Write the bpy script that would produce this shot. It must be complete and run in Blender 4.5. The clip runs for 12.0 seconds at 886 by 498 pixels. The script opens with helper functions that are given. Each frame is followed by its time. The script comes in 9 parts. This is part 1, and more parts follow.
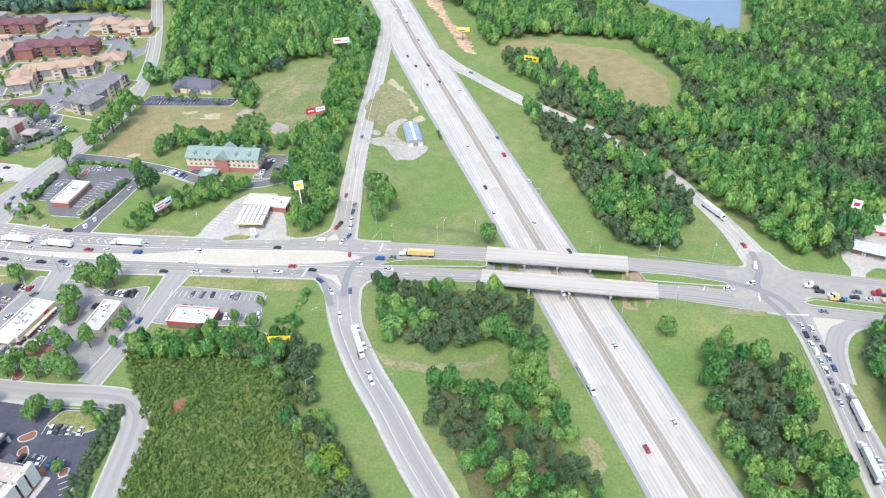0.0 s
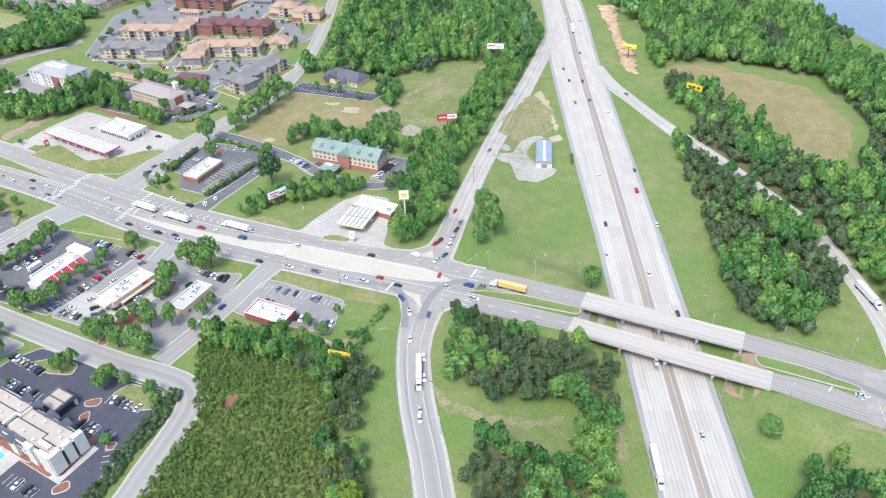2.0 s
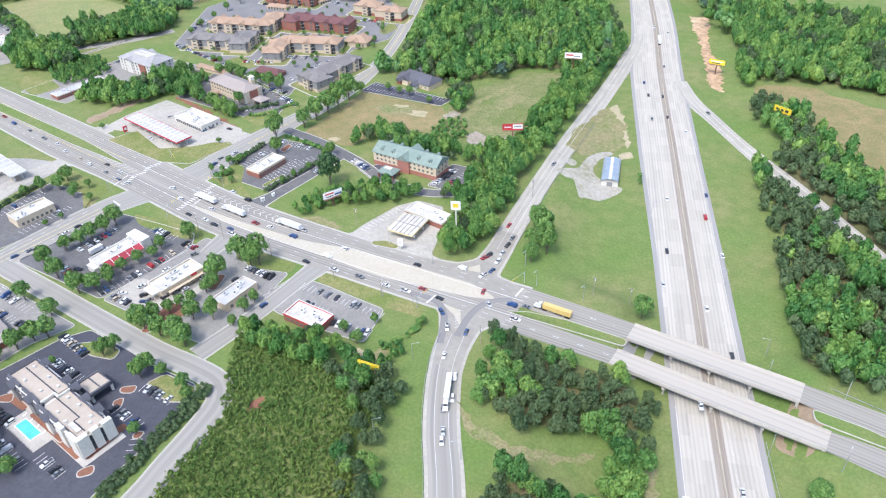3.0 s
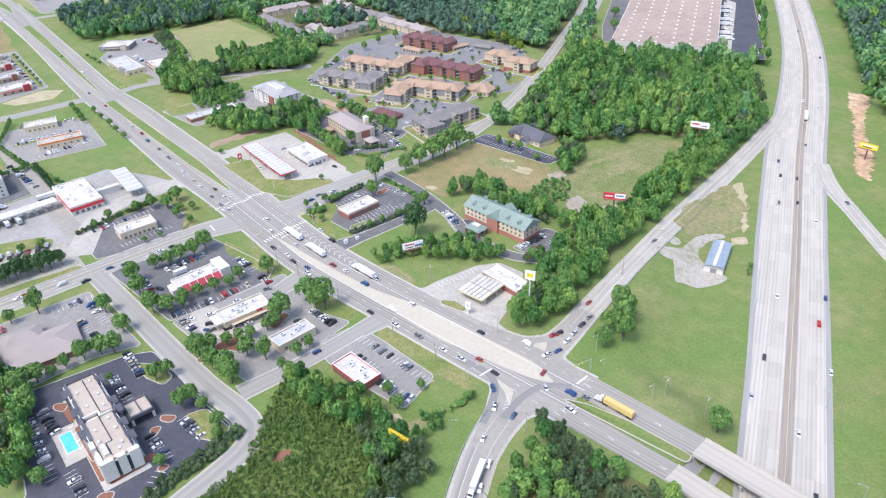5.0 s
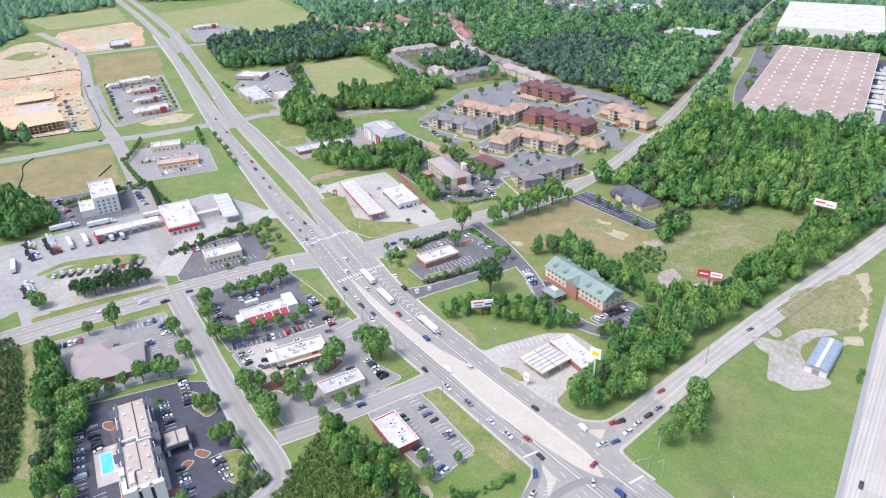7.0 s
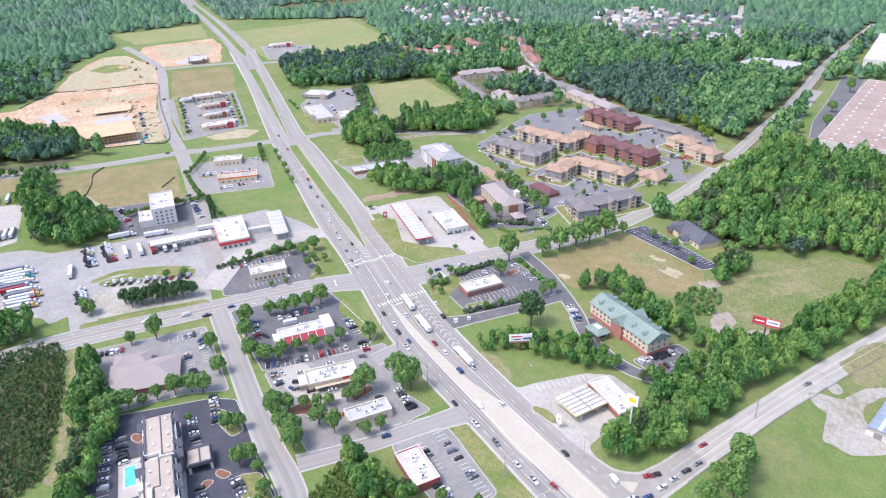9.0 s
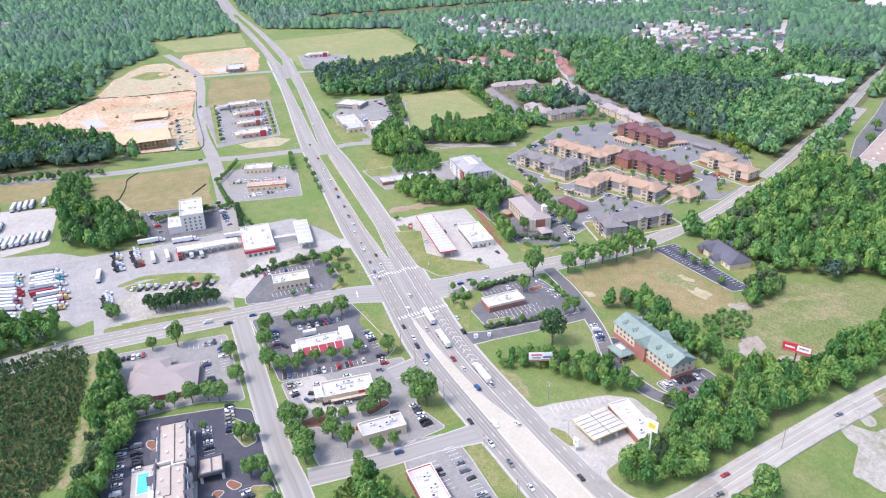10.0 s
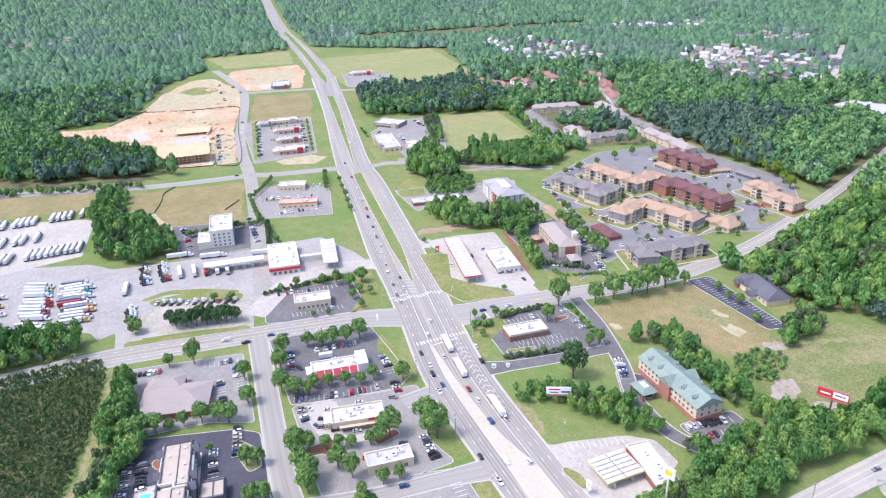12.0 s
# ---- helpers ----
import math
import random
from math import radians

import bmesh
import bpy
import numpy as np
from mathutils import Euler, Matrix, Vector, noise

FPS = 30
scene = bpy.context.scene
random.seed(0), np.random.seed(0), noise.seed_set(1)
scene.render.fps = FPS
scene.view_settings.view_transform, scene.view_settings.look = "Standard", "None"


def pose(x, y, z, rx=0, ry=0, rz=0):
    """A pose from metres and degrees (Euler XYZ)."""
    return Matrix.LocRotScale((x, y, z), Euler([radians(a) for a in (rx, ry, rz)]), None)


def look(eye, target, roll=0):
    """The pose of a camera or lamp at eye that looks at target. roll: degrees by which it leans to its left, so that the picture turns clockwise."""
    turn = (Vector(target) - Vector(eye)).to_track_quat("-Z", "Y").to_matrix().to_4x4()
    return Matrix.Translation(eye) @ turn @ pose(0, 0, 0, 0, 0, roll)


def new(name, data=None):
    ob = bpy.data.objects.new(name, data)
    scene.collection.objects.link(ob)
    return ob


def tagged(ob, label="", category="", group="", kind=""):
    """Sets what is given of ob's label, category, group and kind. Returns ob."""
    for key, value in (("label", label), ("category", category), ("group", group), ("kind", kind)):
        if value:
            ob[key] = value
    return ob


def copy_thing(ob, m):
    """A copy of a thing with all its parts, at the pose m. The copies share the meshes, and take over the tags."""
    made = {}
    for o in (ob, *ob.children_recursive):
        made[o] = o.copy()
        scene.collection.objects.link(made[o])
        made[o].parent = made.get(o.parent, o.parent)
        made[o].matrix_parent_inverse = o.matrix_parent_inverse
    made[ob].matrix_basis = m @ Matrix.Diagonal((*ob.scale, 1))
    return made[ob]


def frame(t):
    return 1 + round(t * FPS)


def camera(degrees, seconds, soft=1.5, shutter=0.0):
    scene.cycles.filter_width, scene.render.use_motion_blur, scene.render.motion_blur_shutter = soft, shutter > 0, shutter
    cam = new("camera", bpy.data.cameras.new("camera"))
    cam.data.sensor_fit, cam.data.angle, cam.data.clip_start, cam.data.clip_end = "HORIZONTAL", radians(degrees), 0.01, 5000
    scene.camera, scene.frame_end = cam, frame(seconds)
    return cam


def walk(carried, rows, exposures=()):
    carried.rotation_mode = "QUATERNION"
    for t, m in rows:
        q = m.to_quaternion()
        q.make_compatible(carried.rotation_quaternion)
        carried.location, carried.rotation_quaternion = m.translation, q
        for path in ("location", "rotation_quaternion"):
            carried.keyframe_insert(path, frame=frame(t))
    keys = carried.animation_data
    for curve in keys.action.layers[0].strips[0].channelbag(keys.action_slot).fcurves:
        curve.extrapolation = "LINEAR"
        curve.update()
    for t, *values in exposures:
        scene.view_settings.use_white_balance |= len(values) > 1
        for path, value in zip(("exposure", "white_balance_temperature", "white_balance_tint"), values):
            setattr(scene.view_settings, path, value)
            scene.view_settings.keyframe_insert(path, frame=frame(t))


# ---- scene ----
cam = camera(63.1, 12.0, soft=1.2)
METRES, EYE, TILT, LEAN, TURN = 205.0, 245.0, 0.0, 0.0, 5.1
ROWS = [
    (0.0, 0.0, 0.0, 0.0, -1.03, -36.49, 1.39),
    (0.5, 0.0488, 0.0403, -0.0022, 2.91, -36.44, 1.49),
    (1.0, 0.0949, 0.0822, -0.0038, 6.97, -36.4, 1.59),
    (1.5, 0.1377, 0.1252, -0.0061, 11.03, -36.36, 1.68),
    (2.0, 0.179, 0.1709, -0.0085, 15.24, -36.33, 1.8),
    (2.5, 0.2155, 0.2159, -0.0109, 19.41, -36.29, 1.95),
    (3.0, 0.249, 0.2624, -0.0125, 23.24, -36.09, 2.05),
    (5.0, 0.3483, 0.4529, -0.0209, 36.48, -32.46, 2.12),
    (5.5, 0.3648, 0.5011, -0.0225, 39.74, -31.53, 2.08),
    (6.0, 0.3783, 0.5491, -0.0244, 42.82, -30.59, 2.02),
    (6.5, 0.3884, 0.5973, -0.0261, 45.83, -29.69, 1.96),
    (7.0, 0.3948, 0.6352, -0.0275, 48.26, -28.98, 1.92),
    (9.0, 0.4026, 0.7292, -0.0306, 54.46, -27.18, 1.83),
    (9.5, 0.4028, 0.7527, -0.0312, 56.02, -26.74, 1.82),
    (10.0, 0.4022, 0.7758, -0.0315, 57.59, -26.3, 1.79),
    (10.5, 0.4006, 0.7988, -0.032, 59.15, -25.85, 1.76),
    (11.0, 0.3986, 0.8216, -0.0329, 60.72, -25.42, 1.74),
    (11.5, 0.3969, 0.8464, -0.0332, 61.68, -25.02, 1.72),
    (12.0, 0.3941, 0.8671, -0.0338, 61.71, -24.78, 1.7),
]
walk(cam, [(t, pose(0, 0, EYE, TILT, LEAN, TURN) @ pose(METRES * x, METRES * y, METRES * z, 90 + pitch, roll, yaw)) for t, x, y, z, yaw, pitch, roll in ROWS], exposures=[(0.0, 0.91, 5900, 11), (6.5, 0.76, 5940, 17), (12.0, 0.93, 5900, 22)])
# ---- light ----
world = bpy.data.worlds.new("hazy_sky")
scene.world = world
world.use_nodes = True
wn = world.node_tree
sky = wn.nodes.new("ShaderNodeTexSky")
sky.sky_type, sky.sun_disc = "NISHITA", False
sky.sun_elevation, sky.sun_rotation = radians(60), radians(185)
sky.air_density, sky.dust_density, sky.ozone_density = 1.2, 3.0, 1.0
wn.links.new(sky.outputs["Color"], wn.nodes["Background"].inputs["Color"])
wn.nodes["Background"].inputs["Strength"].default_value = 0.17
sun = new("sun", bpy.data.lights.new("sun", "SUN"))
sun.data.energy, sun.data.angle, sun.data.color = 1.35, radians(14), (1.0, 0.96, 0.9)
sun.matrix_world = look((-15, -175, 300), (0, 0, 0))


# ---- materials ----
def material(name, base, second=None, third=None, fine=2.0, coarse=0.08, rough=0.9, metal=0.0, bump=0.0, spread=0.0, tint="", spec=0.3, stretch=None, grain=0.0, depth=0.22):
    """A surface of up to three colours, mixed by coarse and fine noise (per metre); spread varies it from object to object."""
    m = bpy.data.materials.new(name)
    m.use_nodes = True
    nt = m.node_tree
    n, link = nt.nodes, nt.links.new
    b = n["Principled BSDF"]
    b.inputs["Roughness"].default_value, b.inputs["Metallic"].default_value = rough, metal
    b.inputs["Specular IOR Level"].default_value = spec
    second, third = second or tuple(c * 0.82 for c in base), third or tuple(c * 1.12 for c in base)
    if stretch:
        co = n.new("ShaderNodeUVMap").outputs["UV"]
    else:
        co = n.new("ShaderNodeNewGeometry").outputs["Position"]
    mp = n.new("ShaderNodeMapping")
    link(co, mp.inputs["Vector"])
    if stretch:
        mp.inputs["Scale"].default_value = (*stretch, 1)

    def blob(scale, detail, lo, hi):
        t = n.new("ShaderNodeTexNoise")
        t.inputs["Scale"].default_value, t.inputs["Detail"].default_value = scale, detail
        link(mp.outputs["Vector"], t.inputs["Vector"])
        r = n.new("ShaderNodeMapRange")
        r.inputs["From Min"].default_value, r.inputs["From Max"].default_value = lo, hi
        link(t.outputs["Fac"], r.inputs["Value"])
        return t, r.outputs["Result"]

    def mix(fac, a, bb, kind="MIX"):
        x = n.new("ShaderNodeMix")
        x.data_type, x.blend_type = "RGBA", kind
        for sock, v in ((x.inputs[0], fac), (x.inputs[6], a), (x.inputs[7], bb)):
            if isinstance(v, (tuple, float)):
                sock.default_value = (*v, 1) if isinstance(v, tuple) else v
            else:
                link(v, sock)
        return x.outputs[2]

    _, f1 = blob(coarse, 4, 0.35, 0.65)
    tf, f2 = blob(fine, 3, 0.35, 0.7)
    col = mix(f1, base, second)
    f3 = n.new("ShaderNodeMath")
    f3.operation = "MULTIPLY"
    link(f2, f3.inputs[0])
    f3.inputs[1].default_value = 0.6
    col = mix(f3.outputs[0], col, third)
    if grain:
        _, f4 = blob(grain, 2, 0.3, 0.7)
        val = n.new("ShaderNodeMapRange")
        val.inputs["To Min"].default_value, val.inputs["To Max"].default_value = 1 - depth, 1 + depth
        link(f4, val.inputs["Value"])
        speck = n.new("ShaderNodeHueSaturation")
        link(val.outputs["Result"], speck.inputs["Value"])
        link(col, speck.inputs["Color"])
        col = speck.outputs["Color"]
    if spread or tint:
        if tint == "island":
            rnd = n.new("ShaderNodeNewGeometry").outputs["Random Per Island"]
        elif tint:
            a = n.new("ShaderNodeAttribute")
            a.attribute_name = tint
            spray, blend = n.new("ShaderNodeNewGeometry"), n.new("ShaderNodeMix")
            blend.inputs[0].default_value = 0.36
            link(a.outputs["Fac"], blend.inputs[2])
            link(spray.outputs["Random Per Island"], blend.inputs[3])
            rnd = blend.outputs[0]
        else:
            rnd = n.new("ShaderNodeObjectInfo").outputs["Random"]
        hsv = n.new("ShaderNodeHueSaturation")
        for key, lo, hi in (("Value", 1 - spread, 1 + spread), ("Hue", 0.5 + 0.085 * spread, 0.5 - 0.085 * spread)):
            r = n.new("ShaderNodeMapRange")
            r.inputs["To Min"].default_value, r.inputs["To Max"].default_value = lo, hi
            link(rnd, r.inputs["Value"])
            link(r.outputs["Result"], hsv.inputs[key])
        link(col, hsv.inputs["Color"])
        col = hsv.outputs["Color"]
    link(col, b.inputs["Base Color"])
    if bump:
        bp = n.new("ShaderNodeBump")
        bp.inputs["Strength"].default_value, bp.inputs["Distance"].default_value = 0.5, bump
        link(tf.outputs["Fac"], bp.inputs["Height"])
        link(bp.outputs["Normal"], b.inputs["Normal"])
    return m


def road(name, base, pale, track, phase, strength=0.7, slab=0.0, period=1.85):
    """A road surface: patchy along its length, with two darker wheel tracks in each lane, and cast slabs where slab is their length."""
    m = material(name, base, pale, tuple(c * 0.86 for c in base), 0.55, 0.15, 0.9, stretch=(0.9, 0.014))
    nt = m.node_tree
    n, link = nt.nodes, nt.links.new
    uv = n.new("ShaderNodeUVMap").outputs["UV"]
    cut = n.new("ShaderNodeSeparateXYZ")
    link(uv, cut.inputs[0])

    def calc(kind, a, b=None):
        x = n.new("ShaderNodeMath")
        x.operation = kind
        for sock, v in zip(x.inputs, (a, b)):
            if isinstance(v, (int, float)):
                sock.default_value = v
            elif v is not None:
                link(v, sock)
        return x.outputs[0]

    off = calc("SUBTRACT", calc("ABSOLUTE", cut.outputs[0]), phase + period / 2)
    wave = calc("COSINE", calc("MULTIPLY", off, 2 * math.pi / period))
    wear = n.new("ShaderNodeMapRange")
    wear.inputs["From Min"].default_value = -0.3
    link(wave, wear.inputs["Value"])
    squeeze = n.new("ShaderNodeMapping")
    squeeze.inputs["Scale"].default_value = (0.22, 0.009, 1)
    link(uv, squeeze.inputs["Vector"])
    run = n.new("ShaderNodeTexNoise")
    run.inputs["Scale"].default_value, run.inputs["Detail"].default_value = 1.0, 3
    link(squeeze.outputs["Vector"], run.inputs["Vector"])
    patch = n.new("ShaderNodeMapRange")
    patch.inputs["From Min"].default_value, patch.inputs["From Max"].default_value = 0.36, 0.62
    patch.inputs["To Min"].default_value, patch.inputs["To Max"].default_value = 0.15 * strength, strength
    link(run.outputs["Fac"], patch.inputs["Value"])
    shade = n.new("ShaderNodeMix")
    shade.data_type = "RGBA"
    link(calc("MULTIPLY", wear.outputs["Result"], patch.outputs["Result"]), shade.inputs[0])
    link(n["Principled BSDF"].inputs["Base Color"].links[0].from_socket, shade.inputs[6])
    shade.inputs[7].default_value = (*track, 1)
    col = shade.outputs[2]
    if slab:
        both = n.new("ShaderNodeCombineXYZ")
        link(calc("FLOOR", calc("DIVIDE", cut.outputs[0], 3.7)), both.inputs[0])
        link(calc("FLOOR", calc("DIVIDE", cut.outputs[1], slab)), both.inputs[1])
        rnd = n.new("ShaderNodeTexWhiteNoise")
        rnd.noise_dimensions = "2D"
        link(both.outputs[0], rnd.inputs["Vector"])
        tone = n.new("ShaderNodeMapRange")
        tone.inputs["To Min"].default_value, tone.inputs["To Max"].default_value = 0.93, 1.06
        link(rnd.outputs["Value"], tone.inputs["Value"])
        cast = n.new("ShaderNodeHueSaturation")
        link(tone.outputs["Result"], cast.inputs["Value"])
        link(col, cast.inputs["Color"])
        col = cast.outputs["Color"]
    link(col, n["Principled BSDF"].inputs["Base Color"])
    return m


GRASS = material("mown_grass", (0.14, 0.21, 0.052), (0.215, 0.225, 0.085), (0.108, 0.175, 0.043), 0.12, 0.02, 1.0, bump=0.05, grain=0.7, depth=0.13)
LAWN = material("lawn", (0.165, 0.205, 0.055), (0.275, 0.245, 0.105), (0.12, 0.17, 0.042), 0.3, 0.06, 1.0, bump=0.05, grain=1.1, depth=0.2)
DRY = material("dry_meadow", (0.235, 0.195, 0.085), (0.31, 0.235, 0.12), (0.15, 0.175, 0.058), 0.13, 0.03, 1.0, bump=0.05, grain=0.8, depth=0.2)
ROUGH = material("rough_meadow", (0.17, 0.20, 0.065), (0.26, 0.235, 0.115), (0.10, 0.155, 0.04), 0.16, 0.035, 1.0, bump=0.1, grain=0.7, depth=0.28)
FLOOR = material("woodland_floor", (0.115, 0.125, 0.045), (0.165, 0.138, 0.07), (0.08, 0.105, 0.034), 0.3, 0.06, 1.0, grain=0.9, depth=0.2)
EARTH = material("orange_bare_earth", (0.46, 0.315, 0.185), (0.56, 0.445, 0.30), (0.39, 0.225, 0.12), 0.06, 0.015, 1.0, bump=0.1, grain=0.25, depth=0.28)
WORN = material("worn_turf", (0.235, 0.215, 0.10), (0.155, 0.19, 0.058), (0.34, 0.285, 0.17), 0.3, 0.07, 1.0, grain=0.9, depth=0.2)
HAY = material("hay_meadow", (0.235, 0.26, 0.098), (0.30, 0.275, 0.125), (0.175, 0.22, 0.075), 0.07, 0.011, 1.0, bump=0.05, grain=0.4, depth=0.15)
SAND = material("pale_bare_soil", (0.42, 0.355, 0.225), (0.30, 0.28, 0.145), (0.50, 0.42, 0.29), 0.35, 0.12, 1.0)
GRAVEL = material("pale_gravel", (0.40, 0.37, 0.315), (0.27, 0.26, 0.17), (0.47, 0.435, 0.385), 0.35, 0.06, 1.0, grain=1.0, depth=0.16)
SILT = material("dark_mud", (0.085, 0.075, 0.055), (0.16, 0.14, 0.09), (0.06, 0.07, 0.04), 0.3, 0.05, 1.0, grain=0.6, depth=0.25)
RUSTED = material("rusted_steel", (0.13, 0.095, 0.075), None, None, 1.0, 0.2, 0.7, 0.4)
PINKISH = material("pinkish_rubble", (0.36, 0.30, 0.255), (0.24, 0.22, 0.13), (0.43, 0.365, 0.32), 0.3, 0.09, 1.0, grain=0.9, depth=0.2)
MULCH = material("reddish_mulch", (0.25, 0.12, 0.075), None, None, 1.0, 0.1, 1.0)
ASPHALT = material("grey_asphalt", (0.258, 0.246, 0.221), (0.319, 0.302, 0.266), (0.207, 0.2, 0.181), 0.3, 0.035, 0.9, grain=0.9, depth=0.12)
DARKLOT = material("dark_asphalt", (0.072, 0.073, 0.088), (0.092, 0.092, 0.106), (0.06, 0.061, 0.072), 0.25, 0.05, 0.85, grain=0.8, depth=0.1)
MIDLOT = material("mid_grey_asphalt", (0.137, 0.134, 0.132), (0.177, 0.172, 0.162), (0.106, 0.105, 0.105), 0.3, 0.05, 0.88, grain=0.9, depth=0.12)
COURT = material("worn_court_asphalt", (0.20, 0.195, 0.186), (0.245, 0.237, 0.224), (0.165, 0.162, 0.157), 0.5, 0.05, 0.9)
YARD = material("stained_yard_concrete", (0.339, 0.325, 0.291), (0.278, 0.268, 0.243), (0.39, 0.37, 0.329), 0.16, 0.03, 0.9, grain=0.5, depth=0.1)
PALELOT = material("pale_concrete_lot", (0.43, 0.4, 0.338), (0.349, 0.328, 0.282), (0.481, 0.448, 0.381), 0.22, 0.035, 0.9, grain=0.6, depth=0.1)
TARMAC = road("worn_road", (0.304, 0.285, 0.243), (0.38, 0.352, 0.296), (0.142, 0.136, 0.122), 8.4, 0.6)
SLIP = material("worn_junction", (0.309, 0.288, 0.244), (0.354, 0.33, 0.277), (0.253, 0.239, 0.207), 0.3, 0.05, 0.9)
CONCRETE = road("concrete_carriageway", (0.46, 0.425, 0.352), (0.505, 0.468, 0.395), (0.27, 0.258, 0.238), 7.05, 0.5, 12.0)
SHOULDER = material("grey_shoulder", (0.305, 0.295, 0.275), (0.35, 0.335, 0.31), (0.25, 0.243, 0.23), 1.0, 0.2, 0.9, stretch=(0.6, 0.03))
DECKTOP = road("tyre_worn_deck", (0.45, 0.408, 0.335), (0.49, 0.448, 0.375), (0.26, 0.252, 0.242), 1.75, 0.5, 0.0, 3.5)
STREET = road("worn_street", (0.319, 0.303, 0.263), (0.369, 0.35, 0.301), (0.192, 0.186, 0.169), 2.4, 0.5, 0.0, 3.3)
PALERAMP = road("pale_ramp_concrete", (0.425, 0.398, 0.334), (0.471, 0.442, 0.371), (0.253, 0.242, 0.214), 2.2, 0.5, 12.0, 3.0)
MEDIAN = material("stained_median", (0.30, 0.255, 0.205), (0.36, 0.315, 0.26), (0.215, 0.185, 0.15), 1.0, 0.3, 0.9, stretch=(1.4, 0.03))
BANK = material("bare_brown_bank", (0.30, 0.22, 0.145), (0.36, 0.28, 0.19), (0.24, 0.19, 0.12), 0.5, 0.1, 1.0)
TYRE = material("tyre_worn_lane", (0.235, 0.226, 0.21), (0.28, 0.268, 0.246), (0.18, 0.174, 0.166), 0.6, 0.15, 0.9, stretch=(0.9, 0.03))
BEIGEMED = material("beige_concrete", (0.47, 0.425, 0.325), (0.505, 0.465, 0.375), (0.42, 0.375, 0.285), 0.5, 0.05, 0.9)
KERB = material("kerb_concrete", (0.46, 0.43, 0.375), None, None, 1.5, 0.2, 0.9)
FADED = material("faded_road_paint", (0.53, 0.50, 0.445), (0.46, 0.43, 0.375), None, 1.2, 0.2, 0.85)
PAINT = material("road_paint", (0.72, 0.71, 0.69), (0.55, 0.545, 0.53), None, 1.2, 0.2, 0.8)
YPAINT = material("yellow_road_paint", (0.72, 0.55, 0.2), (0.62, 0.5, 0.25), None, 1.2, 0.2, 0.8)
WATER = material("lake_water", (0.15, 0.19, 0.225), (0.17, 0.21, 0.25), None, 0.05, 0.01, 0.12, spec=0.5)
POOL = material("pool_water", (0.10, 0.50, 0.58), (0.14, 0.58, 0.66), None, 0.8, 0.2, 0.1, spec=0.5)


# ---- the lie of the land ----
HIGHWAY = [(250, -330), (140, 0), (81.5, 178), (40.9, 300), (7.3, 404), (-32, 525), (-75.7, 657), (-120, 800), (-175, 950), (-285, 1205), (-420, 1500), (-700, 2000)]
ARTERY = [(-60, 319), (-5, 318), (73, 309), (140, 300), (330, 278)]


def off_line(x, y, line):
    """Distance of points from a bent line."""
    x, y = np.asarray(x, float), np.asarray(y, float)
    best = np.full(np.broadcast(x, y).shape, 1e9)
    for (ax, ay), (bx, by) in zip(line, line[1:]):
        dx, dy = bx - ax, by - ay
        u = np.clip(((x - ax) * dx + (y - ay) * dy) / (dx * dx + dy * dy), 0, 1)
        best = np.minimum(best, np.hypot(x - ax - u * dx, y - ay - u * dy))
    return best


def fall(d, near, far):
    u = np.clip((far - d) / (far - near), 0, 1)
    return u * u * (3 - 2 * u)


def height(x, y):
    """The ground: level, but for the cutting of the highway, which the crossing road spans on a bank."""
    d = off_line(x, y, HIGHWAY)
    bank = fall(off_line(x, y, ARTERY), 24, 46)
    return -7.0 * (bank * fall(d, 29, 42) + (1 - bank) * fall(d, 44, 86))


def hz(x, y):
    """The same for one place."""
    if x < -260 and y < 900 or x > 300:
        return 0.0

    def off(line):
        best = 1e18
        for (ax, ay), (bx, by) in zip(line, line[1:]):
            dx, dy = bx - ax, by - ay
            u = min(1.0, max(0.0, ((x - ax) * dx + (y - ay) * dy) / (dx * dx + dy * dy)))
            best = min(best, (x - ax - u * dx) ** 2 + (y - ay - u * dy) ** 2)
        return math.sqrt(best)

    def ease(d, near, far):
        u = min(1.0, max(0.0, (far - d) / (far - near)))
        return u * u * (3 - 2 * u)

    d = off(HIGHWAY)
    if d > 86:
        return 0.0
    bank = ease(off(ARTERY), 24, 46)
    return -7.0 * (bank * ease(d, 29, 42) + (1 - bank) * ease(d, 44, 86))


# ---- mesh helpers ----
def mesh_of(name, verts, faces, mat, smooth=False):
    me = bpy.data.meshes.new(name)
    me.from_pydata([tuple(map(float, v)) for v in verts], [], [tuple(map(int, f)) for f in faces])
    me.materials.append(mat)
    if smooth:
        me.shade_smooth()
    return me


def part(name, geo, mat, parent=None, label="", at=None):
    """One mesh object of a (verts, faces) pair or a ready mesh, under its thing."""
    me = geo if isinstance(geo, bpy.types.Mesh) else mesh_of(name, geo[0], geo[1], mat)
    ob = new(name, me)
    ob.parent = parent
    if at is not None:
        ob.matrix_basis = at
    return tagged(ob, label)


def thing(name, label, category, m=None, group=""):
    ob = new(name)
    ob.empty_display_size = 1
    if m is not None:
        ob.matrix_basis = m
    return tagged(ob, label, category, group)


def setting(name, geo, mat, label="", category=""):
    return tagged(part(name, geo, mat), label, category, kind="structure")


def join(*geos):
    verts, faces = [], []
    for v, f in geos:
        k = len(verts)
        verts += list(v)
        faces += [tuple(i + k for i in q) for q in f]
    return verts, faces


def box(x0, x1, y0, y1, z0, z1):
    v = [(x, y, z) for z in (z0, z1) for x, y in ((x0, y0), (x1, y0), (x1, y1), (x0, y1))]
    return v, [(3, 2, 1, 0), (4, 5, 6, 7), (0, 1, 5, 4), (1, 2, 6, 5), (2, 3, 7, 6), (3, 0, 4, 7)]


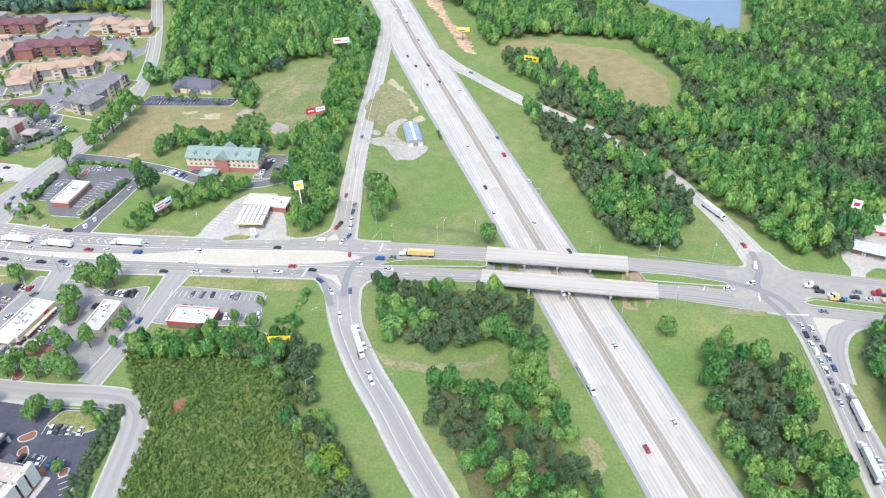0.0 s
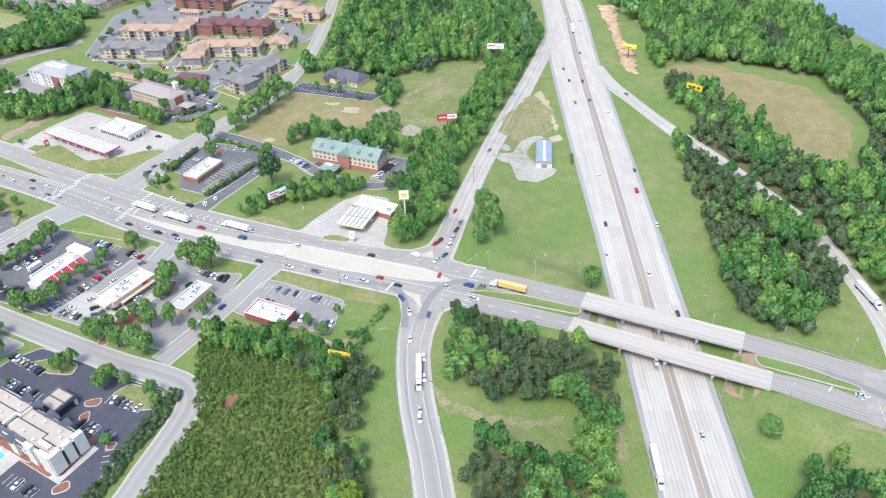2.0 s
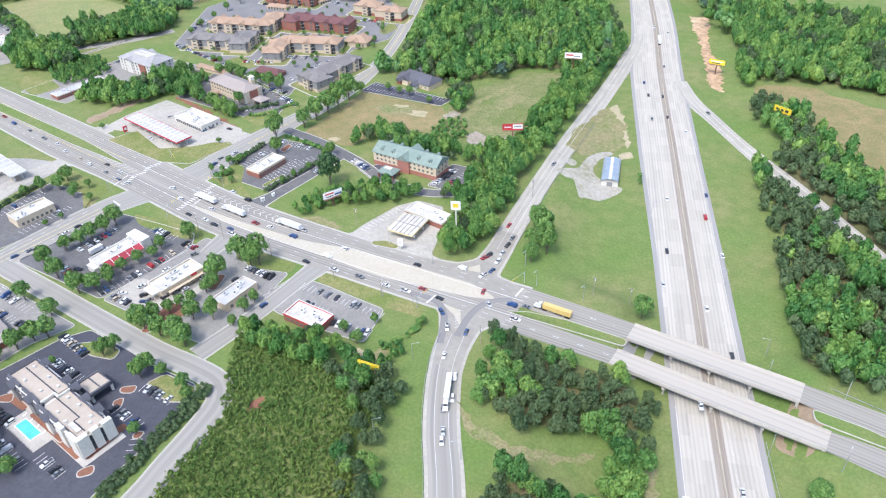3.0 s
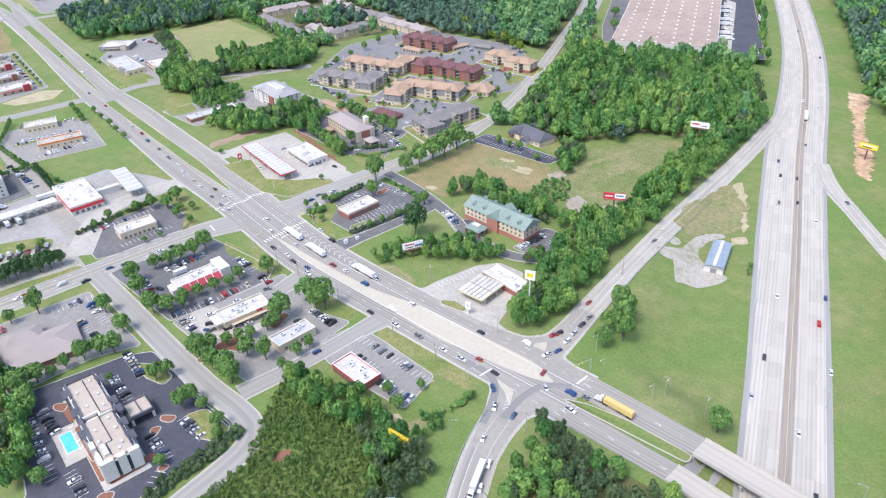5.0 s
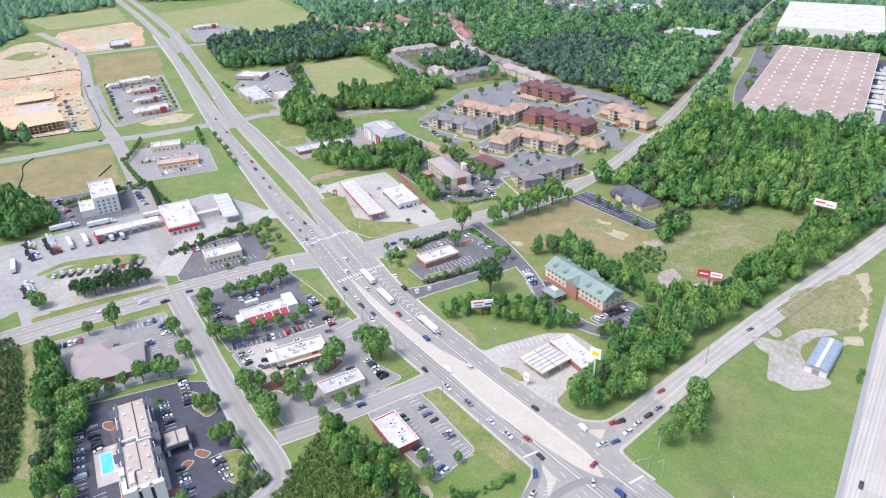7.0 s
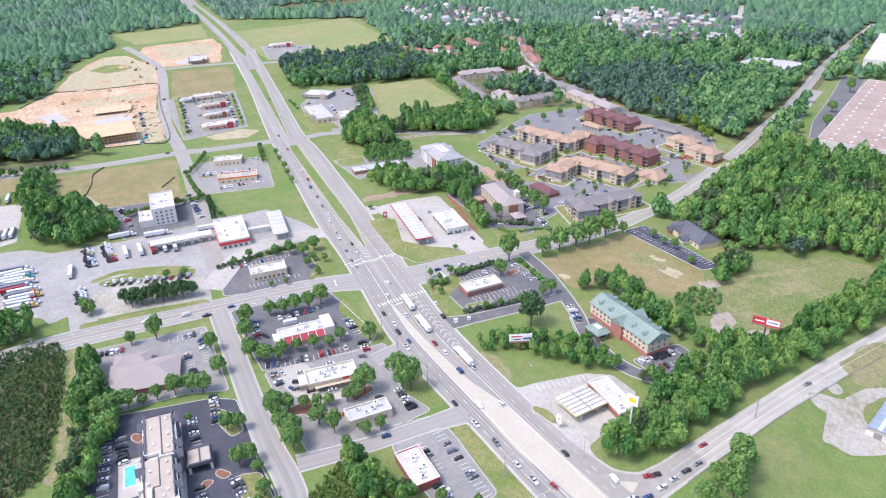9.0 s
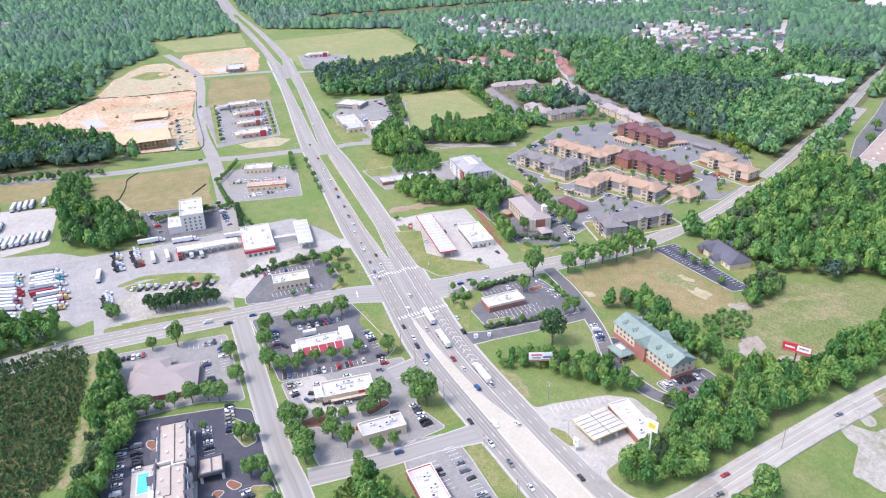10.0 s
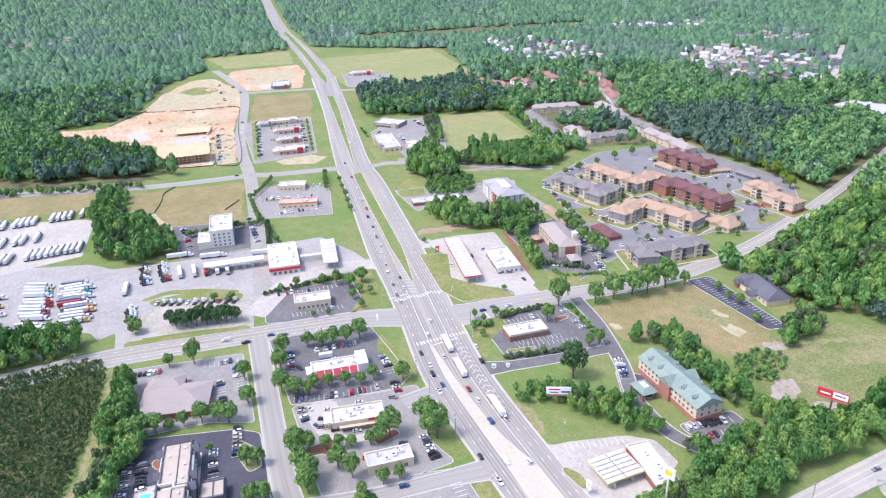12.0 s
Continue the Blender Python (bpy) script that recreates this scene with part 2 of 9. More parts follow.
def prism(poly, z0, z1):
    n = len(poly)
    if sum(a[0] * b[1] - a[1] * b[0] for a, b in zip(poly, poly[1:] + poly[:1])) < 0:
        poly = poly[::-1]
    v = [(x, y, z0) for x, y in poly] + [(x, y, z1) for x, y in poly]
    return v, [tuple(range(n, 2 * n))] + [(i, (i + 1) % n, n + (i + 1) % n, n + i) for i in range(n)]


def cyl(x, y, r, z0, z1, n=8, top=None):
    top = r if top is None else top
    ring = [(math.cos(2 * math.pi * i / n), math.sin(2 * math.pi * i / n)) for i in range(n)]
    v = [(x + r * a, y + r * b, z0) for a, b in ring] + [(x + top * a, y + top * b, z1) for a, b in ring]
    return v, [tuple(range(n, 2 * n)), tuple(range(n))[::-1]] + [(i, (i + 1) % n, n + (i + 1) % n, n + i) for i in range(n)]


def rod(a, b, r, n=6):
    """A round bar from a to b."""
    a, b = Vector(a), Vector(b)
    q = (b - a).to_track_quat("Z", "Y").to_matrix()
    v, f = cyl(0, 0, r, 0, (b - a).length, n)
    return [tuple(a + q @ Vector(p)) for p in v], f


def rounded(poly, times=1, reach=5.0):
    """A closed outline with its corners turned in short curves."""
    n, out = len(poly), []
    for i in range(n):
        a, b, c = Vector(poly[i - 1]), Vector(poly[i]), Vector(poly[(i + 1) % n])
        u, w = min(reach * times, (a - b).length * 0.42), min(reach * times, (c - b).length * 0.42)
        p, q = b + (a - b).normalized() * u, b + (c - b).normalized() * w
        out += [tuple(p * (1 - t) ** 2 + b * 2 * t * (1 - t) + q * t * t) for t in (0, 0.3, 0.7, 1)]
    return out


def inset(poly, d):
    """A closed outline drawn in by d."""
    n = len(poly)
    if sum(a[0] * b[1] - a[1] * b[0] for a, b in zip(poly, poly[1:] + poly[:1])) < 0:
        poly = poly[::-1]
    out = []
    for i in range(n):
        a, b, c = Vector(poly[i - 1]), Vector(poly[i]), Vector(poly[(i + 1) % n])
        u, w = (b - a).normalized(), (c - b).normalized()
        k = Vector((-u.y - w.y, u.x + w.x))
        k = k / max(0.3, k.length_squared / 2) if k.length > 1e-6 else Vector((-u.y, u.x))
        out.append(tuple(b + k * d))
    return out


def bend(points, step=6.0):
    """A smooth line through points, in even steps."""
    p = [Vector(q) for q in points]
    p = [p[0] * 2 - p[1]] + p + [p[-1] * 2 - p[-2]]
    out = []
    for a, b, c, d in zip(p, p[1:], p[2:], p[3:]):
        n = max(1, int((c - b).length / step))
        for i in range(n):
            t = i / n
            out.append(0.5 * (2 * b + (c - a) * t + (2 * a - 5 * b + 4 * c - d) * t * t + (3 * b - a - 3 * c + d) * t ** 3))
    return out + [p[-2]]


def sides(line):
    """The unit vector to the left at each point of a line."""
    out = []
    for i in range(len(line)):
        d = (line[min(i + 1, len(line) - 1)] - line[max(i - 1, 0)]).normalized()
        out.append(Vector((-d.y, d.x)))
    return out


def ribbon(name, points, left, right, mat, lift=0.2, label="", category="", step=6.0, across=1, level=None, curved=True):
    """A road: a strip between the offsets left and right of a line (numbers, or one for each point), laid on the ground."""
    pts = bend(points, step) if curved else [Vector(q) for q in points]
    n = len(pts)
    base = [Vector(q) for q in points]
    run = [0.0]
    for a, b in zip(base, base[1:]):
        run.append(run[-1] + (b - a).length)
    along = [0.0]
    for a, b in zip(pts, pts[1:]):
        along.append(along[-1] + (b - a).length)
    scale = run[-1] / along[-1]
    offs = [np.interp([s * scale for s in along], run, w if isinstance(w, (list, tuple)) else [w] * len(run)) for w in (left, right)]
    verts, faces, uv = [], [], []
    for i, (p, s) in enumerate(zip(pts, sides(pts))):
        for k in range(across + 1):
            o = offs[0][i] + (offs[1][i] - offs[0][i]) * k / across
            q = p + s * o
            verts.append((q.x, q.y, (hz(q.x, q.y) if level is None else level) + lift))
            uv.append((o, along[i]))
    for i in range(n - 1):
        for k in range(across):
            a = i * (across + 1) + k
            faces.append((a, a + 1, a + across + 2, a + across + 1))
    if offs[0][0] >= offs[1][0]:
        faces = [f[::-1] for f in faces]
    faces = [f[::-1] for f in faces] if Vector(verts[faces[0][1]]).xy != Vector(verts[faces[0][0]]).xy and (Vector(verts[faces[0][1]]) - Vector(verts[faces[0][0]])).cross(Vector(verts[faces[0][2]]) - Vector(verts[faces[0][0]])).z < 0 else faces
    me = mesh_of(name, verts, faces, mat)
    layer = me.uv_layers.new(name="across_along")
    for lp in me.loops:
        layer.data[lp.index].uv = uv[lp.vertex_index]
    return tagged(part(name, me, mat), label, category, kind="structure")


def dashes(points, offset, on, gap, width=0.25, lift=0.26, start=0.0, step=3.0):
    """Painted dashes (or, with no gap, a line) along a line, as (verts, faces)."""
    pts = bend(points, step)
    sd = sides(pts)
    verts, faces, s = [], [], start
    for i in range(len(pts) - 1):
        length = (pts[i + 1] - pts[i]).length
        if gap == 0 or (s % (on + gap)) < on:
            k = len(verts)
            for p, n in ((pts[i], sd[i]), (pts[i + 1], sd[i + 1])):
                for o in (offset - width / 2, offset + width / 2):
                    q = p + n * o
                    verts.append((q.x, q.y, hz(q.x, q.y) + lift))
            faces.append((k, k + 2, k + 3, k + 1))
        s += length
    return verts, [f[::-1] for f in faces]


def sheet(name, poly, mat, lift, label="", category="", soft=0, cell=0.0):
    """A flat patch of ground laid over the land."""
    poly = rounded(poly, soft) if soft else poly
    bm = bmesh.new()
    f = bm.faces.new([bm.verts.new((x, y, 0)) for x, y in poly])
    f.normal_update()
    if f.normal.z < 0:
        f.normal_flip()
    bmesh.ops.triangulate(bm, faces=bm.faces[:])
    if cell:
        for _ in range(7):
            long = [e for e in bm.edges if e.calc_length() > cell]
            if not long:
                break
            bmesh.ops.subdivide_edges(bm, edges=long, cuts=1)
            bmesh.ops.triangulate(bm, faces=[q for q in bm.faces if len(q.verts) > 3])
    for v in bm.verts:
        v.co.z = (hz(v.co.x, v.co.y) if cell else 0.0) + lift
    me = bpy.data.meshes.new(name)
    bm.to_mesh(me)
    bm.free()
    me.materials.append(mat)
    return tagged(part(name, me, mat), label, category, kind="structure")


def island(poly, mat=None, soft=1, base=0.1, label="raised kerbed island with mown grass between paved lots"):
    """A planted island: a kerb a step high and the turf inside it."""
    poly = rounded(poly, soft, 2.5)
    root = tagged(thing("traffic_island", label, "island"), kind="structure")
    part("kerb", prism(poly, base - 0.3, base + 0.16), KERB, root)
    part("turf", prism(inset(poly, 0.5), base, base + 0.22), mat or LAWN, root)
    return root


def place(x, y, rz=0.0, z=None, scale=1.0):
    return Matrix.Translation((x, y, hz(x, y) if z is None else z)) @ Matrix.Rotation(radians(rz), 4, "Z") @ Matrix.Scale(scale, 4)


# ---- ground, roads and lots ----
def ground_sheet():
    xs = np.unique(np.concatenate([np.arange(-4600, 4601, 200), np.arange(-200, 261, 5), np.arange(-780, -200, 12)]))
    ys = np.unique(np.concatenate([np.arange(-4600, 4601, 200), np.arange(-340, -40, 10), np.arange(-40, 1001, 5), np.arange(1000, 2100, 12)]))
    gx, gy = np.meshgrid(xs, ys)
    z = height(gx, gy) - 0.02
    n = len(xs)
    verts = np.stack([gx, gy, z], -1).reshape(-1, 3)
    i = (np.arange(len(ys) - 1)[:, None] * n + np.arange(n - 1)[None]).ravel()
    faces = np.stack([i, i + 1, i + n + 1, i + n], -1)
    setting("ground", (verts.tolist(), faces.tolist()), GRASS, "mown grass and open land", "ground").data.shade_smooth()


ground_sheet()

# woodland floors and fields, lowest first
EAST_WOOD = [(20, 520), (50, 570), (88, 518), (132, 490), (150, 570), (118, 655), (0, 680), (-20, 760), (100, 790), (150, 712), (192, 662), (225, 650), (262, 770), (300, 810), (390, 760), (330, 560), (250, 395), (190, 326), (165, 330), (140, 372), (126, 400), (112, 345), (98, 330), (66, 338), (50, 425)]
LOOP_WOOD = [(-62, 293), (-35, 300), (17, 299), (20, 278), (28, 225), (12, 236), (2, 262), (-28, 243), (-54, 253)]
SOUTH_WOOD = [(-30, 228), (-2, 229), (30, 226), (44, 170), (60, 110), (0, 120), (-12, 165), (-25, 200)]
EAST_RAMP_WOOD = [(96, 250), (116, 264), (138, 244), (141, 200), (141, 120), (112, 130), (102, 176), (97, 216)]
FAR_EAST_WOOD = [(170, 262), (196, 271), (205, 250), (185, 180), (168, 170)]
YOUNG_PINES = [(-178, 240), (-140, 246), (-92, 240), (-84, 205), (-60, 165), (-40, 130), (-140, 120), (-146, 165), (-148, 195), (-165, 216)]
PINE_EDGE = [(-176, 242), (-140, 254), (-112, 250), (-84, 246), (-80, 215), (-52, 172), (-30, 130), (-46, 128), (-66, 168), (-92, 205), (-100, 228), (-140, 235), (-170, 233)]
NORTH_WOOD = [(-318, 640), (-350, 735), (-326, 762), (-222, 792), (-168, 800), (-138, 740), (-130, 621), (-178, 606), (-214, 556), (-262, 548), (-285, 560), (-300, 580)]
RAMP_HEDGE = [(-120, 340), (-121, 352), (-127, 372), (-134, 392), (-141, 429), (-134, 480), (-136, 558), (-132, 636), (-136, 714), (-120, 700), (-112, 540), (-107, 430), (-102, 384), (-99, 362), (-100, 350), (-106, 341)]
HOTEL_HEDGE = [(-214, 434), (-190, 439), (-152, 442), (-131, 440), (-126, 404), (-118, 404), (-122, 455), (-210, 452), (-222, 442)]
HOTEL_BELT = [(-204, 366), (-196, 360), (-178, 370), (-158, 388), (-137, 392), (-128, 402), (-140, 400), (-162, 392), (-186, 392), (-198, 380)]
WEST_PINES = [(-362, 60), (-360, 130), (-346, 136), (-296, 130), (-252, 120), (-236, 114), (-215, 60)]
POOL_BELT = [(-323, 141), (-320, 150), (-293, 149), (-268, 144), (-239, 136), (-208, 127), (-206, 116), (-247, 129), (-282, 134)]
for poly, soft, far in ((EAST_WOOD, 1, 8), (LOOP_WOOD, 1, 6), (SOUTH_WOOD, 1, 6), (EAST_RAMP_WOOD, 1, 6), (FAR_EAST_WOOD, 1, 6), (NORTH_WOOD, 1, 7), (WEST_PINES, 0, 2)):
    sheet("woodland_floor", inset(poly, far), FLOOR, 0.06, "dark leaf litter and undergrowth below trees", "ground", soft, 6.0)
sheet("plantation_floor", inset(YOUNG_PINES, 2), GRASS, 0.06, "rough tan and green grass between young pines", "ground", 1, 8.0)

FIELDS = [
    ("meadow", [(-284, 431), (-283, 512), (-209, 512), (-196, 500), (-198, 470), (-232, 463), (-240, 426)], DRY, "dry tan meadow with bare patches"),
    ("meadow", [(-196, 470), (-206, 520), (-198, 552), (-178, 602), (-145, 612), (-133, 520), (-136, 470), (-168, 462)], ROUGH, "rough green and tan waste ground"),
    ("meadow", [(-2, 652), (36, 662), (109, 634), (138, 575), (130, 512), (94, 510), (55, 568), (8, 625)], DRY, "oval reddish dry meadow ringed by trees"),
    ("meadow", [(-667, 157), (-654, 264), (-548, 248), (-530, 192), (-595, 155)], DRY, "dry meadow beside a hotel"),
    ("meadow", [(-725, 20), (-695, 125), (-646, 122), (-651, 20)], DRY, "dry meadow beside a lorry park"),
    ("meadow", [(-535, 272), (-528, 345), (-469, 334), (-474, 262)], GRASS, "empty green plot beside the main road"),
    ("meadow", [(-798, 543), (-780, 617), (-623, 594), (-604, 540), (-633, 486), (-697, 507)], HAY, "pale green hay field ringed by trees"),
    ("meadow", [(-1312, 496), (-1299, 591), (-1305, 734), (-1001, 699), (-965, 558), (-1034, 484)], HAY, "large pale hay field"),
    ("meadow", [(-1557, 660), (-1450, 1188), (-1368, 1147), (-1393, 862), (-1470, 640)], HAY, "grassy strip below power lines"),
    ("meadow", [(-1426, 316), (-1428, 478), (-1283, 456), (-1301, 336)], HAY, "grassed building plot"),
    ("meadow", [(-1050, 345), (-1020, 425), (-880, 390), (-890, 310)], DRY, "empty grassed plot beside the main road"),
    ("building_site", [(-970, 80), (-951, 131), (-1021, 186), (-1125, 214), (-1222, 270), (-1216, 306), (-1158, 317), (-1094, 338), (-968, 310), (-862, 285), (-720, 268), (-722, 245), (-728, 216), (-735, 194), (-831, 193), (-858, 169), (-845, 144), (-856, 101), (-934, 82)], EARTH, "orange bare earth of a building site"),
    ("building_site", [(-1268, 342), (-1266, 458), (-1204, 458), (-1067, 422), (-1086, 341), (-1205, 323)], EARTH, "cleared bare earth plot"),
    ("bare_soil", [(-1025, 190), (-1125, 220), (-1212, 272), (-1206, 302), (-1100, 330), (-990, 305), (-1002, 241)], SAND, "pale graded soil on a building site"),
    ("bare_soil", [(-852, 256), (-858, 284), (-726, 264), (-728, 246)], SAND, "pale graded soil on a building site"),
    ("bare_soil", [(-1250, 360), (-1240, 440), (-1180, 440), (-1120, 410), (-1150, 350)], SAND, "pale graded soil on a building site"),
    ("bare_soil", [(-930, 190), (-955, 230), (-945, 290), (-920, 285), (-915, 220)], SAND, "pale graded soil on a building site"),
    ("grass_mound", [(-1133, 238), (-1162, 268), (-1150, 290), (-1118, 302), (-1099, 285), (-1099, 258)], LAWN, "green weedy patch on a building site"),
    ("bare_soil", [(-705, 306), (-712, 347), (-694, 363), (-676, 345), (-690, 312)], SAND, "bare soil verge beside a junction"),
    ("bare_soil", [(-418, 444), (-390, 434), (-332, 418), (-334, 414), (-392, 430), (-422, 439)], MULCH, "strip of red-brown pine straw between lots"),
    ("bare_soil", [(-172, 478), (-163, 484), (-157, 474), (-151, 468), (-156, 465), (-163, 472)], GRAVEL, "broken old paving in waste ground"),
    ("bare_soil", [(-145, 467), (-143, 484), (-135, 488), (-131, 473), (-138, 465)], GRAVEL, "broken old paving in waste ground"),
    ("bare_soil", [(-178, 538), (-170, 546), (-150, 558), (-146, 552), (-168, 537)], WORN, "worn tan track in waste ground"),
    ("bare_soil", [(-372, 242), (-362, 282), (-354, 276), (-362, 240)], SAND, "bare soil verge beside the road"),
    ("bare_soil", [(-456, 376), (-452, 428), (-440, 430), (-446, 374)], BANK, "bare earth plot behind a filling station"),
    ("bare_soil", [(-219, 333), (-205, 344), (-184, 341), (-186, 336), (-205, 334)], WORN, "bare soil track in a green plot"),
    ("pond_bank", [(-560, 730), (-540, 742), (-500, 735), (-470, 705), (-490, 700), (-545, 715)], DRY, "grassed bank of a retention pond"),
    ("gravel_yard", [(-95, 458), (-86, 454), (-80, 456), (-76, 448), (-71, 437), (-59, 443), (-51, 456), (-50, 466), (-60, 466), (-70, 470), (-76, 480), (-75, 494), (-69, 507), (-78, 511), (-85, 494), (-83, 472), (-88, 468)], GRAVEL, "pale gravel yard round a barn"),
]
FIELDS += [
    ("bare_soil", [(-60, 250), (-46, 241), (-28, 238), (-6, 246), (4, 256), (0, 246), (-20, 233), (-48, 234)], WORN, "brownish worn turf beside a clump of trees"),
    ("bare_soil", [(112, 281), (122, 285), (136, 285), (138, 281), (124, 280)], WORN, "worn tan turf below a road"),
    ("bare_soil", [(38, 204), (44, 206), (49, 190), (44, 186)], WORN, "worn tan turf beside the highway"),
    ("bare_soil", [(20, 262), (25, 266), (33, 240), (29, 236)], WORN, "worn tan turf beside the highway"),
    ("bare_soil", [(-142, 205), (-140, 212), (-137, 212), (-136, 205), (-139, 203)], MULCH, "bare red-brown patch among young pines"),
    ("bare_soil", [(-248, 496), (-246, 502), (-236, 504), (-228, 499), (-216, 500), (-212, 491), (-223, 490), (-233, 492)], SAND, "bare pale soil in a dry meadow"),
    ("bare_soil", [(-261, 431), (-258, 436), (-251, 435), (-253, 429)], SAND, "bare pale soil in a dry meadow"),
    ("bare_soil", [(-195, 507), (-190.7, 527.5), (-185, 552), (-178, 572), (-170, 581), (-170, 579), (-180, 551), (-188.6, 525), (-192.6, 507)], WORN, "worn tan track across waste ground"),
    ("bare_soil", [(-172, 477), (-167, 486), (-158, 482), (-154, 474), (-154, 464), (-160, 463)], PINKISH, "bare pinkish rubble in waste ground"),
    ("bare_soil", [(-143, 464), (-147, 483), (-138, 493), (-131, 478), (-135, 465)], PINKISH, "bare pinkish rubble in waste ground"),
    ("bare_soil", [(-173, 531), (-168, 552), (-159, 541), (-164, 525)], WORN, "thin worn turf in waste ground"),
    ("bare_soil", [(-140, 512), (-139, 537), (-132, 535), (-133, 510)], PINKISH, "bare pinkish rubble in waste ground"),
    ("bare_soil", [(-202, 498), (-199, 510), (-191, 508), (-195, 495)], PINKISH, "bare pinkish rubble in waste ground"),
    ("meadow", [(-239, 534), (-238, 554), (-217, 554), (-212, 530)], LAWN, "bright mown lawn beside a chapel"),
    ("bare_soil", [(-573, 155), (-603, 176), (-564, 190), (-531, 188), (-539, 165)], SAND, "bare pale soil at a meadow's edge"),
    ("bare_soil", [(-112, 252), (-108, 262), (-103, 262), (-104, 250)], WORN, "worn tan turf beside a lot"),
    ("bare_soil", [(-126, 252), (-117, 258), (-110, 255), (-116, 249)], SAND, "bare tan soil beside a lot"),
    ("bare_soil", [(-88, 815), (-70, 818), (-51, 732), (-34, 690), (-21, 641), (-33, 646), (-45, 687), (-63, 745)], EARTH, "cleared strip of orange earth"),
    ("bare_soil", [(-67, 507), (-59, 515), (-56, 508), (-62, 499)], SAND, "worn pale soil beside a barn"),
    ("meadow", [(-101, 495), (-103, 530), (-101, 568), (-93, 584), (-76, 556), (-65, 528), (-70, 512), (-88, 490)], WORN, "brownish worn grass beside a barn"),
    ("bare_soil", [(-63, 518), (-64, 526), (-71, 546), (-74, 544), (-67, 526)], SAND, "worn pale streak in the grass"),
    ("bare_soil", [(-74, 552), (-81, 568), (-92, 585), (-95, 577), (-84, 562)], SAND, "worn pale streak in the grass"),
    ("bare_soil", [(-349, 142), (-323, 139), (-292, 135), (-248, 126), (-230, 120), (-236, 116), (-252, 122), (-295, 131), (-344, 137)], WORN, "dry tan strip between plantation and hotel"),
    ("bare_soil", [(-262, 490), (-252, 500), (-238, 498), (-230, 504), (-226, 492), (-244, 484)], WORN, "bare pale soil in a meadow"),
]


def ragged(poly, seed, step=7.0, reach=2.2):
    """An outline with an uneven, natural edge."""
    rng, out = random.Random(seed), []
    for a, b in zip(poly, poly[1:] + poly[:1]):
        d = math.hypot(b[0] - a[0], b[1] - a[1])
        n, far = max(1, int(d / step)), min(reach, d * 0.08 if step > 3 else 0.7 + d * 0.03)
        out += [(a[0] + (b[0] - a[0]) * k / n + rng.uniform(-far, far), a[1] + (b[1] - a[1]) * k / n + rng.uniform(-far, far)) for k in range(n)]
    return out


for i, (name, poly, mat, label) in enumerate(FIELDS):
    poly = ragged(poly, i, 14 if poly[0][0] < -500 else (2.6 if name == "bare_soil" else 6))
    sheet(name, poly, mat, 0.008 + 0.002 * i if poly[0][0] < -110 else 0.1 + 0.003 * i, label, "ground", 0 if name == "bare_soil" else 1, 6.0 if poly[0][0] > -110 else 0.0)
sheet("lake", [(120, 830), (150, 775), (178, 733), (205, 693), (226, 690), (254, 790), (300, 1100), (140, 1100)], WATER, 0.15, "calm grey-blue lake", "water", 1, 8.0)
sheet("pond", [(-545, 727), (-535, 735), (-510, 728), (-512, 718), (-538, 720)], WATER, 0.6, "small dark retention pond", "water", 2)

# the depressed highway
WEST_HALF = [19, 18.5, 18.3, 18.5, 20.2, 24.2, 25.4, 23, 21, 20.5, 20.5, 20.5]
EAST_HALF = [19, 18.5, 18.3, 18.8, 18.6, 17.6, 18.6, 19.5, 20, 20.5, 20.5, 20.5]
ribbon("highway", HIGHWAY, WEST_HALF, [-a for a in EAST_HALF], CONCRETE, 0.12, "pale concrete multi-lane highway with dark wheel tracks", "road", across=4)
ribbon("shoulder", HIGHWAY, [a + 0.1 for a in WEST_HALF], [a - 2.5 for a in WEST_HALF], SHOULDER, 0.16, "grey asphalt highway shoulder", "road")
ribbon("shoulder", HIGHWAY, [2.6 - a for a in EAST_HALF], [-a - 0.1 for a in EAST_HALF], SHOULDER, 0.16, "grey asphalt highway shoulder", "road")
ribbon("shoulder", HIGHWAY, 2.6, -2.6, MEDIAN, 0.16, "stained median strip with a barrier", "road")
tagged(part("lane_marking", dashes(HIGHWAY[:4], 15.9, 1, 0, 0.2, 0.2, step=8), PAINT), "white edge line along the highway shoulder", "road marking", kind="stuff")
lines = join(*[dashes(HIGHWAY[:10], o, 1, 0, 0.15, 0.2, step=8) for o in (-15.8, 3.4, -3.4)], *[dashes(HIGHWAY[:10], o, 3, 9, 0.14, 0.2) for o in (7.6, 11.7, -7.6, -11.7)])
tagged(part("lane_marking", lines, FADED), "worn pale lane lines on the highway", "road marking", kind="stuff")


def long_wall(name, points, offset, w, h, mat, label, category, lift=0.0, level=None, step=6.0):
    """A low wall or barrier that runs along a line."""
    pts = bend(points, step)
    verts, faces = [], []
    for p, s in zip(pts, sides(pts)):
        for o, up in ((offset - w / 2, 0), (offset - w / 4, h), (offset + w / 4, h), (offset + w / 2, 0)):
            q = p + s * o
            base = hz(q.x, q.y) if level is None else level
            verts.append((q.x, q.y, base + lift + up))
    for i in range(len(pts) - 1):
        a = 4 * i
        faces += [(a + k + 4, a + k + 5, a + k + 1, a + k) for k in range(3)]
    faces += [(3, 2, 1, 0), tuple(len(verts) - 4 + k for k in range(4))]
    return tagged(part(name, (verts, faces), mat), label, category, kind="structure")


long_wall("median_barrier", HIGHWAY, 0, 0.7, 0.9, BEIGEMED, "low concrete barrier along the highway median", "barrier", 0.1)

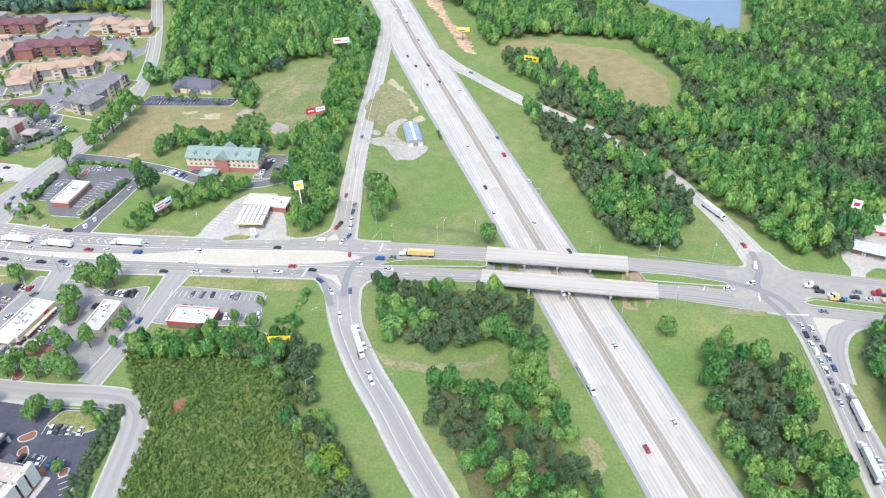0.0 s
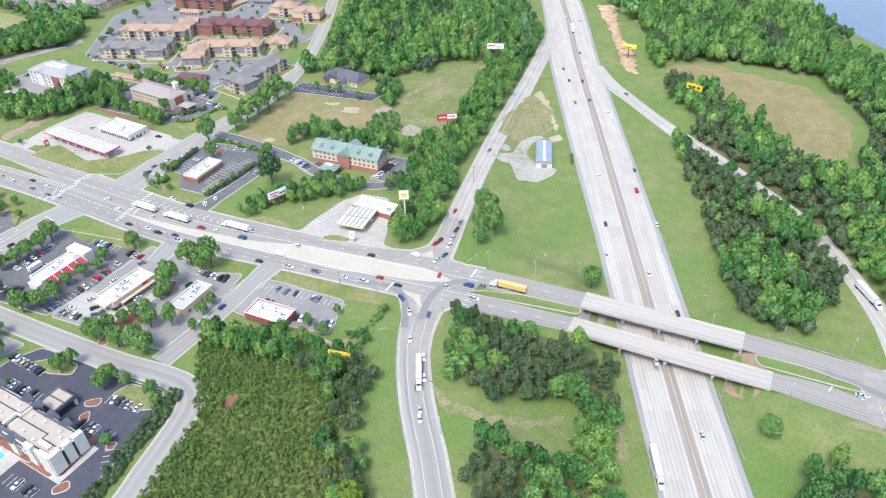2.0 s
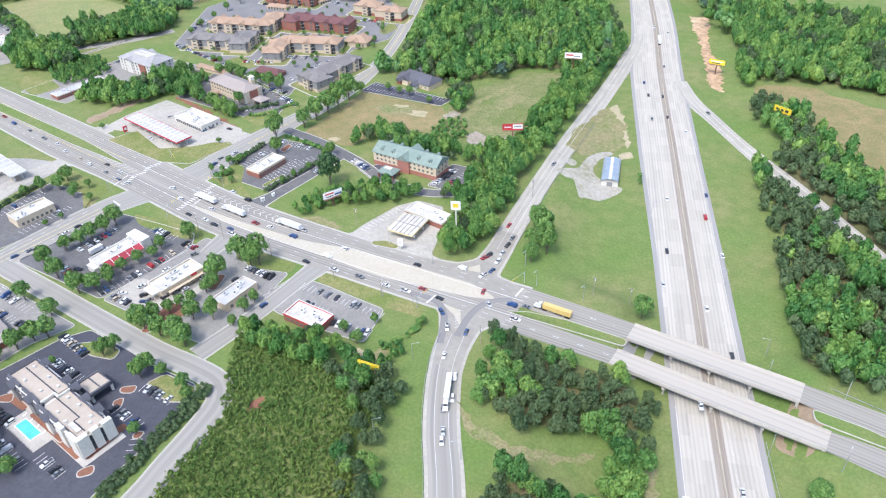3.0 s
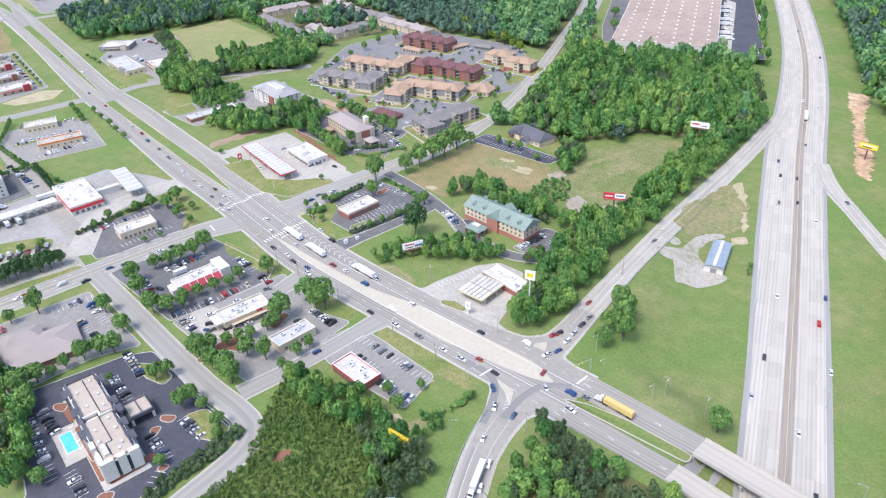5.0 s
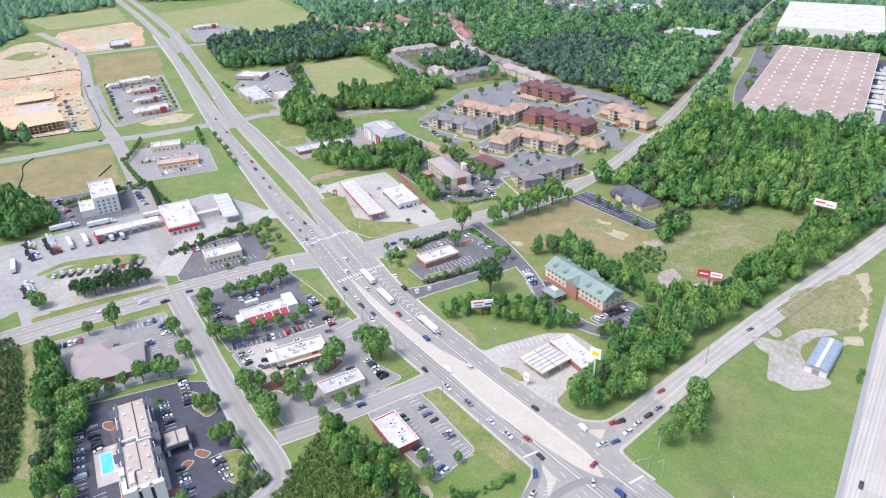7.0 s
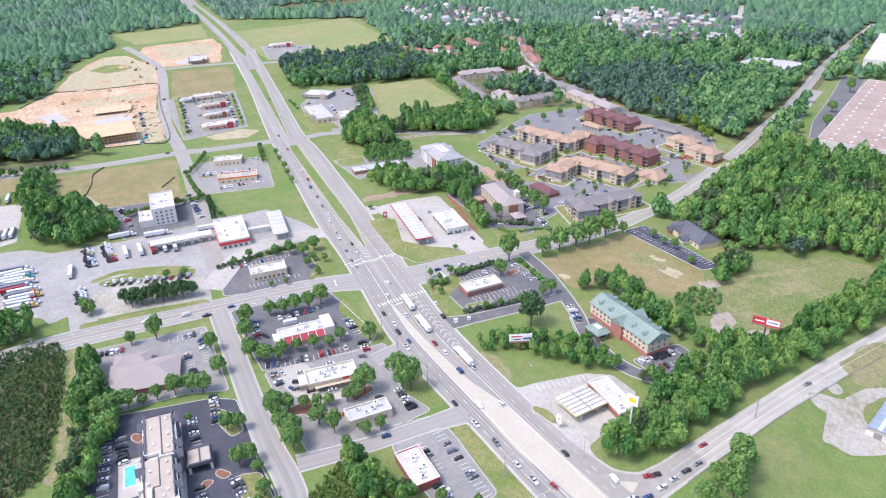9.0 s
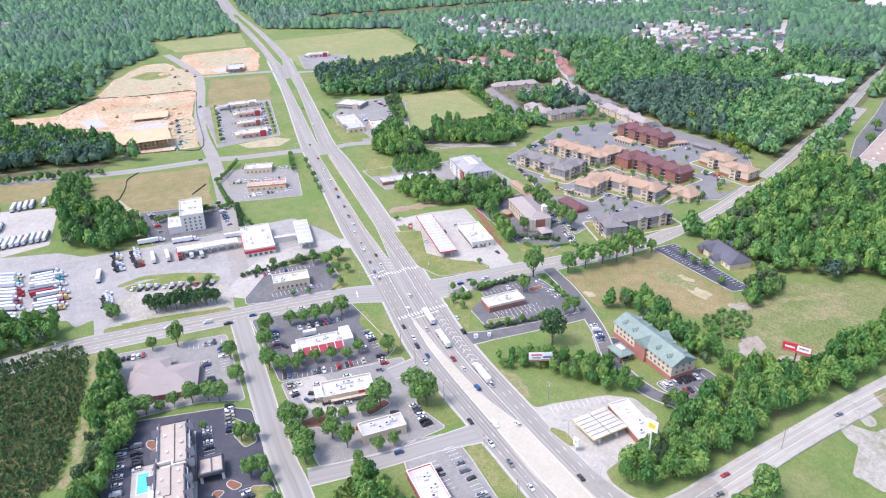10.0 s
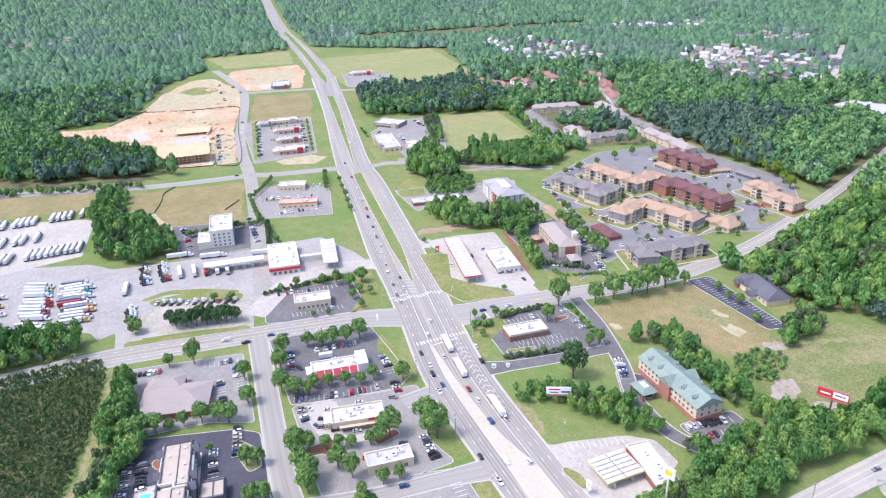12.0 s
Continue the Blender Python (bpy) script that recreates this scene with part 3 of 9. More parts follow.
# the main road that crosses it
MAIN = [(-2520, 635), (-1797, 535), (-1394, 501), (-1130, 471), (-890, 427), (-665, 382), (-590, 372), (-430, 347), (-365, 338), (-310, 329), (-245, 320), (-155, 318), (-60, 318)]
ribbon("main_road", MAIN, [14, 15, 17, 18, 16, 17, 19, 21, 19, 18, 18, 16.5, 17.5], [-14, -15, -17, -18, -16, -17, -19, -21, -19, -18, -18.5, -17, -17.5], TARMAC, 0.2, "worn grey asphalt main road with several lanes", "road", 10, 4)
SOUTH_LANES = [(-62, 307), (-6, 305.9), (70, 298.8), (117, 293.6), (150, 288), (330, 264)]
NORTH_LANES = [(-62, 328), (-4, 326.4), (73, 320.2), (120, 313.5), (160, 306), (330, 284)]
ribbon("main_road", SOUTH_LANES[:2], [6.4, 5.5], [-6.4, -5.5], TARMAC, 0.215, "grey asphalt lanes leading onto a bridge", "road", level=0)
ribbon("main_road", NORTH_LANES[:2], [7.4, 6.0], [-8.6, -6.0], TARMAC, 0.215, "grey asphalt lanes leading onto a bridge", "road", level=0)
ribbon("main_road", [(84, 297.5), (104, 295.6), (150, 288), (330, 264), (900, 190)], [5.6, 6.9, 6.6, 6.4, 6.4], [-5.6, -6.9, -6.6, -6.4, -6.4], TARMAC, 0.2, "grey asphalt lanes leading off a bridge", "road", level=0)
ribbon("main_road", NORTH_LANES[2:] + [(900, 210)], [6.0, 7.8, 12, 11, 9], [-6.0, -7.6, -10, -9, -9], TARMAC, 0.2, "grey asphalt lanes leading off a bridge", "road", level=0)
for poly, label in (
    ([(124, 317.6), (129, 317), (138, 321), (139, 332), (151, 334), (156, 320), (169, 310.5), (188, 308), (240, 300), (240, 290), (200, 294), (162, 297), (156, 291), (160, 286), (196, 282), (188, 277), (174, 279.5), (158, 281), (157, 262), (150, 262), (150, 268), (146, 281.5), (124, 286)], "worn asphalt ramp junction with curved tyre tracks"),
    ([(-130, 334), (-105, 338), (-97, 346), (-96.5, 360), (-98, 378), (-86, 378), (-83, 351), (-82, 337), (-70, 335), (-62, 334), (-62, 326), (-130, 326)], "worn asphalt turning lane onto the main road"),
    ([(-112, 302), (-103, 302.5), (-95, 299.5), (-88, 287), (-80, 265), (-66, 262), (-70.5, 280), (-71.5, 293), (-68, 300), (-60, 302), (-60, 310), (-112, 310)], "worn asphalt turning lane onto the entry ramp"),
):
    sheet("junction", poly, SLIP, 0.207, label, "road", 0.6)
    sheet("junction_edge", inset(poly, -1.4), PALELOT, 0.132, "pale concrete gutter round a junction", "road", 0.6)
for poly in ([(-100, 335.2), (-94, 343), (-90.5, 336)], [(-99, 305), (-86, 303.5), (-80.5, 293), (-88, 299.5)], [(158, 280), (174, 278.6), (164.5, 273), (158, 266)]):
    sheet("paved_island", poly, BEIGEMED, 0.225, "beige paved traffic island between turning lanes", "road", 0.3)
sheet("paved_median", [(-292, 320), (-240, 318), (-196, 319), (-165, 324.5), (-142, 325), (-90, 326), (-78, 322), (-73, 319.5), (-87, 315), (-137, 309.5), (-200, 312), (-255, 313.5)], BEIGEMED, 0.235, "beige concrete paved median", "road", 1)
for pts, half in (([(-372, 339.5), (-430, 348.5), (-590, 370), (-622, 375)], 4.2), ([(-660, 382), (-890, 427), (-985, 444)], 4.5), ([(-1075, 461), (-1130, 471), (-1394, 501), (-1700, 527)], 5)):
    ribbon("grass_median", pts, [0.6] + [half] * (len(pts) - 2) + [half], [-0.6] + [-half] * (len(pts) - 2) + [-half], GRASS, 0.32, "mown grass median of the main road", "verge", 10)
    ribbon("kerb", pts, [1.2] + [half + 0.6] * (len(pts) - 1), [-1.2] + [-half - 0.6] * (len(pts) - 1), KERB, 0.28, "concrete kerb of the grass median", "kerb", 10)

ribbon("kerb", MAIN[3:], [20, 17.6, 18.4, 20.4, 22.4, 20.4, 19.4, 19.4, 17.9, 18.9], [-20, -17.6, -18.4, -20.4, -22.4, -20.4, -19.4, -19.9, -18.4, -18.9], KERB, 0.125, "pale kerb and gutter along the main road", "kerb", 10)
# other roads: centre line, half widths
ROADS = [
    ([(-362, 20), (-358, 80), (-358, 139), (-347, 222), (-336, 290), (-314, 345), (-309, 400), (-303, 440), (-297, 480), (-297, 524), (-308, 585), (-334, 667), (-385, 796), (-430, 907), (-520, 1100), (-640, 1400)], [9, 9, 10, 9, 10, 13, 10, 9, 8, 7, 5.5, 5, 5, 5, 5, 5], "grey asphalt cross street"),
    ([(-346, 224), (-300, 220), (-245, 215), (-205, 212), (-182, 212), (-165, 210), (-156, 202), (-153, 188), (-151, 166), (-149, 140), (-150, 60)], 5.6, "quiet grey side street with a bend"),
    ([(-174, 304), (-177, 280), (-180, 250), (-186, 219)], [7, 4.5, 4.5, 5.5], "grey driveway between two lots"),
    ([(-241, 305), (-240, 284)], [7, 5], "grey driveway into a restaurant lot"),
    ([(-299, 430), (-262, 424), (-220, 411), (-190, 398), (-160, 396), (-140, 404)], 4.0, "dark access road to a hotel"),
    ([(-236, 419), (-240, 386), (-246, 352), (-250, 336)], [4, 4, 4.5, 7], "dark driveway behind a restaurant"),
    ([(-645, 380), (-660, 300), (-669, 272), (-678, 195), (-698, 116), (-724, 39), (-760, -120)], 7.0, "grey asphalt side road"),
    ([(-640, 395), (-637, 422), (-606, 474), (-566, 520), (-545, 560)], 6.0, "grey asphalt side road"),
    ([(-400, 238), (-470, 248), (-557, 260), (-668, 273), (-807, 285), (-1057, 330), (-1176, 328), (-1290, 316)], 6.5, "pale grey new road along a building site"),
    ([(-1075, 332), (-1046, 438), (-1019, 467), (-1000, 553), (-1017, 656), (-1050, 760)], 6.0, "grey asphalt side road"),
    ([(-410, 326), (-418, 300), (-412, 262), (-372, 226)], [9, 8, 8, 9], "pale driveway of the lorry park"),
    ([(-434, 358), (-426, 376)], [9, 8], "pale driveway of a filling station"),
    ([(-318, 404), (-340, 408)], [9, 7], "pale driveway of a filling station"),
    ([(-448, 962), (-420, 900), (-370, 800), (-345, 770)], [13, 13, 13, 12], "asphalt lot beside a warehouse"),
]
for i, (pts, half, label) in enumerate(ROADS):
    w = half if isinstance(half, list) else [half] * len(pts)
    if i < 6:
        ribbon("kerb", pts, [a + 0.8 for a in w], [-a - 0.8 for a in w], KERB, 0.118 + 0.001 * i, "pale kerb and gutter along a street", "kerb", 5)
    ribbon("street", pts, w, [-a for a in w], PALELOT if "pale driveway" in label else (SLIP if "pale" in label else (MIDLOT if "dark" in label else STREET)), 0.14 + 0.004 * i, label, "road", 5)
RAMPS = [
    ([(-119, 742), (-111.5, 690), (-103, 541), (-96, 427), (-90, 360), (-86.5, 326)], [2.5, 6, 5, 5, 6, 6], "exit ramp that leads up to the main road"),
    ([(-79, 306), (-79, 287), (-73.5, 264), (-60, 235), (-45, 210), (-34, 190), (-20, 167), (12, 115), (60, 50), (98, 0), (132, -50)], [8, 8, 6.5, 6.5, 6.5, 6.5, 6.3, 6, 6, 6, 4], "curved entry ramp with dark wheel tracks"),
    ([(-58, 650), (-40, 616), (-16, 586), (31, 526), (70, 476), (105, 432), (128, 380), (138, 352), (146, 318)], [4, 5, 4.2, 3.4, 3.3, 3.3, 3.8, 5, 8], "entry ramp through the trees"),
    ([(151.5, 290), (153, 262), (153.5, 232), (154, 205), (155, 180), (159, 110), (164, 20), (168, -50)], [6, 4.6, 4.6, 5, 5.5, 6, 5, 3], "exit ramp with queueing traffic"),
    ([(215, 277.5), (194, 280), (178, 277.5), (167.5, 270), (160.5, 256), (157, 236)], 4.2, "curved slip road"),
]
for i, (pts, half, label) in enumerate(RAMPS):
    w = half if isinstance(half, list) else [half] * len(pts)
    ribbon("ramp", pts, w, [-a for a in w], PALERAMP if i in (0, 2) else STREET, 0.175 + 0.005 * i, label, "road", 5, 2)
    ribbon("ramp_edge", pts, [a + 1.6 for a in w], [-a - 1.6 for a in w], PALELOT, 0.135 + 0.002 * i, "pale concrete edge of a ramp", "road", 5, 2)

LOTS = [
    ([(-545, 0), (-528, 70), (-510, 124), (-492, 141), (-484, 190), (-480, 300), (-440, 316), (-412, 322), (-405, 318), (-408, 280), (-404, 242), (-384, 228), (-356, 224), (-358, 208), (-386, 206), (-398, 172), (-392, 160), (-364, 155), (-366, 140), (-389, 141), (-384, 130), (-396, 126), (-406, 106), (-407, 0)], YARD, "wide grey concrete lorry park"),
    ([(-650, 20), (-612, 127), (-530, 118), (-520, 60), (-540, 0)], PALELOT, "pale gravel lorry park"),
    ([(-432, 372), (-432, 399), (-424, 432), (-330, 417), (-318, 401), (-332, 392), (-342, 378), (-366, 366), (-402, 378)], PALELOT, "pale concrete forecourt of a filling station"),
    ([(-298, 366), (-297, 416), (-247, 418), (-238, 404), (-250, 354), (-280, 356)], MIDLOT, "dark asphalt lot of a diner"),
    ([(-184, 333), (-176, 338), (-175, 347), (-167, 375), (-158, 386), (-140, 386), (-126, 352), (-123, 339), (-111, 337), (-111, 334), (-150, 333)], PALELOT, "pale worn forecourt of a small filling station"),
    ([(-162, 404), (-160, 436), (-133, 436), (-129, 406)], MIDLOT, "dark asphalt lot of a hotel"),
    ([(-336, 230), (-326, 292), (-300, 294), (-262, 296), (-253, 284), (-264, 228)], MIDLOT, "dark asphalt lot of a restaurant"),
    ([(-262, 228), (-252, 296), (-224, 292), (-209, 284), (-186, 290), (-184, 262), (-190, 226)], ASPHALT, "grey asphalt lot of two restaurants"),
    ([(-270, 146), (-256, 197), (-248, 208), (-218, 206), (-200, 204), (-172, 204), (-166, 190), (-167, 150), (-165, 112), (-185, 98), (-204, 126), (-240, 137)], DARKLOT, "smooth dark asphalt lot round a hotel"),
    ([(-186, 266), (-181, 290), (-160, 290), (-122, 287), (-118, 262), (-140, 261), (-170, 261)], ASPHALT, "grey asphalt lot with faded bays"),
    ([(-340, 142), (-328, 212), (-258, 207), (-268, 186), (-272, 146)], ASPHALT, "grey asphalt lot of an office"),
    ([(-398, 238), (-396, 300), (-354, 298), (-344, 281), (-358, 232)], MIDLOT, "dark asphalt lot of a burger restaurant"),
    ([(-560, 188), (-541, 263), (-484, 262), (-486, 190)], MIDLOT, "dark asphalt lot of a white hotel"),
    ([(-632, 268), (-604, 340), (-525, 322), (-545, 258)], ASPHALT, "grey asphalt lot of two restaurants"),
    ([(-890, 300), (-880, 388), (-716, 356), (-708, 285)], ASPHALT, "grey asphalt lot of small shops"),
    ([(-765, 436), (-804, 474), (-800, 538), (-765, 533), (-731, 518), (-640, 482), (-629, 432), (-643, 408)], ASPHALT, "grey asphalt lot of small shops"),
    ([(-1144, 508), (-1103, 579), (-1009, 546), (-1034, 486)], ASPHALT, "grey asphalt lot of a small shop"),
    ([(-515, 531), (-566, 631), (-550, 725), (-405, 738), (-348, 690), (-328, 625), (-344, 590), (-342, 500), (-335, 480), (-428, 508)], COURT, "grey asphalt lanes between apartment blocks"),
    ([(-420, 440), (-428, 500), (-330, 476), (-318, 440), (-340, 434)], MIDLOT, "dark asphalt lot round a hotel with a clock tower"),
    ([(-323, 1073), (-292, 1099), (-175, 842), (-223, 834)], DARKLOT, "dark asphalt yard beside a warehouse"),
    ([(-226, 843), (-209, 838), (-288, 1040), (-304, 1049)], PALELOT, "pale concrete dock apron of a warehouse"),
    ([(-340, 806), (-372, 858), (-420, 960), (-466, 1050), (-440, 1056), (-396, 960), (-350, 858), (-328, 812)], MIDLOT, "grey asphalt lot beside a warehouse"),
    ([(-286, 513), (-284, 532), (-209, 527), (-212, 514)], DARKLOT, "dark asphalt lot of a brick chapel"),
    ([(-540, 446), (-532, 500), (-440, 500), (-452, 448)], ASPHALT, "grey asphalt lot of a white hotel"),
    ([(-556, 392), (-548, 446), (-520, 450), (-496, 440), (-498, 392)], ASPHALT, "worn asphalt lot of a motel"),
    ([(190, 329), (194, 344), (204, 360), (211, 373), (262, 380), (262, 310), (205, 322), (197, 316), (195.5, 307), (187, 308), (191.5, 320)], PALELOT, "pale forecourt of a roadside shop"),
    ([(-216, 404), (-200, 420), (-186, 406), (-196, 394)], DARKLOT, "dark asphalt below a hotel porch"),
]
for i, (poly, mat, label) in enumerate(LOTS):
    sheet("parking_lot", poly, mat, 0.06 + 0.002 * i, label, "lot", 0.5)
    if mat not in (PALELOT, YARD):
        rim = rounded(poly, 0.5)
        out = inset(rim, -0.55)
        if sum(a[0] * b[1] - a[1] * b[0] for a, b in zip(rim, rim[1:] + rim[:1])) < 0:
            rim = rim[::-1]
        n = len(rim)
        geo = [(x, y, 0.118) for x, y in rim] + [(x, y, 0.118) for x, y in out] + [(x, y, -0.1) for x, y in out]
        setting("kerb", (geo, [(k, n + k, n + (k + 1) % n, (k + 1) % n) for k in range(n)] + [(n + k, 2 * n + k, 2 * n + (k + 1) % n, n + (k + 1) % n) for k in range(n)]), KERB, "pale concrete kerb round a lot", "kerb")
for poly, mat in (
    ([(-412, 360), (-402, 381), (-364, 367), (-344, 380), (-334, 392), (-318, 396), (-327, 359), (-349, 352)], LAWN),
    ([(-66, 313.4), (-55, 318), (-36, 320.6), (-4, 320), (-4, 314.5), (-54, 313)], GRASS),
    ([(78, 313), (99, 311.5), (123, 306), (123, 302.5), (102, 304), (80, 306)], GRASS),
    ([(157, 291.5), (164, 294), (196, 288.5), (240, 282.5), (240, 278.5), (195, 284), (161, 289)], GRASS),
    ([(-161, 335.5), (-153, 340.5), (-143, 338.5), (-144, 334.5), (-159, 332.6)], LAWN),
    ([(-248, 197), (-236, 205), (-222, 205), (-220, 198), (-232, 195)], LAWN),
    ([(-194, 194), (-190, 203), (-170, 203), (-168, 194), (-176, 190)], LAWN),
    ([(-283, 402), (-282, 412), (-278, 412), (-276, 400)], MULCH), ([(-262, 358), (-258, 376), (-255, 375), (-258, 356)], LAWN),
    ([(-176, 172), (-172, 174), (-171, 169), (-175, 168)], MULCH), ([(-203, 187), (-196, 192), (-194, 187), (-200, 184)], MULCH), ([(-192, 178), (-196, 184), (-199, 180), (-197, 177)], MULCH), ([(-250, 157), (-245, 163), (-240, 158), (-246, 155)], MULCH), ([(-226, 160), (-200, 155), (-200, 152), (-227, 156)], MULCH), ([(-182, 146), (-178, 152), (-174, 148), (-179, 143)], MULCH),
    ([(-218, 259), (-222, 272), (-216, 274), (-212, 260)], MULCH), ([(-224, 218), (-228, 240), (-222, 244), (-212, 243), (-212, 236), (-218, 234), (-219, 219)], MULCH),
):
    island(poly, mat, base=0.12)
for i, poly in enumerate((
    [(-314, 296), (-262, 301), (-252, 296), (-262, 289), (-300, 288)], [(-226, 299), (-187, 299), (-185, 291), (-206, 286), (-224, 288)], [(-168, 300), (-106, 299), (-100, 290), (-120, 289), (-168, 291)], [(-734, 415), (-664, 411), (-647, 438), (-672, 440), (-692, 424), (-732, 430)], [(-680, 458), (-676, 478), (-641, 470), (-639, 452), (-655, 446)], [(-592, 407), (-584, 431), (-530, 413), (-537, 390)], [(-345, 284), (-352, 312), (-402, 318), (-404, 302), (-366, 300)], [(-374, 145), (-361, 222), (-349.6, 222), (-363, 146)], [(-430, 158), (-436, 177), (-427, 202), (-413, 224), (-410, 222), (-420, 200), (-430, 176), (-425, 160)], [(-302, 352), (-300, 372), (-290, 374), (-276, 354), (-256, 342), (-280, 344)],
    [(-440, 518), (-405, 510), (-400, 524), (-432, 534)], [(-420, 600), (-404, 588), (-380, 596), (-400, 606)], [(-350, 640), (-338, 632), (-336, 655), (-352, 668)], [(-452, 566), (-430, 560), (-426, 580), (-446, 590)], [(-476, 640), (-440, 612), (-436, 622), (-470, 650)], [(-412, 654), (-380, 652), (-382, 660), (-412, 664)],
    [(-340, 505), (-338, 560), (-314, 566), (-306, 500), (-318, 490)], [(-345, 432), (-322, 426), (-312, 440), (-330, 456)],
    [(-757, 428), (-740, 428), (-672, 418), (-645, 414), (-643, 406), (-720, 414)], [(-667, 414), (-669, 430), (-647, 430), (-636, 416)], [(-661, 446), (-664, 470), (-642, 474), (-642, 454)],
    [(-425, 162), (-426, 188), (-408, 226), (-398, 222), (-414, 190), (-414, 166)], [(-888, 312), (-722, 287), (-722, 291), (-886, 317)], [(-868, 377), (-722, 350), (-722, 354), (-868, 381)],
    [(-842, 322), (-836, 366), (-832, 365), (-838, 321)], [(-796, 316), (-790, 358), (-786, 357), (-792, 315)], [(-752, 308), (-747, 350), (-743, 349), (-748, 307)],
    [(-632, 290), (-604, 338), (-600, 336), (-627, 288)], [(-590, 272), (-574, 322), (-570, 321), (-586, 271)], [(-604, 338), (-556, 334), (-556, 338), (-602, 342)],
)):
    sheet("lawn", poly, LAWN, 0.112 + 0.001 * i, "mown lawn beside a lot", "lawn", 1)
sheet("driveway", [(-104, 480), (-98, 474), (-86, 470), (-86, 480)], GRAVEL, 0.24, "gravel track from the ramp to the yard", "road", 1, 5.0)

sheet("gravel_lot", [(-408, 156), (-414, 181), (-396, 228), (-359, 223), (-368, 192), (-374, 157), (-386, 150)], GRAVEL, 0.118, "white gravel lot beside a row of trees", "lot", 0.5)
RAILWAY = [(-587, 449), (-580, 475), (-571, 504), (-566, 529), (-571, 561)]
ribbon("railway_bed", RAILWAY, 3.0, -3.0, GRAVEL, 0.13, "grey ballast bed of a railway line", "railway")
for side in (-0.72, 0.72):
    tagged(long_wall("rail", RAILWAY, side, 0.16, 0.2, RUSTED, "dark steel railway rail on ballast", "rail", 0.13), kind="")
ribbon("ditch", [(-749, 41), (-731, 83), (-720, 131), (-710, 174)], 4.5, -4.5, SILT, 0.12, "dark muddy ditch beside a new road", "ditch")
# dark curved tyre tracks through the junctions
for k, pts in enumerate(([(152, 262), (151.5, 280), (146, 294), (132, 303), (108, 311)], [(143, 334), (143, 318), (138, 305), (140, 292), (150, 272)], [(-66, 323), (-76, 316), (-80, 304), (-79, 286)], [(-120, 305), (-102, 305), (-92, 297), (-84, 278)])):
    ribbon("tyre_track", pts, 1.8, -1.8, TYRE, 0.24 + 0.004 * k, "dark tyre-worn turning lane through a junction", "road", 4, 2, level=0)


# ---- bridges ----
DECK = material("bridge_concrete", (0.455, 0.42, 0.36), (0.40, 0.37, 0.32), (0.495, 0.46, 0.40), 0.6, 0.06, 0.9)
STEEL = material("grey_steel", (0.42, 0.43, 0.44), None, None, 1.0, 0.2, 0.5, 0.6)


def bridge(ax, ay, bx, by, half, label):
    """A road bridge: deck, parapets, girders, pier caps on columns, and end walls."""
    length = math.hypot(bx - ax, by - ay)
    rz = math.degrees(math.atan2(by - ay, bx - ax))
    root = tagged(thing("road_bridge", label, "bridge", place(ax, ay, rz, 0)), kind="structure")
    part("deck", box(0, length, -half, half, -0.7, 0.24), DECK, root, "pale concrete deck with tyre-worn lanes")
    for s in (-1, 1):
        prof = [(-0.28, 0.2), (-0.14, 1.1), (0.14, 1.1), (0.28, 0.2)]
        v = [(x, s * (half - 0.3) + a, z) for x in (0, length) for a, z in prof]
        f = [(0, 1, 2, 3), (7, 6, 5, 4)] + [(k, k + 4, (k + 1) % 4 + 4, (k + 1) % 4) for k in range(4)]
        part("parapet", (v, f), DECK, root)
    for k in range(5):
        y = -half + 1.2 + k * (2 * half - 2.4) / 4
        part("girder", join(box(0.4, length - 0.4, y - 0.14, y + 0.14, -1.9, -0.7), box(0.4, length - 0.4, y - 0.3, y + 0.3, -2.0, -1.85)), STEEL, root)
    for u in (0.28, 0.51, 0.74):
        x = u * length
        pier = part("pier_cap", box(x - 0.7, x + 0.7, -half + 0.3, half - 0.3, -3.0, -2.0), DECK, root)
        for y in (-half + 2.0, 0, half - 2.0):
            part("column", cyl(x, y, 0.55, -7.6, -3.0, 10), DECK, pier)
    for x in (0.0, length - 1.2):
        part("abutment", box(x, x + 1.2, -half, half, -3.5, -0.7), DECK, root)
    ribbon("bridge_surface", [(ax, ay), (bx, by)], half - 0.7, -half + 0.7, DECKTOP, 0.262, "tyre-worn pale concrete bridge lanes", "road", across=3, level=0)


bridge(-4.6, 326.4, 73.4, 320.2, 5.9, "pale concrete road bridge on steel girders over the highway")
bridge(-7, 305.9, 86, 297.3, 5.5, "pale concrete road bridge with parapets over the highway")

for poly, mat, label in (([(-6, 299.5), (-3, 332), (9, 331), (6, 298.5)], SHOULDER, "grey paved slope below the bridges"), ([(67, 290), (71, 323), (84, 321), (82, 289)], BANK, "bare brown earth slope below the bridges")):
    sheet("bank", poly, mat, 0.13, label, "ground", 1, 3.0)


# ---- buildings ----
WHITE = material("white_render", (0.627, 0.605, 0.54), (0.557, 0.535, 0.479), None, 0.8, 0.1, 0.85)
CREAM = material("cream_render", (0.62, 0.52, 0.375), (0.55, 0.455, 0.33), None, 0.8, 0.1, 0.85)
TAN = material("tan_render", (0.55, 0.46, 0.34), (0.50, 0.41, 0.30), None, 0.8, 0.1, 0.85)
BRICK = material("red_brick", (0.30, 0.125, 0.09), (0.25, 0.10, 0.075), (0.34, 0.155, 0.115), 2.5, 0.2, 0.9)
SALMON = material("salmon_brick", (0.40, 0.175, 0.135), (0.34, 0.14, 0.105), (0.45, 0.21, 0.165), 2.5, 0.2, 0.9)
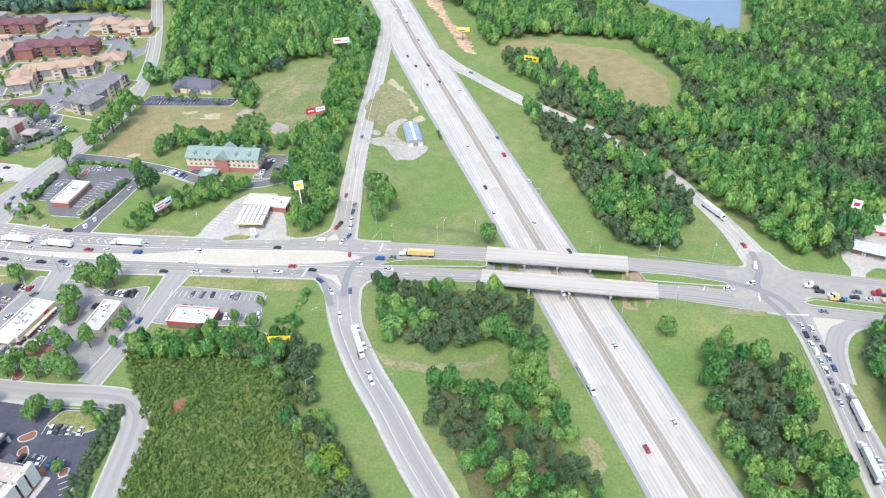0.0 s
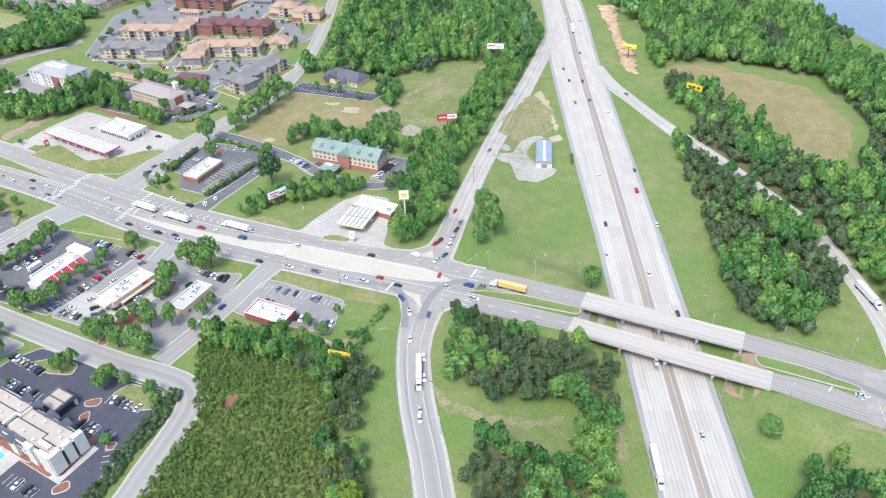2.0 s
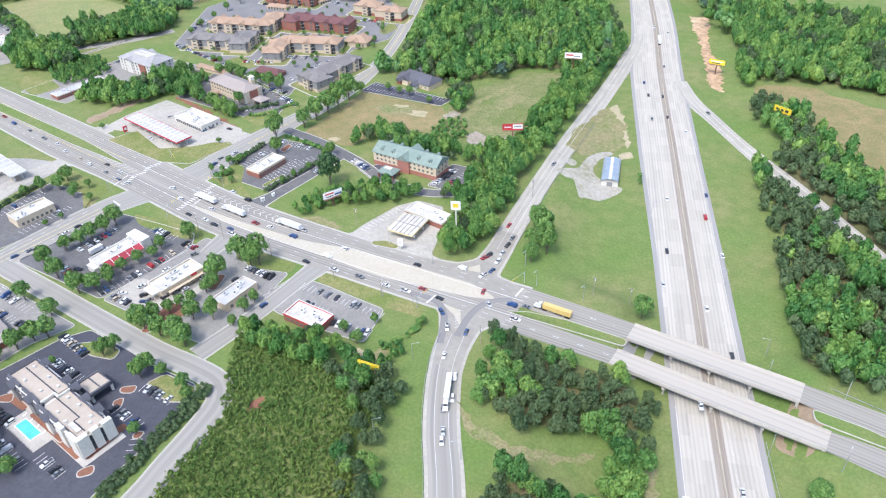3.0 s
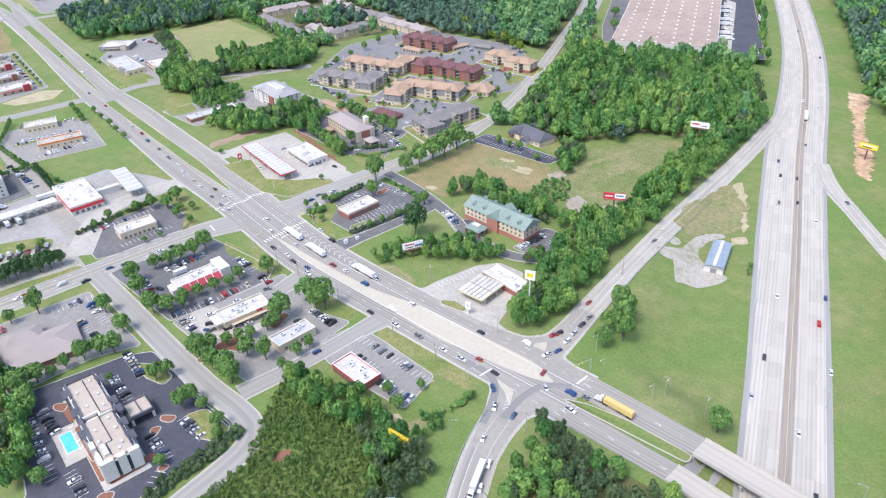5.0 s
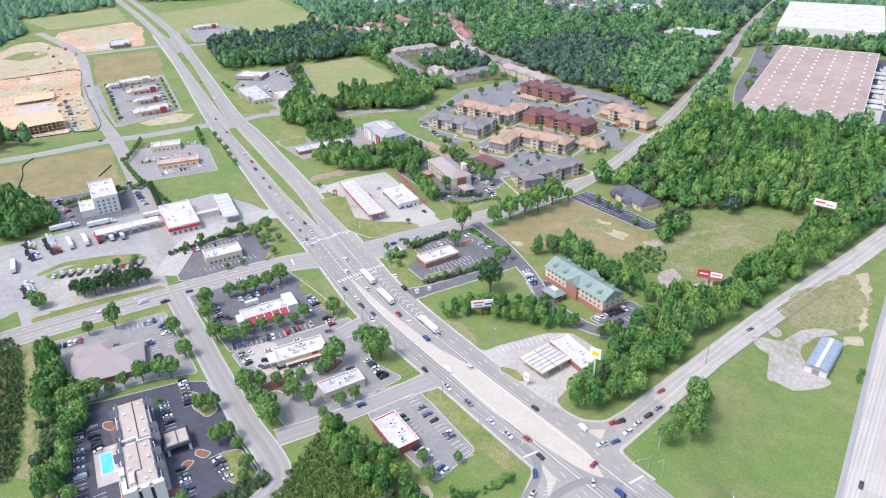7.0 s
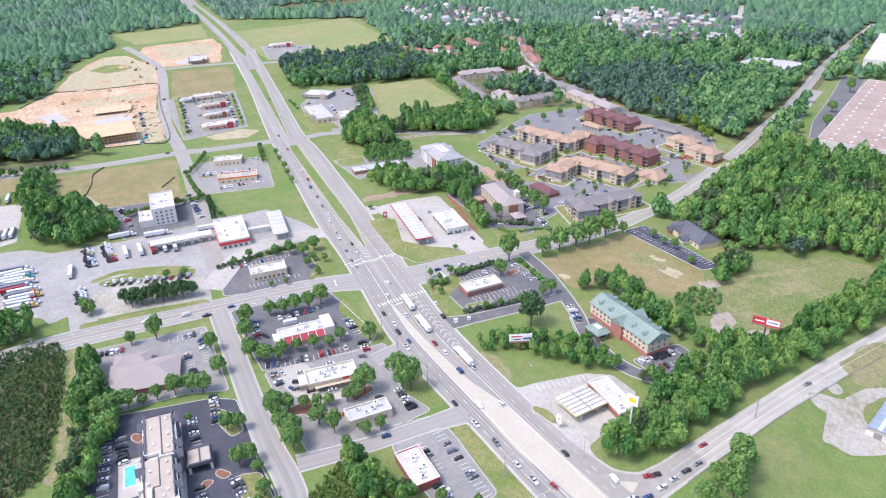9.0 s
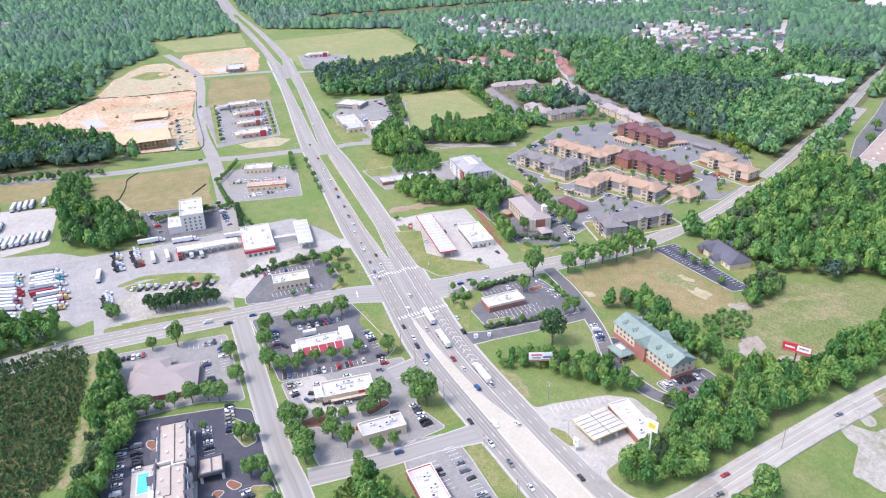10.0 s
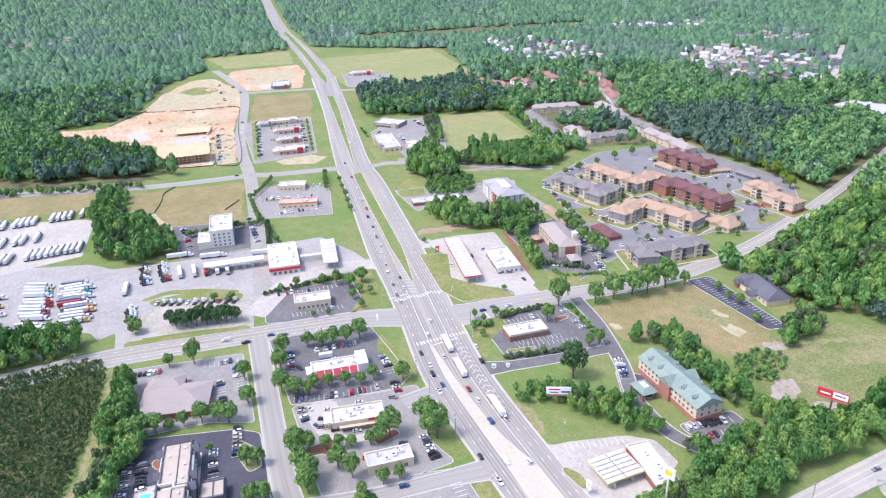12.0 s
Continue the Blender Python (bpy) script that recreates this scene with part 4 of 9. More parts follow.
GREYWALL = material("grey_cladding", (0.25, 0.245, 0.24), (0.21, 0.205, 0.2), None, 0.8, 0.1, 0.8)
REDWALL = material("red_band", (0.38, 0.055, 0.07), None, None, 1.0, 0.1, 0.6, grain=1.2, depth=0.12)
GLASS = material("dark_window_glass", (0.045, 0.055, 0.065), None, None, 1.0, 0.1, 0.12, spec=0.6)
WINDOW = material("curtained_window", (0.13, 0.135, 0.14), (0.2, 0.195, 0.185), None, 0.9, 0.3, 0.15, spec=0.6)
WHITEROOF = material("white_flat_roof", (0.562, 0.53, 0.456), (0.425, 0.395, 0.334), (0.627, 0.6, 0.526), 0.3, 0.07, 0.85, grain=0.9, depth=0.1)
TANROOF = material("tan_flat_roof", (0.44, 0.375, 0.295), (0.39, 0.33, 0.26), (0.49, 0.42, 0.34), 0.35, 0.06, 0.9)
GREYROOF = material("grey_flat_roof", (0.46, 0.45, 0.44), (0.39, 0.38, 0.37), (0.52, 0.51, 0.5), 0.35, 0.06, 0.9)
PINKROOF = material("pinkish_warehouse_roof", (0.355, 0.27, 0.21), (0.30, 0.23, 0.185), (0.41, 0.325, 0.265), 0.05, 0.015, 0.9, grain=0.3, depth=0.1)
GREENROOF = material("green_metal_roof", (0.205, 0.265, 0.222), (0.25, 0.31, 0.262), (0.165, 0.222, 0.185), 0.6, 0.08, 0.6, 0.0, grain=1.2, depth=0.12)
SLATE = material("dark_shingle_roof", (0.10, 0.10, 0.115), (0.13, 0.13, 0.145), None, 1.5, 0.1, 0.9)
GREYSHINGLE = material("grey_shingle_roof", (0.20, 0.185, 0.172), (0.24, 0.222, 0.205), (0.165, 0.155, 0.145), 0.8, 0.1, 0.9, grain=1.5, depth=0.18)
TANSHINGLE = material("tan_shingle_roof", (0.36, 0.25, 0.165), (0.41, 0.295, 0.205), (0.31, 0.21, 0.14), 0.8, 0.1, 0.9, grain=1.5, depth=0.16)
REDSHINGLE = material("red_brown_shingle_roof", (0.15, 0.072, 0.07), (0.18, 0.092, 0.088), (0.125, 0.062, 0.062), 0.8, 0.1, 0.9, grain=1.5, depth=0.2)
PALESHINGLE = material("pale_grey_shingle_roof", (0.33, 0.32, 0.31), (0.38, 0.37, 0.355), (0.28, 0.27, 0.262), 0.8, 0.1, 0.9, grain=1.2, depth=0.12)
TERRACOTTA = material("reddish_brown_roof", (0.30, 0.16, 0.125), (0.34, 0.195, 0.155), (0.25, 0.13, 0.105), 0.8, 0.1, 0.9, grain=1.2, depth=0.15)
BEIGESHINGLE = material("beige_shingle_roof", (0.335, 0.29, 0.26), (0.30, 0.26, 0.23), None, 1.2, 0.1, 0.9)
BLUEMETAL = material("blue_grey_metal_roof", (0.33, 0.385, 0.43), (0.40, 0.445, 0.48), (0.27, 0.32, 0.36), 0.5, 0.15, 0.45, 0.3, grain=1.0, depth=0.12)
UNIT = material("white_metal_unit", (0.66, 0.66, 0.65), None, None, 1.0, 0.2, 0.5, 0.2)
DARKMETAL = material("dark_metal", (0.06, 0.06, 0.068), None, None, 1.0, 0.2, 0.6)
TIMBER = material("raw_timber", (0.58, 0.43, 0.26), (0.5, 0.36, 0.2), None, 1.0, 0.1, 0.9)
YELLOW = material("yellow_panel", (0.78, 0.60, 0.03), None, None, 1.0, 0.1, 0.6)
ORANGE = material("orange_paint", (0.75, 0.22, 0.04), None, None, 1.0, 0.1, 0.5)
PAINTS_WHITE = material("white_painted_metal", (0.66, 0.66, 0.65), (0.6, 0.6, 0.59), None, 1.0, 0.3, 0.4, spec=0.5)
WHITEPANEL = material("white_panel", (0.82, 0.82, 0.80), None, None, 1.0, 0.1, 0.6)
REDPANEL = material("red_panel", (0.55, 0.05, 0.06), None, None, 1.0, 0.1, 0.6)
BLUEPANEL = material("blue_panel", (0.06, 0.11, 0.30), None, None, 1.0, 0.1, 0.6)
PANES = {}


def pane(w, h, mat=None, deep=0.14):
    mat = mat or WINDOW
    key = (w, h, deep, mat.name)
    if key not in PANES:
        PANES[key] = mesh_of("window", *box(-w / 2, w / 2, -deep / 2, deep / 2, 0, h), mat)
    return PANES[key]


def window_row(root, L, W, side, count, w, h, z, name="window", margin=1.5, mat=None, frame_mat=None, skip=()):
    """Windows in one wall of a rectangular house: side 0 and 2 are the long walls, 1 and 3 the ends."""
    run = (L if side in (0, 2) else W) - 2 * margin
    for i in range(count):
        if i in skip:
            continue
        u = -run / 2 + run * (i + 0.5) / count
        x, y, rz = ((u, -W / 2, 0), (L / 2, u, 90), (u, W / 2, 0), (-L / 2, u, 90))[side]
        ob = part(name, pane(w, h, mat), mat or GLASS, root, at=pose(x, y, z, 0, 0, rz))
        if frame_mat:
            part("sill", pane(w + 0.3, 0.18, frame_mat, 0.3), frame_mat, ob, at=pose(0, 0, -0.18))


def flat_building(name, label, x, y, L, W, H, rz, wall=None, roof=None, band=None, parapet=0.9, units=3, windows=(), glazed=(), seed=0, category="building", rim=None):
    """A flat-roofed building: walls with a raised parapet, the roof sunk behind it, rooftop units, shopfronts and windows."""
    root = thing(name, label, category, place(x, y, rz))
    wall = wall or WHITE
    t = 0.35
    part("wall", box(-L / 2, L / 2, -W / 2, W / 2, -0.6, H - parapet), wall, root)
    part("roof", box(-L / 2 + t, L / 2 - t, -W / 2 + t, W / 2 - t, H - parapet - 0.02, H - parapet + 0.12), roof or WHITEROOF, root)
    pm = band or wall
    part("parapet", join(box(-L / 2 - 0.08, L / 2 + 0.08, -W / 2 - 0.08, -W / 2 + t, H - parapet - 0.5, H), box(-L / 2 - 0.08, L / 2 + 0.08, W / 2 - t, W / 2 + 0.08, H - parapet - 0.5, H),
                         box(-L / 2 - 0.08, -L / 2 + t, -W / 2 + t, W / 2 - t, H - parapet - 0.5, H), box(L / 2 - t, L / 2 + 0.08, -W / 2 + t, W / 2 - t, H - parapet - 0.5, H)), pm, root)
    part("coping", join(box(-L / 2 - 0.16, L / 2 + 0.16, -W / 2 - 0.16, -W / 2 + t + 0.06, H, H + 0.1), box(-L / 2 - 0.16, L / 2 + 0.16, W / 2 - t - 0.06, W / 2 + 0.16, H, H + 0.1),
                        box(-L / 2 - 0.16, -L / 2 + t + 0.06, -W / 2 + t + 0.06, W / 2 - t - 0.06, H, H + 0.1), box(L / 2 - t - 0.06, L / 2 + 0.16, -W / 2 + t + 0.06, W / 2 - t - 0.06, H, H + 0.1)), rim or WHITE, root)
    rng = random.Random(seed + int(abs(x) * 7 + abs(y)))
    for _ in range(units):
        ux, uy = rng.uniform(-L / 2 + 2.5, L / 2 - 2.5), rng.uniform(-W / 2 + 2, W / 2 - 2)
        a, b, c = rng.uniform(0.8, 1.6), rng.uniform(0.7, 1.2), rng.uniform(0.8, 1.5)
        u = part("rooftop_unit", join(box(ux - a, ux + a, uy - b, uy + b, H - parapet + 0.1, H - parapet + c)), UNIT, root)
        if units < 9:
            part("fan", cyl(ux - a * 0.3, uy, b * 0.55, H - parapet + c, H - parapet + c + 0.14, 10), DARKMETAL, u)
    for side, count, w, h, z in windows:
        window_row(root, L, W, side, count, w, h, z)
    for side, w, h in glazed:
        window_row(root, L, W, side, max(1, int((L if side in (0, 2) else W) / (w + 0.5))), w, h, 0.4)
    return root


def pitched(L, W, z0, z1, over=0.6, hip=0.0):
    """A roof with its ridge along L: gabled, or hipped where hip is more than nothing. Underside closed."""
    a, b = L / 2 + over, W / 2 + over
    r = a - hip
    v = [(-a, -b, z0), (a, -b, z0), (a, b, z0), (-a, b, z0), (-r, 0, z1), (r, 0, z1), (-a, -b, z0 - 0.25), (a, -b, z0 - 0.25), (a, b, z0 - 0.25), (-a, b, z0 - 0.25)]
    return v, [(0, 1, 5, 4), (2, 3, 4, 5), (1, 2, 5), (3, 0, 4), (6, 7, 1, 0), (7, 8, 2, 1), (8, 9, 3, 2), (9, 6, 0, 3), (9, 8, 7, 6)]


def shifted(geo, x=0, y=0, z=0, rz=0):
    c, s = math.cos(radians(rz)), math.sin(radians(rz))
    return [(p[0] * c - p[1] * s + x, p[0] * s + p[1] * c + y, p[2] + z) for p in geo[0]], geo[1]


def pitched_house(name, label, x, y, L, W, H, top, rz, wall, roof, hip=0.0, rows=(), gables=(), category="house", sills=None, base=None):
    root = thing(name, label, category, place(x, y, rz))
    gable = join(box(-L / 2, L / 2, -W / 2, W / 2, -0.6, H)) if hip else join(box(-L / 2, L / 2, -W / 2, W / 2, -0.6, H), ([(-L / 2, -W / 2, H), (-L / 2, W / 2, H), (-L / 2, 0, top - 0.35), (L / 2, -W / 2, H), (L / 2, W / 2, H), (L / 2, 0, top - 0.35)], [(0, 2, 1), (3, 4, 5)]))
    part("wall", gable, wall, root)
    part("roof", pitched(L, W, H, top, 0.7, hip), roof, root)
    if base:
        part("plinth", box(-L / 2 - 0.12, L / 2 + 0.12, -W / 2 - 0.12, W / 2 + 0.12, -0.6, base[0]), base[1], root)
    for gx, gw, deep in gables:
        # cross gables: they run from the ridge out through both long walls
        for s in (-1, 1):
            g2 = shifted(pitched(W / 2 + deep, gw, H, H + (top - H) * min(1, gw / W + 0.25), 0.5, 0), 0, 0, 0, 90)
            part("gable_roof", shifted(g2, gx, s * (W / 4 + deep / 2)), roof, root)
            part("gable_wall", join(box(gx - gw / 2, gx + gw / 2, *sorted((s * (W / 2 - 0.2), s * (W / 2 + deep))), -0.6, H), shifted(([(-gw / 2, 0, H), (gw / 2, 0, H), (0, 0, H + (top - H) * min(1, gw / W + 0.25) - 0.3)], [(0, 1, 2), (2, 1, 0)]), gx, s * (W / 2 + deep))), wall, root)
    for side, count, w, h, z in rows:
        window_row(root, L, W, side, count, w, h, z, frame_mat=sills)
    return root


def canopy(name, label, x, y, L, W, H, rz, roof, fascia, cols, seams=0, category="canopy", seam_mat=None):
    """A fuel canopy: flat roof slab with a coloured fascia on two rows of columns, pumps between them."""
    root = thing(name, label, category, place(x, y, rz))
    part("roof", box(-L / 2 + 0.25, L / 2 - 0.25, -W / 2 + 0.25, W / 2 - 0.25, H - 0.5, H - 0.08), roof, root)
    part("fascia", join(box(-L / 2, L / 2, -W / 2, -W / 2 + 0.25, H - 0.9, H), box(-L / 2, L / 2, W / 2 - 0.25, W / 2, H - 0.9, H), box(-L / 2, -L / 2 + 0.25, -W / 2 + 0.25, W / 2 - 0.25, H - 0.9, H), box(L / 2 - 0.25, L / 2, -W / 2 + 0.25, W / 2 - 0.25, H - 0.9, H)), fascia, root)
    for i in range(seams):
        u = -L / 2 + L * (i + 1) / (seams + 1)
        part("seam", box(u - 0.22, u + 0.22, -W / 2 + 0.25, W / 2 - 0.25, H - 0.08, H + 0.02), seam_mat or GREYROOF, root)
    for i in range(cols):
        u = -L / 2 + L * (i + 0.5) / cols
        for v in (-W / 4, W / 4):
            c = part("column", box(u - 0.25, u + 0.25, v - 0.25, v + 0.25, -0.2, H - 0.5), WHITE, root)
            part("pump", join(box(u + 0.9, u + 1.7, v - 0.4, v + 0.4, 0.1, 2.0), box(u + 0.8, u + 1.8, v - 0.5, v + 0.5, 1.7, 2.1)), UNIT, c)
    return root


def green_roof_hotel():
    L, W, H, top = 50, 16, 9.6, 14.2
    root = pitched_house("hotel", "three-storey cream and brick hotel with a green metal roof", -184, 421, L, W, H, top, -3, CREAM, GREENROOF, 0, [(s, 14, 1.5, 1.5, z) for s in (0, 2) for z in (1.0, 4.2, 7.3)] + [(s, 3, 1.2, 1.5, z) for s in (1, 3) for z in (1.0, 4.2, 7.3)], [(0, 9, 1.4)], "hotel", None, (3.1, SALMON))
    for face in root.children:
        if face.name.startswith("gable_wall"):
            face.data.materials[0] = SALMON
    for u in (-19, -10, 10, 19):
        for s in (-1, 1):
            d = part("dormer", box(u - 0.9, u + 0.9, *sorted((s * 3.2, s * 6.2)), H + 0.6, H + 2.6), WHITE, root, "white dormer with a green roof")
            part("dormer_roof", shifted(shifted(pitched(3.2, 2.1, H + 2.6, H + 3.6, 0.2), 0, 0, 0, 90), u, s * 4.6), GREENROOF, d)
            part("window", pane(1.1, 1.1), GLASS, d, at=pose(u, s * 6.2, H + 1.3))
    porch = thing("hotel_porch", "hipped green porch on posts before the hotel", "porch", place(-191, 404, -3))
    part("roof", pitched(12, 9, 4.4, 6.4, 0.4, 4.9), GREENROOF, porch)
    part("skylight", box(-2.6, 2.6, -1.4, 1.4, 5.6, 6.5), WHITE, porch, "white skylight on the ridge")
    part("beam", join(box(-6, 6, -4.5, -4.1, 3.8, 4.15), box(-6, 6, 4.1, 4.5, 3.8, 4.15), box(-6, -5.6, -4.1, 4.1, 3.8, 4.15), box(5.6, 6, -4.1, 4.1, 3.8, 4.15)), WHITE, porch)
    for a in (-5.5, 5.5):
        for b in (-4, 4):
            part("post", box(a - 0.4, a + 0.4, b - 0.4, b + 0.4, -0.2, 3.8), BRICK, porch)


def slope(x0, x1, y0, y1, z0, z1, inward):
    """A mansard strip: a steep shingle face over a wall, leaning in by inward towards y1."""
    return [(x0, y0, z0), (x1, y0, z0), (x1, y1, z1), (x0, y1, z1), (x0, y1 + inward, z1), (x1, y1 + inward, z1), (x0, y1 + inward, z0), (x1, y1 + inward, z0)], [(0, 1, 2, 3), (3, 2, 5, 4), (4, 5, 7, 6), (0, 3, 4, 6), (1, 7, 5, 2)]


def pool_hotel():
    H = 11.2
    root = thing("hotel", "white and slate-grey hotel with a tan flat roof beside a pool", "hotel", place(-213, 164.5, -9))
    wings = ((-31, 0, -7.0, 8.1), (0, 31, -8.1, 7.0))
    for x0, x1, y0, y1 in wings:
        part("wall", box(x0, x1, y0, y1, -0.5, H - 1.4), WHITE, root)
        part("plinth", box(x0 - 0.1, x1 + 0.1, y0 - 0.12, y1 + 0.12, -0.5, 1.5), BRICK, root)
        part("roof", box(x0 + 1.2, x1 - 1.2, y0 + 1.5, y1 - 1.5, H - 1.3, H - 0.5), TANROOF, root)
        part("parapet", join(box(x0, x1, y0 + 1.1, y0 + 1.5, H - 1.4, H), box(x0, x1, y1 - 1.5, y1 - 1.1, H - 1.4, H)), DARKMETAL, root)
    for x0, x1, side in ((-31, -20, -1), (-18, -3, -1), (-3, 14, -1), (-31, -21, 1), (-10, 3, 1), (4, 26, 1)):
        edge = (-7.0 if x1 <= 0 else -8.1) if side < 0 else (8.1 if x1 <= 3 else 7.0)
        v, f = slope(x0, x1, edge + side * 0.6, edge - side * 1.1, H - 3.4, H + 0.25, -side * 0.5)
        part("mansard", (v, f if side < 0 else [q[::-1] for q in f]), SLATE, root, "dark slate-grey mansard")
    part("mansard", ([(-31.7, -7.5, H - 3.4), (-31.7, 8.6, H - 3.4), (-29.8, 7.2, H + 0.25), (-29.8, -6.0, H + 0.25), (-29.4, 7.2, H - 3.4), (-29.4, -6.0, H - 3.4)], [(0, 3, 2, 1), (3, 5, 4, 2), (0, 5, 3), (1, 2, 4)]), SLATE, root)
    for x, side in ((-25.5, -1), (-10, -1), (6, -1), (-26, 1), (-7, 1), (0, 1), (10, 1), (20, 1)):
        edge = (-7.0 if x < 0 else -8.1) if side < 0 else (8.1 if x < 1 else 7.0)
        bay = part("gabled_bay", shifted(pitched(3.6, 5.4, H - 1.7, H + 0.9, 0.15), x, edge + side * 0.2, 0, 90), SLATE, root)
        part("bay_wall", box(x - 2.4, x + 2.4, *sorted((edge - side * 0.4, edge + side * 1.2)), -0.5, H - 1.9), WHITE if x > 5 else GREYWALL, bay)
    for x0, x1, y in ((15, 20, -8.1), (24, 31, -8.1)):
        part("end_pier", box(x0, x1, y - 0.9, y + 1.2, -0.5, H + 0.4), WHITE, root)
    for y0, y1 in ((-8.6, -3.4), (-1.9, 1.6), (3.0, 7.4)):
        part("end_pier", box(29.6, 32.0, y0, y1, 1.4, H + 0.5), WHITE, root)
    part("end_glazing", box(30.9, 31.12, -3.2, 3.0, 1.5, H - 1.6), GLASS, root)
    part("cross_wall", join(box(-2.0, -1.2, -6.0, 1.0, H - 1.3, H + 0.7), box(1.0, 1.8, 0.0, 6.0, H - 1.3, H + 0.7), box(-2.0, 1.8, 0.2, 1.0, H - 1.3, H + 0.5)), WHITE, root)
    part("roof_gutter", join(box(-29, -2.0, 1.2, 1.75, H - 0.5, H - 0.42), box(-1.2, 19, -0.4, 0.15, H - 0.5, H - 0.42), box(19, 19.55, -3.0, 0.15, H - 0.5, H - 0.42), box(19.55, 28, -3.0, -2.5, H - 0.5, H - 0.42)), DARKMETAL, root)
    part("stair_roof", box(20, 27, -5.6, -3.4, H - 0.5, H + 0.5), WHITEROOF, root)
    for side, y in ((-1, -7.04), (-1, -8.14), (1, 8.14), (1, 7.04)):
        x0, x1 = (-30, -1) if y in (-7.04, 8.14) else (1, 30)
        for k in range(9):
            for z in (0.9, 3.6, 6.2):
                part("window", pane(1.5, 1.5), WINDOW, root, at=pose(x0 + (x1 - x0) * (k + 0.5) / 9, y, z))
    for k, (x, y) in enumerate(((-26, 4), (-21, -3), (-14, 4.5), (-9, -2), (-5, 4), (5, 3), (9, -4), (13, 3.5), (17, -5), (23, 3), (26, 1))):
        part("rooftop_unit", box(x - 0.7, x + 0.7, y - 0.5, y + 0.5, H - 0.5, H + 0.15 + 0.1 * (k % 3)), UNIT, root)
    porch = thing("hotel_porch", "tan flat-roofed porch with a slate fascia on posts beside a hotel", "porch", place(-210.5, 181, -9))
    part("roof", box(-5, 5, -5.5, 5, 4.7, 5.2), TANROOF, porch)
    for y, d in ((-6.3, 1), (5.8, -1)):
        v, f = slope(-6, 6, y, y + d * 0.9, 4.1, 6.0, d * 0.3)
        part("fascia", (v, f if d > 0 else [q[::-1] for q in f]), SLATE, porch)
    part("fascia", join(box(-6, -5, -5.4, 5.0, 4.1, 5.8), box(5, 6, -5.4, 5.0, 4.1, 5.8), box(-5, 5, -0.3, 0.3, 5.2, 5.6)), SLATE, porch)
    for x in (-5, 5):
        for y in (-5, 4.6):
            part("post", box(x - 0.6, x + 0.6, y - 0.6, y + 0.6, -0.2, 4.1), WHITE, porch)
    deck = tagged(thing("swimming_pool", "turquoise swimming pool in a pale deck beside a hotel", "pool", place(-219.5, 151, -9)), kind="structure")
    part("pool_deck", box(-11.5, 14, -5.2, 5.2, 0, 0.32), KERB, deck)
    part("pool_rim", join(box(-7.1, 7.1, -2.9, -2.4, 0.3, 0.42), box(-7.1, 7.1, 2.4, 2.9, 0.3, 0.42), box(-7.1, -6.6, -2.4, 2.4, 0.3, 0.42), box(6.6, 7.1, -2.4, 2.4, 0.3, 0.42)), WHITE, deck)
    part("water", box(-6.6, 6.6, -2.4, 2.4, 0.3, 0.36), POOL, deck)
    part("fence", join(*[box(x - 0.05, x + 0.05, -5.2, -5.1, 0.3, 1.5) for x in range(-11, 14, 2)], box(-11.5, 14, -5.2, -5.12, 1.4, 1.5)), DARKMETAL, deck)
    for k in range(4):
        lounger = thing("sun_lounger", "pale sun lounger on a pool deck", "lounger", place(-228 + 5.5 * k, 155.6 - 0.9 * k, 80))
        part("frame", box(-0.9, 0.5, -0.32, 0.32, 0.35, 0.62), WHITEPANEL, lounger)
        part("backrest", ([(0.5, -0.32, 0.55), (1.1, -0.32, 0.95), (1.1, 0.32, 0.95), (0.5, 0.32, 0.55), (0.5, -0.32, 0.62), (1.1, -0.32, 1.02), (1.1, 0.32, 1.02), (0.5, 0.32, 0.62)], [(3, 2, 1, 0), (4, 5, 6, 7), (0, 1, 5, 4), (2, 3, 7, 6), (1, 2, 6, 5)]), WHITEPANEL, lounger)
    walk_poly = [shifted(([(x, y, 0)], []), -213, 164.5, 0, -9)[0][0][:2] for x, y in ((-34, -9), (-34, 9.5), (-14, 9.5), (4, 9.5), (34.5, 9), (34.5, -11), (0, -11), (-14, -9))]
    sheet("pavement", walk_poly, KERB, 0.126, "pale concrete walk round a hotel", "pavement")
    for k, poly in enumerate(([(-248, 158.5), (-246.5, 162), (-231, 159.5), (-231.5, 156.8)], [(-208, 153), (-205, 155.5), (-187, 152.5), (-186.5, 149.5)], [(-186, 169.5), (-184, 173), (-181, 172), (-182, 152), (-184.5, 151.5)], [(-226, 176.5), (-225, 178.5), (-218, 177.5), (-218.5, 175.5)])):
        sheet("planting_bed", poly, MULCH, 0.135 + 0.002 * k, "red mulch bed along a hotel wall", "bed", 0.3)


